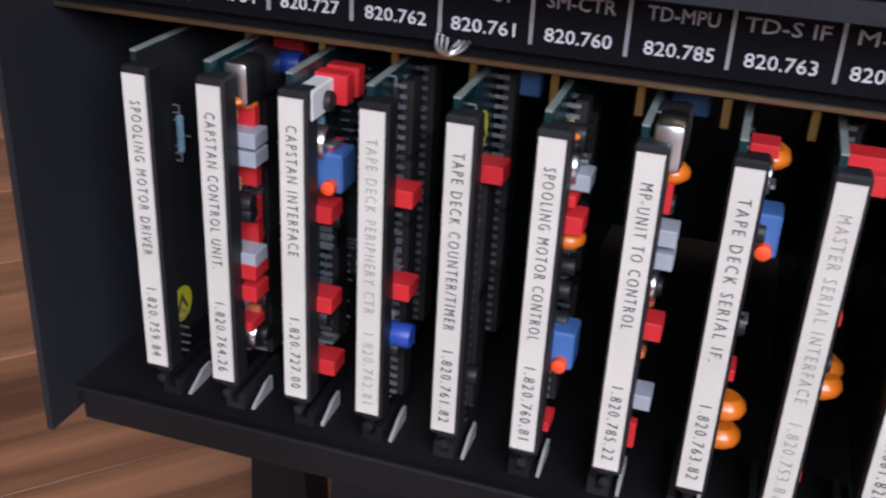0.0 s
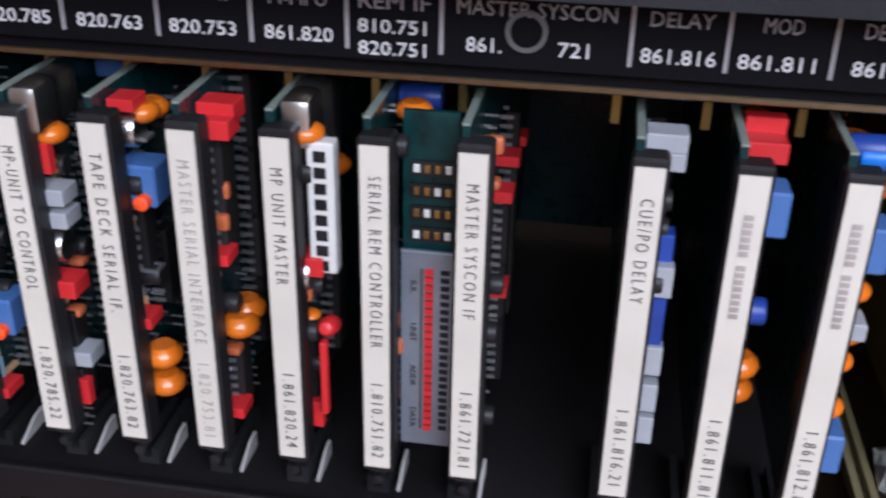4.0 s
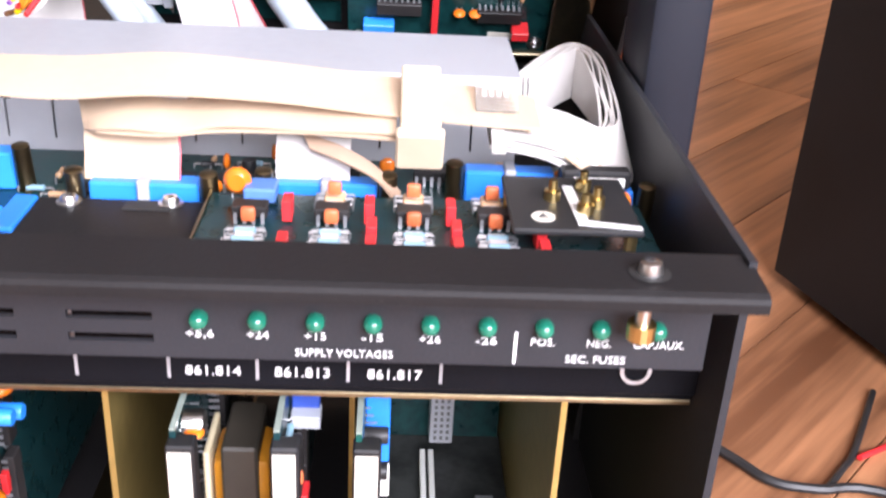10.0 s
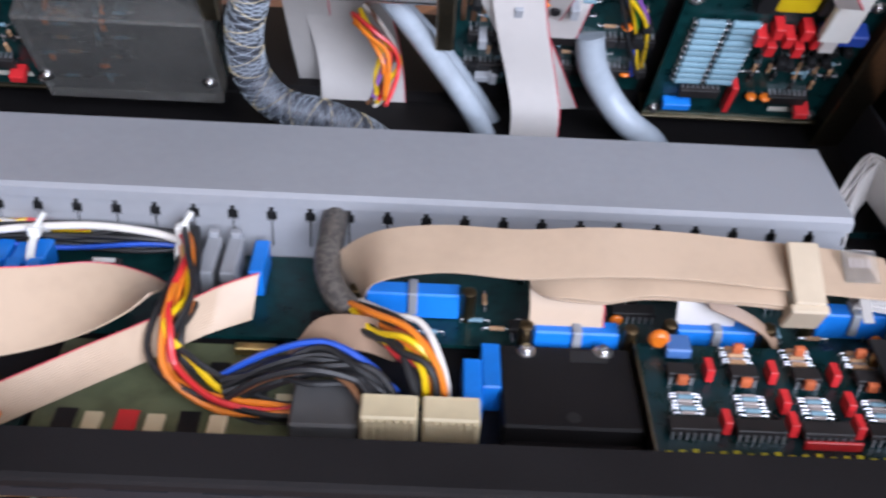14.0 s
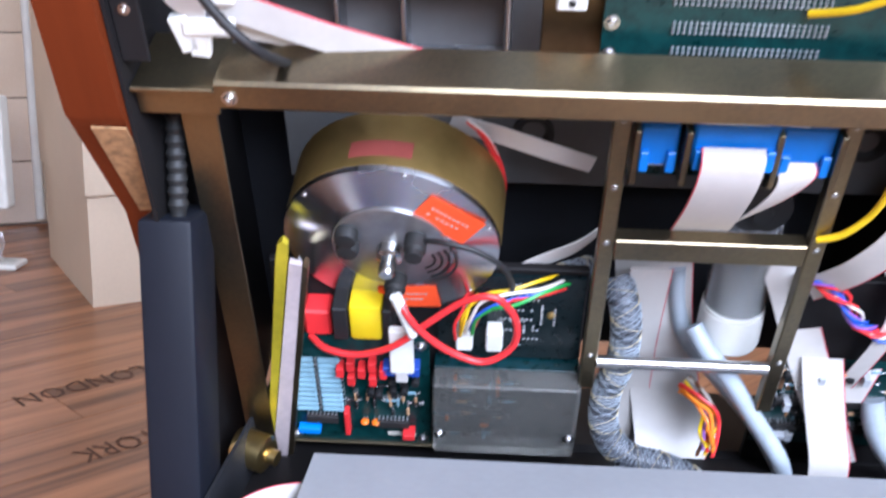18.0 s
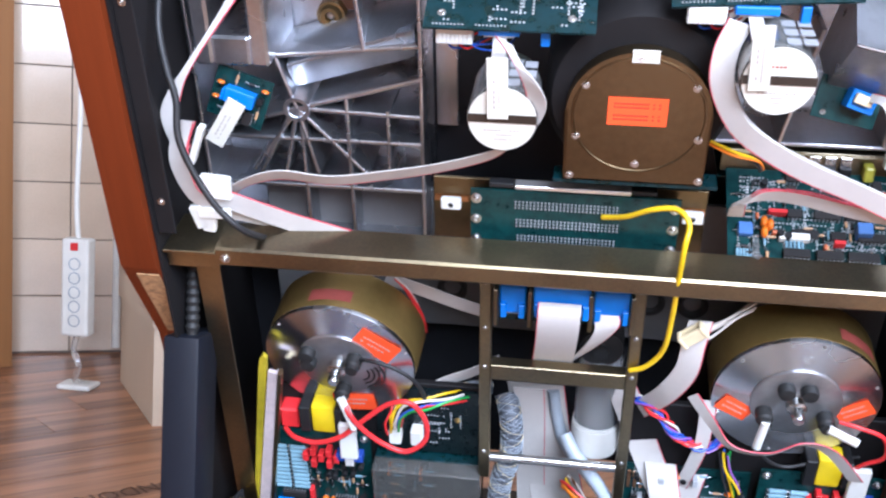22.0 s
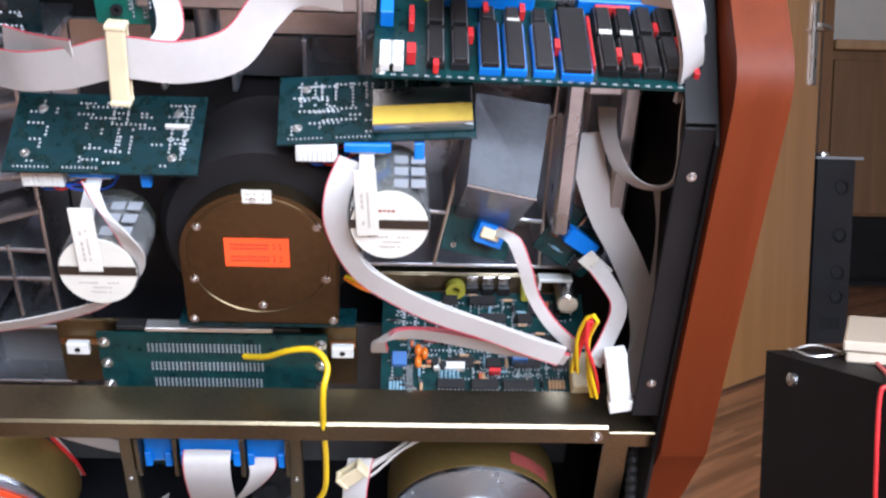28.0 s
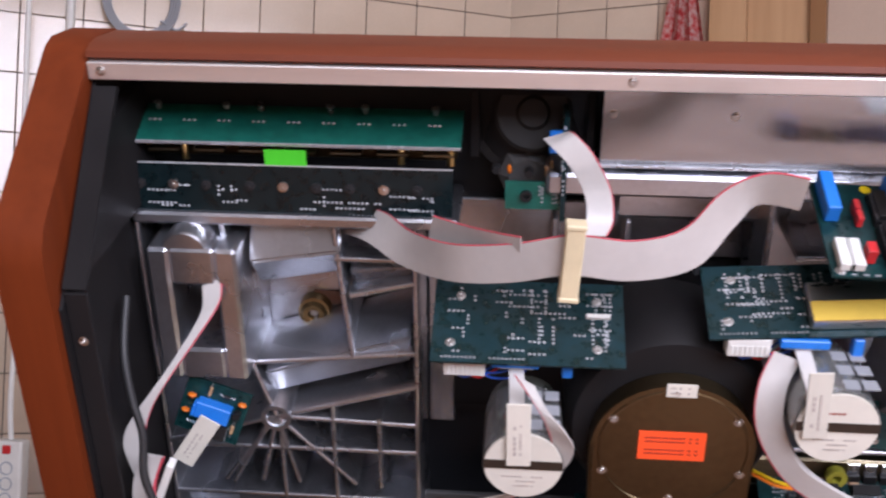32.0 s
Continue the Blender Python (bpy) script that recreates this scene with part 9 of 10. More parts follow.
def relay_board():
    t = thing("regulator_board", "dark green board with chips and red capacitors", "circuit board", pose(0, -0.004, 0.0075), (0.283, 0.25, 0.2857))
    part("circuit_board", box(0.2185, 0.3475, 0.2225, 0.2785, 0.2992, 0.3008), PCB_DARK, t)
    part("edge_frame", box(0.2178, 0.2186, 0.2225, 0.2785, 0.2950, 0.3018), ZINC, t)
    for x, y in ((0.222, 0.226), (0.344, 0.226), (0.222, 0.275), (0.344, 0.275)):
        part("standoff", rod((x, y, 0.2857), (x, y, 0.2992), 0.0028, 8), BRASS, t)
    z = 0.3008
    for i in range(4):
        x = 0.2322 + i * 0.0232
        comp(CHIP14, t, T(x, 0.2333, z, 0, 0, 90))
        comp(CHIP8, t, T(x, 0.2605, z, 0, 0, 90)) 
        for k in range(6):
            comp(RES_BLUE if k % 3 == 1 else RES_WHITE, t, T(x, 0.2412 + k * 0.0019, z))
            comp(RES_WHITE if k % 2 else RES, t, T(x, 0.2682 + k * 0.0019, z)) if i and k < 5 else None
        comp(DISC_T, t, T(x, 0.2715, z + 0.002)) if i else None
        comp(DISC_T, t, T(x, 0.2555, z))
        comp(FILM_RED_S, t, T(x + 0.0115, 0.2355, z)), comp(FILM_RED_S, t, T(x + 0.0115, 0.2465, z)) if i else None
        comp(FILM_RED_S, t, T(x + 0.0105, 0.2615, z))
    part("red_jumper", box(0.2695, 0.2895, 0.2268, 0.2280, z, z + 0.004, 0.0003), RED, t)
    comp(TRIM, t, T(0.2335, 0.2745, z)), comp(TRIM, t, T(0.341, 0.2285, z)), comp(DISC, t, T(0.2265, 0.2755, z)), comp(DISC, t, T(0.3385, 0.268, z))
    for k in range(6):
        comp(DIODE, t, T(0.315 + k * 0.0042, 0.2305, z, 0, 0, 90))
    bm = bmesh.new()
    for k in range(26):
        box(0.2215 + k * 0.0047, 0.2236 + k * 0.0047, 0.2232, 0.2242 + 0.0006 * (k % 3), z, z + 0.0002, bm=bm)
    tagged(part("printed_marks", bm, material_sticker, t), kind="stuff")
    c = part("black_screen", box(0.3045, 0.3400, 0.2375, 0.2755, 0.309, 0.3108, 0.0005), BLACK_PLASTIC, t, "black insulating sheet with a white symbol")
    for x, y in ((0.307, 0.27), (0.337, 0.24)):
        part("standoff", rod((x, y, 0.3008), (x, y, 0.309), 0.0018, 8), BRASS, c)
    part("round_sticker", lathe([(0.0033, 0.3109), (0.0033, 0.3111)], 18, m=T(0.3135, 0.2455, 0)), PAPER, c)
    part("symbol", prism([(0.3118, 0.2445), (0.3135, 0.2478), (0.3152, 0.2445)], "z", 0.3111, 0.3112), INK, c)
    part("white_edge", prism([(0.3215, 0.2675), (0.3245, 0.2675), (0.3255, 0.2435), (0.3395, 0.2405), (0.3395, 0.2385), (0.3225, 0.241)], "z", 0.3109, 0.3112), PRINT_WHITE, c)
    for x, y in ((0.3175, 0.2585), (0.3275, 0.2665), (0.3295, 0.2545), (0.3255, 0.2495)):
        part("post", lathe([(0.0024, 0.3108), (0.0024, 0.3135), (0.0013, 0.3137), (0.0013, 0.3165), (0, 0.3165)], 12, m=T(x, y, 0), close=False), BRASS, c, smooth=True)


relay_board()
t = thing("black_cover", "black metal cover box with a round hole", "cover", base=(0.192, 0.248, 0.2932))
part("lid", box(0.1670, 0.2168, 0.2315, 0.2740, 0.2932, 0.3055, 0.0009), BLACK_PAINT, t)
part("front_step", box(0.1670, 0.2168, 0.2225, 0.2314, 0.2932, 0.2985, 0.0006), BLACK_PAINT, t)
part("hole", lathe([(0.0026, 0.3054), (0.0026, 0.3058)], 16, m=T(0.192, 0.2365, 0)), RUBBER, t)
for x, y in ((0.177, 0.2705), (0.2065, 0.2715)):
    comp(SCREW, t, T(x, y, 0.3055))
part("cut_out", box(0.1935, 0.2075, 0.2655, 0.2715, 0.3054, 0.3059), RUBBER, t)
for x0 in (0.1172, 0.1385):
    t = thing("cable_plug", "cream multi-pin plug at the front of the tray", "plug", base=(x0 + 0.01, 0.227, 0.2932), group="cream plugs in the tray")
    part("housing", box(x0, x0 + 0.0198, 0.2242, 0.2362, 0.2932, 0.3145, 0.0008), CREAM, t)
    for k in range(7):
        part("rib", box(x0 + 0.0014 + k * 0.0027, x0 + 0.0024 + k * 0.0027, 0.2230, 0.2241, 0.294, 0.3135), CREAM, t)
t = thing("plug_sockets", "blue upright headers beside the cream plugs", "header", base=(0.162, 0.25, 0.2932))
for x, y in ((0.1565, 0.253), (0.1635, 0.262)):
    part("header", box(x - 0.0035, x + 0.0035, y - 0.012, y + 0.012, 0.2932, 0.306, 0.0006), BLUE, t)
t = thing("grey_module", "flat grey plastic module with a small white label", "module", base=(-0.102, 0.245, 0.2932))
part("body", prism([(0.2278, 0.2932), (0.2278, 0.309), (0.2295, 0.311), (0.2605, 0.311), (0.2615, 0.309), (0.2615, 0.2932)], "x", -0.1305, -0.0755), GREY_BOX, t)
part("label", box(-0.121, -0.106, 0.2565, 0.2605, 0.3111, 0.3114), PAPER, t)
t = thing("small_plug", "blue plug with a black clip on a small board", "plug", base=(-0.037, 0.24, 0.2932))
part("circuit_board", box(-0.062, -0.002, 0.2225, 0.2455, 0.2955, 0.297), PCB_GREEN, t)
part("header", box(-0.0515, -0.0225, 0.2305, 0.2425, 0.297, 0.307, 0.0007), BLUE, t)
part("clip", box(-0.049, -0.0255, 0.2428, 0.249, 0.3, 0.3115, 0.0007), BLACK_PLASTIC, t)
part("cable_end", box(-0.047, -0.028, 0.2435, 0.2485, 0.3116, 0.3135, 0.0004), RIBBON_DIM, t)
comp(CAN_STEEL, t, T(-0.0165, 0.2335, 0.297)), comp(DISC_S, t, T(-0.0105, 0.232, 0.297)), comp(DISC_S, t, T(-0.057, 0.232, 0.297))
part("standoff", rod((-0.03, 0.235, 0.2932), (-0.03, 0.235, 0.2955), 0.003, 8), BRASS, t)
t = thing("olive_board", "olive chassis plate with square cut-outs", "plate", base=(0.04, 0.25, 0.2932))
part("plate", box(0.0, 0.112, 0.2225, 0.2790, 0.2933, 0.2952, 0.0003), PCB_OLIVE, t)
for k, (x, y) in enumerate(((0.008, 0.2355), (0.03, 0.2355), (0.052, 0.236), (0.074, 0.248), (0.058, 0.262))):
    part("cut_out", box(x, x + 0.0075, y - 0.006, y + 0.006, 0.2952, 0.2956), BLACK_PLASTIC if k != 1 else RED, t)
    part("tab", box(x + 0.011, x + 0.0175, y - 0.006, y + 0.003, 0.2952, 0.2975, 0.0003), CREAM, t)
part("gilt_tab", box(0.066, 0.082, 0.2725, 0.2765, 0.2952, 0.299, 0.0005), BRASS, t)
t = thing("black_relay", "dark grey sealed relay at the front of the tray", "relay", base=(0.106, 0.238, 0.2952))
part("body", box(0.0925, 0.1165, 0.2262, 0.2475, 0.2952, 0.3075, 0.0009), GREY_BOX, t)
for x, y in ((-0.144, 0.3385), (-0.082, 0.3365), (-0.0216, 0.332), (0.037, 0.337)):
    t = thing("cable_tie", "white cable tie with a cut tail", "cable tie", base=(x, y, 0.3), group="cable ties along the duct")
    bm = bmesh.new()
    for k in range(14):
        a0, a1 = k * 2 * math.pi / 14, (k + 1) * 2 * math.pi / 14
        p = [(x + s * 0.0016, y - 0.012 + r * math.cos(a) * 0.0095, 0.3075 + r * math.sin(a) * 0.0058) for a in (a0, a1) for r in (1.0, 1.12) for s in (-1, 1)]
        v = [bm.verts.new(q) for q in p]
        for f in ((0, 1, 5, 4), (2, 6, 7, 3), (0, 4, 6, 2), (1, 3, 7, 5)):
            bm.faces.new([v[i] for i in f])
    part("band", bm, WHITE, t)
    part("head", box(x - 0.0026, x + 0.0026, y - 0.0145, y - 0.0098, 0.3135, 0.3178, 0.0006), WHITE, t)
    part("tail", rod((x, y - 0.012, 0.3165), (x + 0.004, y - 0.009, 0.3225), 0.0013, 6), WHITE, t)
t = thing("ribbon_clip", "beige plastic clip round the tray's ribbon cables", "cable clip", base=(0.283, 0.3, 0.325))
m = T(0.2800, 0.2905, 0.3385, 26)
put(t, m, "strap", box(-0.006, 0.006, -0.0185, 0.0075, 0, 0.0022, 0.0006), CREAM_CLIP)
put(t, m, "under_strap", box(-0.006, 0.006, -0.0185, 0.0075, -0.0125, -0.0108, 0.0005), CREAM_CLIP)
put(t, m, "front_catch", box(-0.0072, 0.0072, -0.0215, -0.0176, -0.014, 0.0008, 0.0007), CREAM_CLIP)
t = thing("ribbon_tag", "clear taped label on the tray's ribbon cables", "tag", base=(0.304, 0.3, 0.325))
put(t, T(0.3035, 0.296, 0.3365, 24), "tape", box(-0.0065, 0.0065, -0.010, 0.004, 0, 0.0006), CLEAR)
put(t, T(0.3035, 0.296, 0.3365, 24), "tail", box(-0.002, 0.002, -0.026, -0.0101, -0.002, -0.0012), TAPE)
bars(t, T(0.3035, 0.294, 0.3364, 24), 0.009, 0.004, 4, FADED_INK)

# ---- room ----


def structure(name, bm, mat, label, kind="structure", category=""):
    ob = part(name, bm, mat)
    return tagged(ob, label, category or name.split("_")[0], kind=kind)


floor = structure("floor", box(-2.6, 4.2, -2.1, 6.6, -0.06, -0.004), GROUT, "brown wood-pattern laminate floor")
WA, WC = Vector((-2.55, 1.564)), Vector((0.005, 2.77))


def wall_between(name, a, b, h, mat, label, th=0.08):
    d = (b - a).normalized()
    n = Vector((-d.y, d.x))
    if n.y < 0:
        n = -n
    bm = prism([tuple(a), tuple(b), tuple(b + n * th), tuple(a + n * th)], "z", 0, h)
    return structure(name, bm, mat, label)


wl = wall_between("wall_north", WA, WC, 2.5, GROUT, "cream tiled wall with dark joints")
wr = wall_between("wall_east", WC, Vector((0.985, 2.315)), 2.5, GROUT, "cream tiled wall turning towards a doorway")
structure("ceiling", box(-2.6, 4.2, -2.1, 6.6, 2.5, 2.56), PLASTER, "plain white ceiling")
structure("wall_west", box(-2.64, -2.56, -2.1, 6.6, 0, 2.5), PLASTER, "plain wall")
structure("wall_far", box(-2.6, 4.2, 6.6, 6.68, 0, 2.5), PLASTER, "plain wall")
structure("wall_side", box(4.2, 4.28, -2.1, 6.6, 0, 2.5), PLASTER, "plain wall")
bm = bmesh.new()
for a, b, c, d in ((-2.6, -0.02, 0, 2.5), (2.52, 4.2, 0, 2.5), (-0.02, 2.52, 0, 1.0), (-0.02, 2.52, 2.44, 2.5)):
    box(a, b, -2.18, -2.1, c, d, bm=bm)
structure("wall_south", bm, PLASTER, "plain wall with a wide window opening")


def tiles(a, b, parent, x0=0.0):
    d = (b - a)
    ln = d.length
    d.normalize()
    n = Vector((d.y, -d.x))
    if n.y > 0:
        n = -n
    me = shared("tile", box(0.0014, 0.1486, -0.0045, 0.0, 0.0014, 0.1486, 0.0012), TILE)
    rot = math.atan2(d.y, d.x)
    k = 0
    while (k + 1) * 0.15 + x0 <= ln + 0.001:
        for j in range(16):
            o = new("tile", me)
            o.parent = parent
            p = a + d * (k * 0.15 + x0) + n * 0.0
            o.matrix_basis = Matrix.Translation((p.x, p.y, 0.005 + j * 0.15)) @ Matrix.Rotation(rot, 4, "Z")
        k += 1


tiles(WC - (WC - WA).normalized() * 1.65, WC, wl)
tiles(WC, Vector((0.985, 2.315)), wr)
ORG[floor.name] = Vector((0, 0, 0))
rnd = random.Random(5)
plank_mesh = shared("plank", box(-0.6 + 0.0006, 0.6 - 0.0006, -0.0625, 0.0625, -0.004, 0, 0.0004), FLOOR_WOOD)
LAY = Matrix.Rotation(radians(47), 4, "Z")
for k in range(-46, 60):
    x = -4.6 + rnd.uniform(-0.6, 0.6)
    while x < 7.6:
        p = LAY @ Vector((x + 0.6, k * 0.1262, 0))
        if -2.65 < p.x < 4.25 and -2.15 < p.y < 6.65:
            o = new("plank", plank_mesh)
            o.parent = floor
            o.matrix_basis = Matrix.Translation(p) @ LAY
        x += 1.2

# ---- things in the room ----
def upright_box(name, label, category, corner, a, b, la, lb, z0, z1, mat, kind=""):
    """A box on the floor with one corner given and two sides along the unit directions a and b."""
    c, a, b = Vector(corner), Vector(a).normalized(), Vector(b).normalized()
    t = thing(name, label, category, base=(c.x, c.y, z0))
    return t, prism([tuple(c), tuple(c + a * la), tuple(c + a * la + b * lb), tuple(c + b * lb)], "z", z0, z1)


t, bm = upright_box("cupboard", "tall cream painted cupboard with a plinth", "cupboard", (-0.74, 1.607), (-0.55, 0.83), (0.83, 0.55), 0.42, 0.5, 0.21, 1.0, CREAM_CAB)
part("body", bm, CREAM_CAB, t)
_, bm = upright_box("x", "", "", (-0.742, 1.622), (-0.55, 0.83), (0.83, 0.55), 0.40, 0.48, 0.0, 0.2095, CREAM_CAB)
bpy.data.objects.remove(_)
part("plinth", bm, CREAM_CAB, t)
_, bm = upright_box("x", "", "", (-0.7365, 1.6015), (-0.55, 0.83), (0.83, 0.55), 0.41, 0.004, 0.215, 0.995, CREAM_CAB)
bpy.data.objects.remove(_)
part("door", bm, CREAM_CAB, t)

t, bm = upright_box("wooden_post", "light beech wooden upright by the wall", "post", (-1.36, 1.90), (0.62, 0.78), (-0.78, 0.62), 0.14, 0.1, 0.0, 2.4, DOOR_WOOD)
part("post", bm, DOOR_WOOD, t)
t = thing("power_strip", "white power strip hanging on a cable near the wall", "power strip", base=(-1.03, 1.86, 0.12))
body = part("body", box(-1.061, -0.996, 1.845, 1.885, 0.125, 0.352, 0.006, seg=2), WHITE, t)
for k in range(5):
    part("socket", lathe([(0.0145, 0), (0.0145, 0.001), (0.012, 0.0012), (0.0118, -0.006), (0, -0.006)], 16, m=T(-1.0285, 1.8445, 0.162 + k * 0.033, 90), close=False), GREY_WIRE, body)
part("switch", box(-1.038, -1.020, 1.842, 1.8455, 0.325, 0.343, 0.001), RED, body)
part("cable", tube([(-1.03, 1.865, 0.352), (-1.035, 1.865, 0.45), (-1.028, 1.865, 0.7), (-1.032, 1.865, 1.2), (-1.03, 1.865, 2.3)], 0.006, 8, 5), WHITE, t)
part("lower_cable", tube([(-1.03, 1.865, 0.126), (-1.036, 1.86, 0.09), (-1.02, 1.855, 0.055), (-1.03, 1.86, 0.02), (-1.0, 1.87, 0.008)], 0.007, 8, 5), CLEAR, t)
part("plug_foot", box(-1.065, -0.985, 1.835, 1.895, 0.0, 0.012, 0.003), WHITE, t)
# cabinet, box and tower right of the machine
CC, CA, CB = Vector((0.626, 0.824)), Vector((0.28, -0.96)), Vector((0.96, 0.28))
t, bm = upright_box("black_cabinet", "matt black cabinet standing on the floor", "cabinet", CC, CA, CB, 0.52, 0.6, 0.012, 0.508, BLACK_PAINT)
body = part("body", bm, BLACK_PAINT, t)
for u, v in ((0.05, 0.05), (0.47, 0.05), (0.05, 0.55), (0.47, 0.55)):
    q = CC + CA * u + CB * v
    part("foot", lathe([(0.02, 0), (0.02, 0.012)], 12, m=T(q.x, q.y, 0)), RUBBER, t)
for u in (0.05, 0.45):
    q = CC + CA * u - CB * 0.0002
    part("screw", lathe([(0.008, 0), (0.007, 0.004), (0, 0.005)], 12, m=T(q.x, q.y, 0.485, 0, -90, 18), close=False), STEEL, body)
wbx = thing("white_box", "off-white flat box lying on the cabinet", "box", base=(0.80, 0.80, 0.508))
put(wbx, T(0.700, 0.790, 0.5082, 0, 0, -25), "lid", box(0, 0.30, -0.04, 0.18, 0.0125, 0.024, 0.002), CREAM_CAB)
put(wbx, T(0.700, 0.790, 0.5082, 0, 0, -25), "tray", box(0.003, 0.297, -0.037, 0.177, 0, 0.012, 0.002), CREAM_CAB)
dish = thing("wire_ring", "thin loops of wire lying on the cabinet", "wire", base=(0.68, 0.80, 0.508))
part("loop", tube([(0.672 + 0.030 * math.cos(a * 0.7), 0.795 + 0.026 * math.sin(a * 0.7), 0.511 + 0.002 * (a % 3)) for a in range(0, 20)], 0.002, 6, 4), STEEL, dish)
cab = thing("red_cable", "thin red cable hanging over the cabinet edge", "cable", base=(0.69, 0.7, 0.4))
part("cable", tube([(0.715, 0.74, 0.5105), (0.69, 0.66, 0.5105), (0.664, 0.612, 0.512), (0.654, 0.605, 0.49), (0.656, 0.60, 0.3), (0.656, 0.595, 0.05), (0.645, 0.585, 0.004), (0.60, 0.555, 0.004)], 0.0022, 8, 5), RED_WIRE, cab)
t = thing("connector_tower", "tall dark grey box with round connectors on its front", "equipment tower", base=(2.0, 4.05, 0.0))
tw = part("body", prism([(1.940, 3.93), (2.115, 3.965), (2.085, 4.10), (1.905, 4.06)], "z", 0.0, 0.775), material("blue_grey_metal", (0.026, 0.028, 0.032), 0.45, 0.3, var=0.1, scale=6), t)
for z in (0.66, 0.46, 0.30, 0.20):
    s = part("socket", lathe([(0.030, 0), (0.032, 0.004), (0.022, 0.006), (0.020, -0.01), (0, -0.01)], 18, m=T(2.060, 3.9535, z, 90, 0, 11.3), close=False), BLACK_PLASTIC, tw)
for k in range(7):
    put(tw, T(1.99 + k * 0.0135, 3.939 + k * 0.0027, 0.06, 0, 0, 11.3), "vent", box(0, 0.008, -0.002, 0.002, 0, 0.05), RUBBER)
part("top_knob", lathe([(0.03, 0.7872), (0.03, 0.802), (0.01, 0.807), (0, 0.807)], 16, m=T(1.99, 4.01, 0), close=False), STEEL, t)
part("top_plate", prism([(1.930, 3.92), (2.150, 3.965), (2.110, 4.115), (1.895, 4.07)], "z", 0.7752, 0.787), GREY_PLASTIC, t, "pale grey top plate")

# open door and what lies behind it
d = Vector((0.66, 0.75)).normalized()
n = Vector((d.y, -d.x))
h0 = Vector((1.172, 2.835))
door = structure("door_1", prism([tuple(h0), tuple(h0 + d * 0.875), tuple(h0 + d * 0.875 - n * 0.04), tuple(h0 - n * 0.04)], "z", 0.012, 2.03), LEAF_WOOD, "open glossy beech door with a steel handle")
ORG[door.name] = Vector((0, 0, 0))
hp = h0 + d * 0.80 + n * 0.002
dh = part("door_handle", prism([tuple(hp - d * 0.022), tuple(hp + d * 0.022), tuple(hp + d * 0.022 + n * 0.009), tuple(hp - d * 0.022 + n * 0.009)], "z", 1.035, 1.335), STEEL, door, "brushed steel handle plate")
part("lever", tube([(*(hp + n * 0.009), 1.235), (*(hp + n * 0.05), 1.235), (*(hp + n * 0.06 - d * 0.03), 1.235), (*(hp + n * 0.06 - d * 0.12), 1.233)], 0.009, 10, 4), STEEL, dh, smooth=True)
part("keyhole", prism([tuple(hp - d * 0.004 + n * 0.0092), tuple(hp + d * 0.004 + n * 0.0092), tuple(hp + d * 0.004 + n * 0.0098), tuple(hp - d * 0.004 + n * 0.0098)], "z", 1.10, 1.13), RUBBER, dh)
structure("trim_door", prism([(0.9895, 2.3188), (1.010, 2.365), (0.990, 2.374), (0.9695, 2.3278)], "z", 0, 2.1), DOOR_WOOD, "beech door frame")
t = thing("wall_cupboard", "brown wooden cupboard with a projecting ledge along the far wall", "cupboard", base=(3.5, 6.4, 0.45))
part("body", box(2.93, 4.15, 6.22, 6.59, 0.4502, 1.4998, 0.004), CAB_WOOD, t)
part("ledge", box(2.925, 4.17, 6.15, 6.59, 1.50, 1.56, 0.006), LIGHT_BEECH, t, "pale projecting ledge")
for x in (2.94, 3.55):
    dd = part("door", box(x, x + 0.595, 6.198, 6.2198, 0.47, 1.44, 0.003), CAB_WOOD, t)
    part("knob", lathe([(0.008, 0), (0.012, 0.012), (0.014, 0.02), (0, 0.024)], 12, m=T(x + 0.55, 6.198, 0.95, 90), close=False), STEEL, dd)
# the far room's dark lower part, built as a black box with doors
t = thing("low_cabinet", "black box put in for the unlit dark below the cupboard", "cabinet", base=(3.5, 6.4, 0.0))
part("body", box(2.93, 4.15, 6.21, 6.58, 0.04, 0.449, 0.004), BLACK_PAINT, t)
part("plinth", box(2.95, 4.13, 6.25, 6.58, 0.0, 0.0395), BLACK_PLASTIC, t)
for x in (2.935, 3.545):
    part("door", box(x, x + 0.6, 6.195, 6.2098, 0.06, 0.44, 0.003), BLACK_PAINT, t)
structure("trim_far", box(2.86, 2.922, 6.19, 6.598, 0.0, 2.46), DOOR_WOOD, "dark wooden upright beside the cupboard")

# right tiled wall: wooden pilasters and towel
def on_wall(s, z, off):
    dd = (Vector((0.985, 2.315)) - WC).normalized()
    p = WC + dd * s
    nn = Vector((dd.y, -dd.x))
    nn = nn if nn.y < 0 else -nn
    q = p + nn * off
    return Vector((q.x, q.y, z))


def wall_post(s0, s1, th, label, mat):
    a, b, c, e = on_wall(s0, 0, 0.0062), on_wall(s1, 0, 0.0062), on_wall(s1, 0, th), on_wall(s0, 0, th)
    structure("trim_wall", prism([(v.x, v.y) for v in (a, b, c, e)], "z", 0.0, 2.45), mat, label)


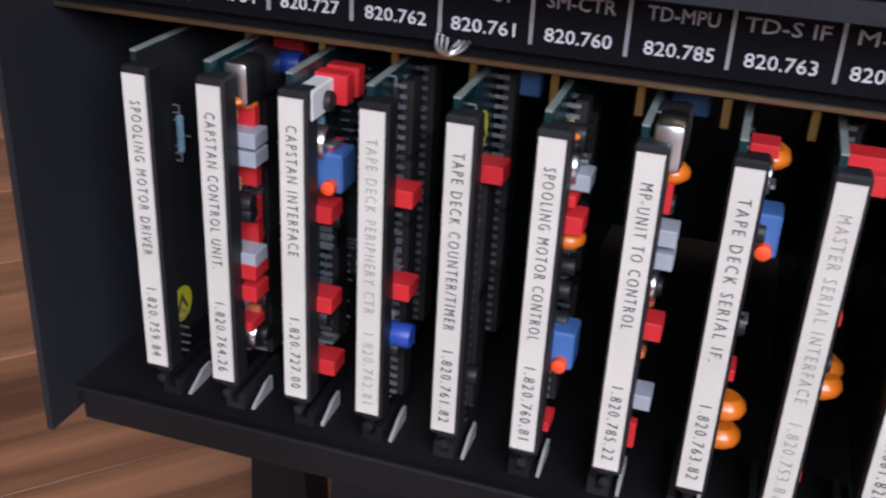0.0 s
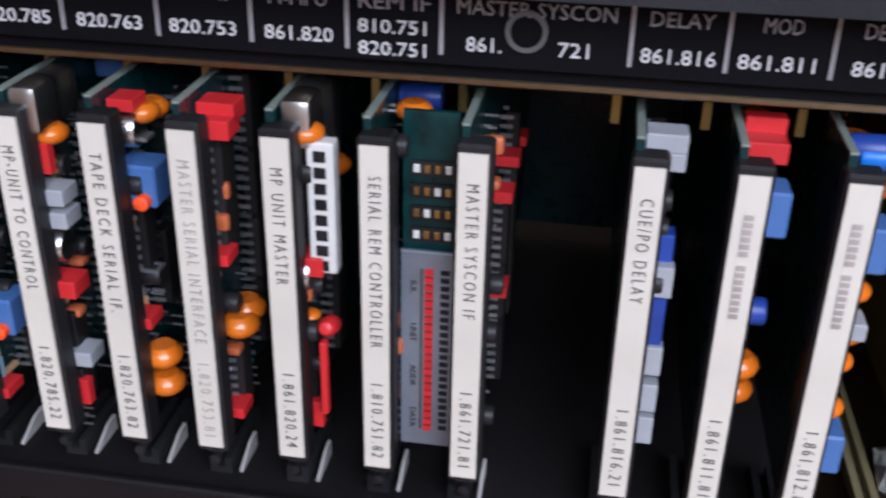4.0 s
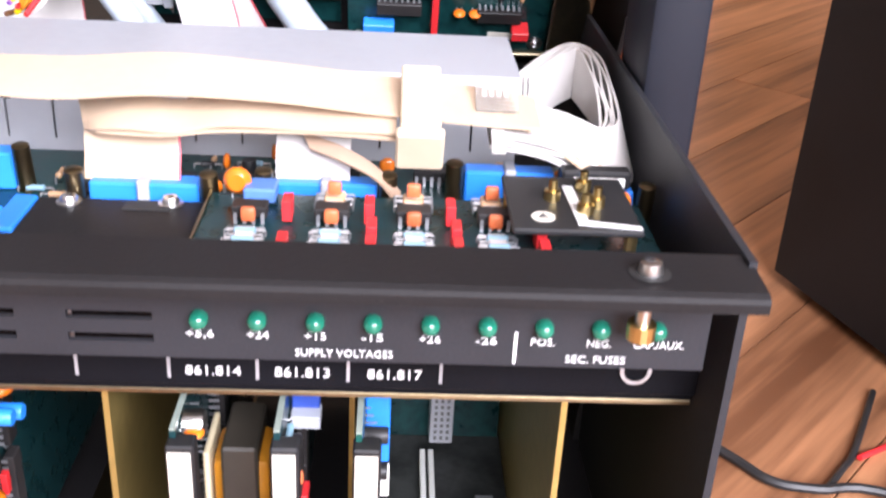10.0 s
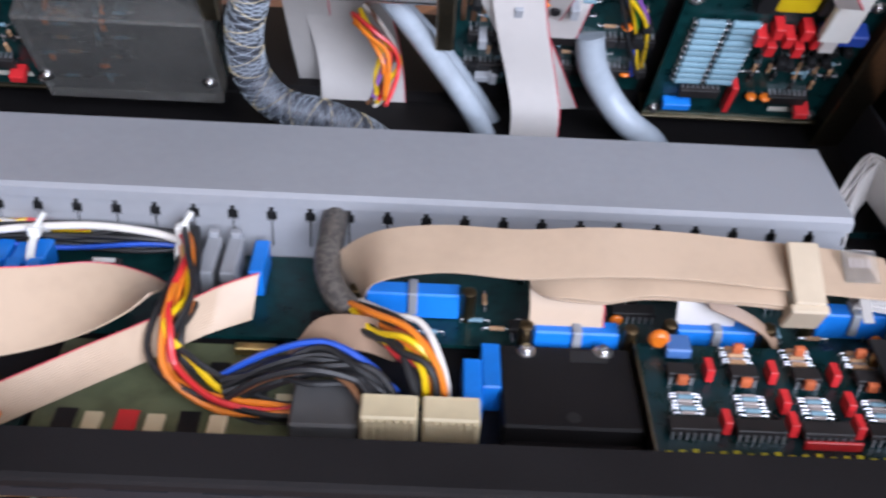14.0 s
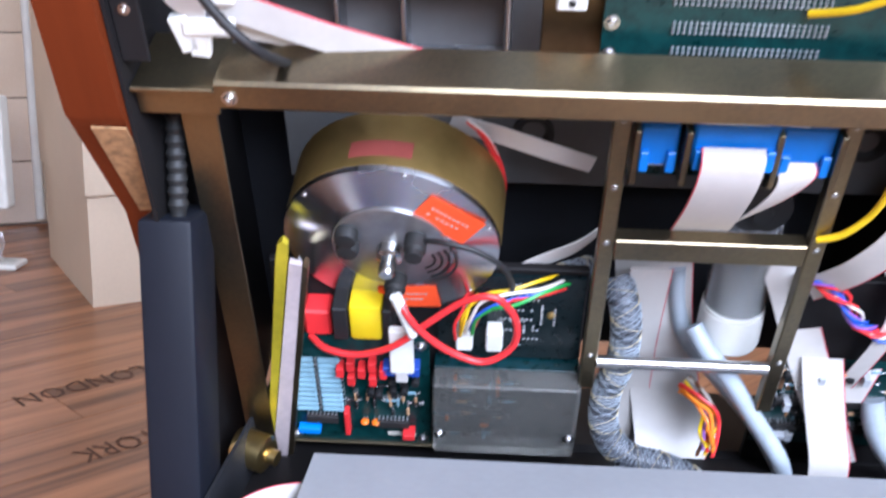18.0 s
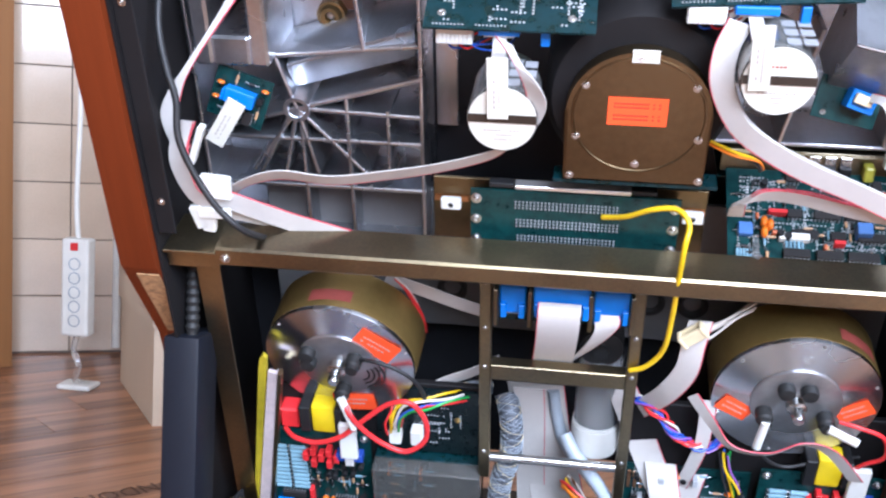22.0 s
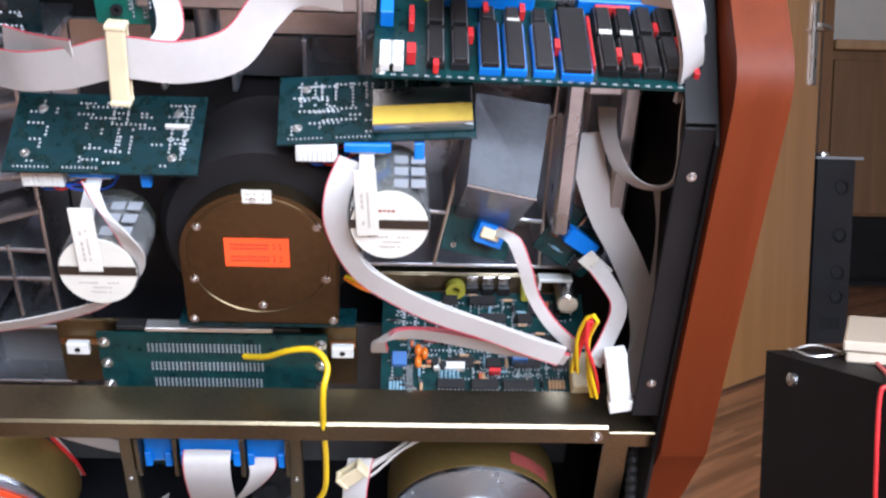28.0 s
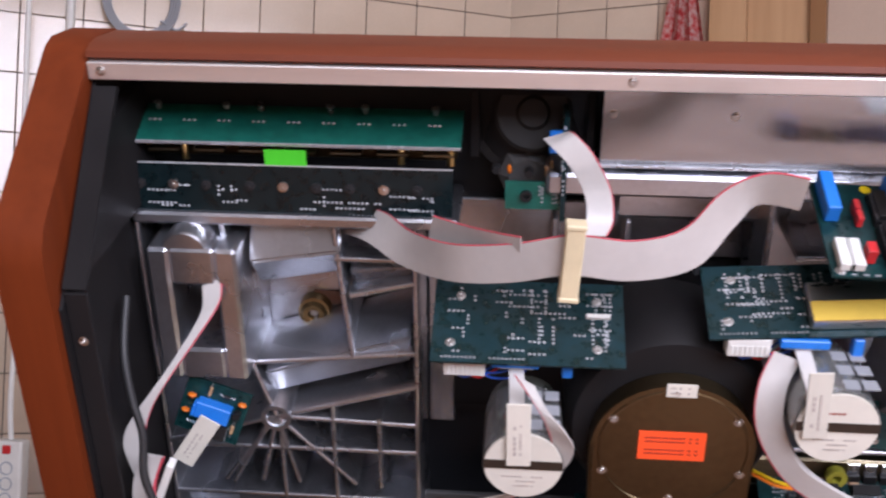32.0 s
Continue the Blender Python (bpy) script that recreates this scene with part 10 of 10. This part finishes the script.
wall_post(0.605, 0.70, 0.05, "beech upright at the end of the tiles", LIGHT_BEECH)
wall_post(0.701, 0.86, 0.03, "pale beech panel beside the tiles", LIGHT_BEECH)
wall_post(0.861, 0.90, 0.05, "beech upright beside a panel", DOOR_WOOD)
# added panel: its pale colour stands for the sheen on the door leaf
wall_post(0.901, 1.078, 0.03, "added pale panel, coloured like the sheen on the door leaf", SHEEN_PANEL)
t = thing("towel", "red and white checked towel hanging on the wall", "towel", base=tuple(on_wall(0.5, 1.3, 0.03)))
bm = bmesh.new()
rows = []
for j in range(10):
    z = 1.60 - j * 0.034
    wdt = 0.026 + 0.0052 * j
    rows.append([bm.verts.new(on_wall(0.53 + (i / 10 - 0.5) * 2 * wdt, z, 0.035 + 0.012 * math.sin(i * 1.9 + j * 0.15))) for i in range(11)])
for a, b in zip(rows, rows[1:]):
    for i in range(10):
        bm.faces.new((a[i], a[i + 1], b[i + 1], b[i]))
bmesh.ops.solidify(bm, geom=list(bm.faces), thickness=0.004)
part("cloth", bm, material("red_towel", (0.62, 0.05, 0.05), 0.9, var=0.3, scale=70, dark=(0.75, 0.55, 0.5)), t, smooth=True)
part("hook", tube([tuple(on_wall(0.5, 1.62, 0.006)), tuple(on_wall(0.5, 1.62, 0.035)), tuple(on_wall(0.5, 1.60, 0.04))], 0.003, 6, 3), STEEL, t)
t = thing("cable_coil", "coil of grey cable hanging on the tiled wall", "cable", base=(-0.96, 2.29, 1.4))
dl = (WC - WA).normalized()
nl = Vector((dl.y, -dl.x))
nl = nl if nl.y < 0 else -nl
base_p = WA + dl * ((-0.955 - WA.x) / dl.x)
def lp(u, z, off):
    q = base_p + dl * u + nl * off
    return (q.x, q.y, z)
for k in range(4):
    r = 0.085 + 0.007 * k
    part("turn", tube([lp(r * math.cos(a * 0.45) * 0.9, 1.42 + r * math.sin(a * 0.45), 0.02 + 0.006 * k) for a in range(15)], 0.0035, 8, 4), GREY_PLASTIC, t, smooth=True)
part("tail", tube([lp(0.05, 1.37, 0.03), lp(0.09, 1.35, 0.03), lp(0.115, 1.37, 0.03)], 0.0035, 8, 4), GREY_PLASTIC, t)
part("hook", tube([lp(0.0, 1.52, 0.008), lp(0, 1.52, 0.05), lp(0, 1.535, 0.055)], 0.003, 6, 3), STEEL, t)
t = thing("conduit", "grey-white pipe running up the tiled wall", "pipe", base=lp(-0.17, 0, 0.03))
part("pipe", rod(lp(-0.17, 0.02, 0.03), lp(-0.17, 2.4, 0.03), 0.011, 12), WHITE, t, smooth=True)
# black cable on the floor beside the rack
t = thing("floor_cable", "black cable curling over the floor", "cable", base=(0.5, 0.5, 0.006))
part("sheath", tube([(0.44, 0.64, 0.004), (0.507, 0.557, 0.004), (0.529, 0.5285, 0.004), (0.557, 0.5205, 0.004), (0.612, 0.514, 0.004), (0.75, 0.42, 0.004), (0.9, 0.2, 0.004)], 0.0035, 8, 6), BLK_WIRE, t, smooth=True)
t = thing("black_lead", "thin black lead over the laminate floor", "cable", base=(0.6, 0.58, 0.003))
part("sheath", tube([(0.5665, 0.524, 0.0025), (0.585, 0.545, 0.0025), (0.601, 0.5654, 0.0025), (0.645, 0.64, 0.0025)], 0.0025, 8, 5), BLK_WIRE, t, smooth=True)
# printed words on the laminate
BURNT_PRINT = material("burnt_print", (0.085, 0.035, 0.018), 0.6)
FLOOR_TEXTS = (("LONDON", -0.620, 1.260, 227.5, 0.20), ("NEW YORK", -0.46, 1.105, 227.5, 0.22))
for body_, x, y, rz, w in FLOOR_TEXTS:
    w_ob = lettering(body_, floor, T(x, y, 0.0006, 0, 0, rz), 0.06, BURNT_PRINT, w)
    w_ob.name = "floor_print"
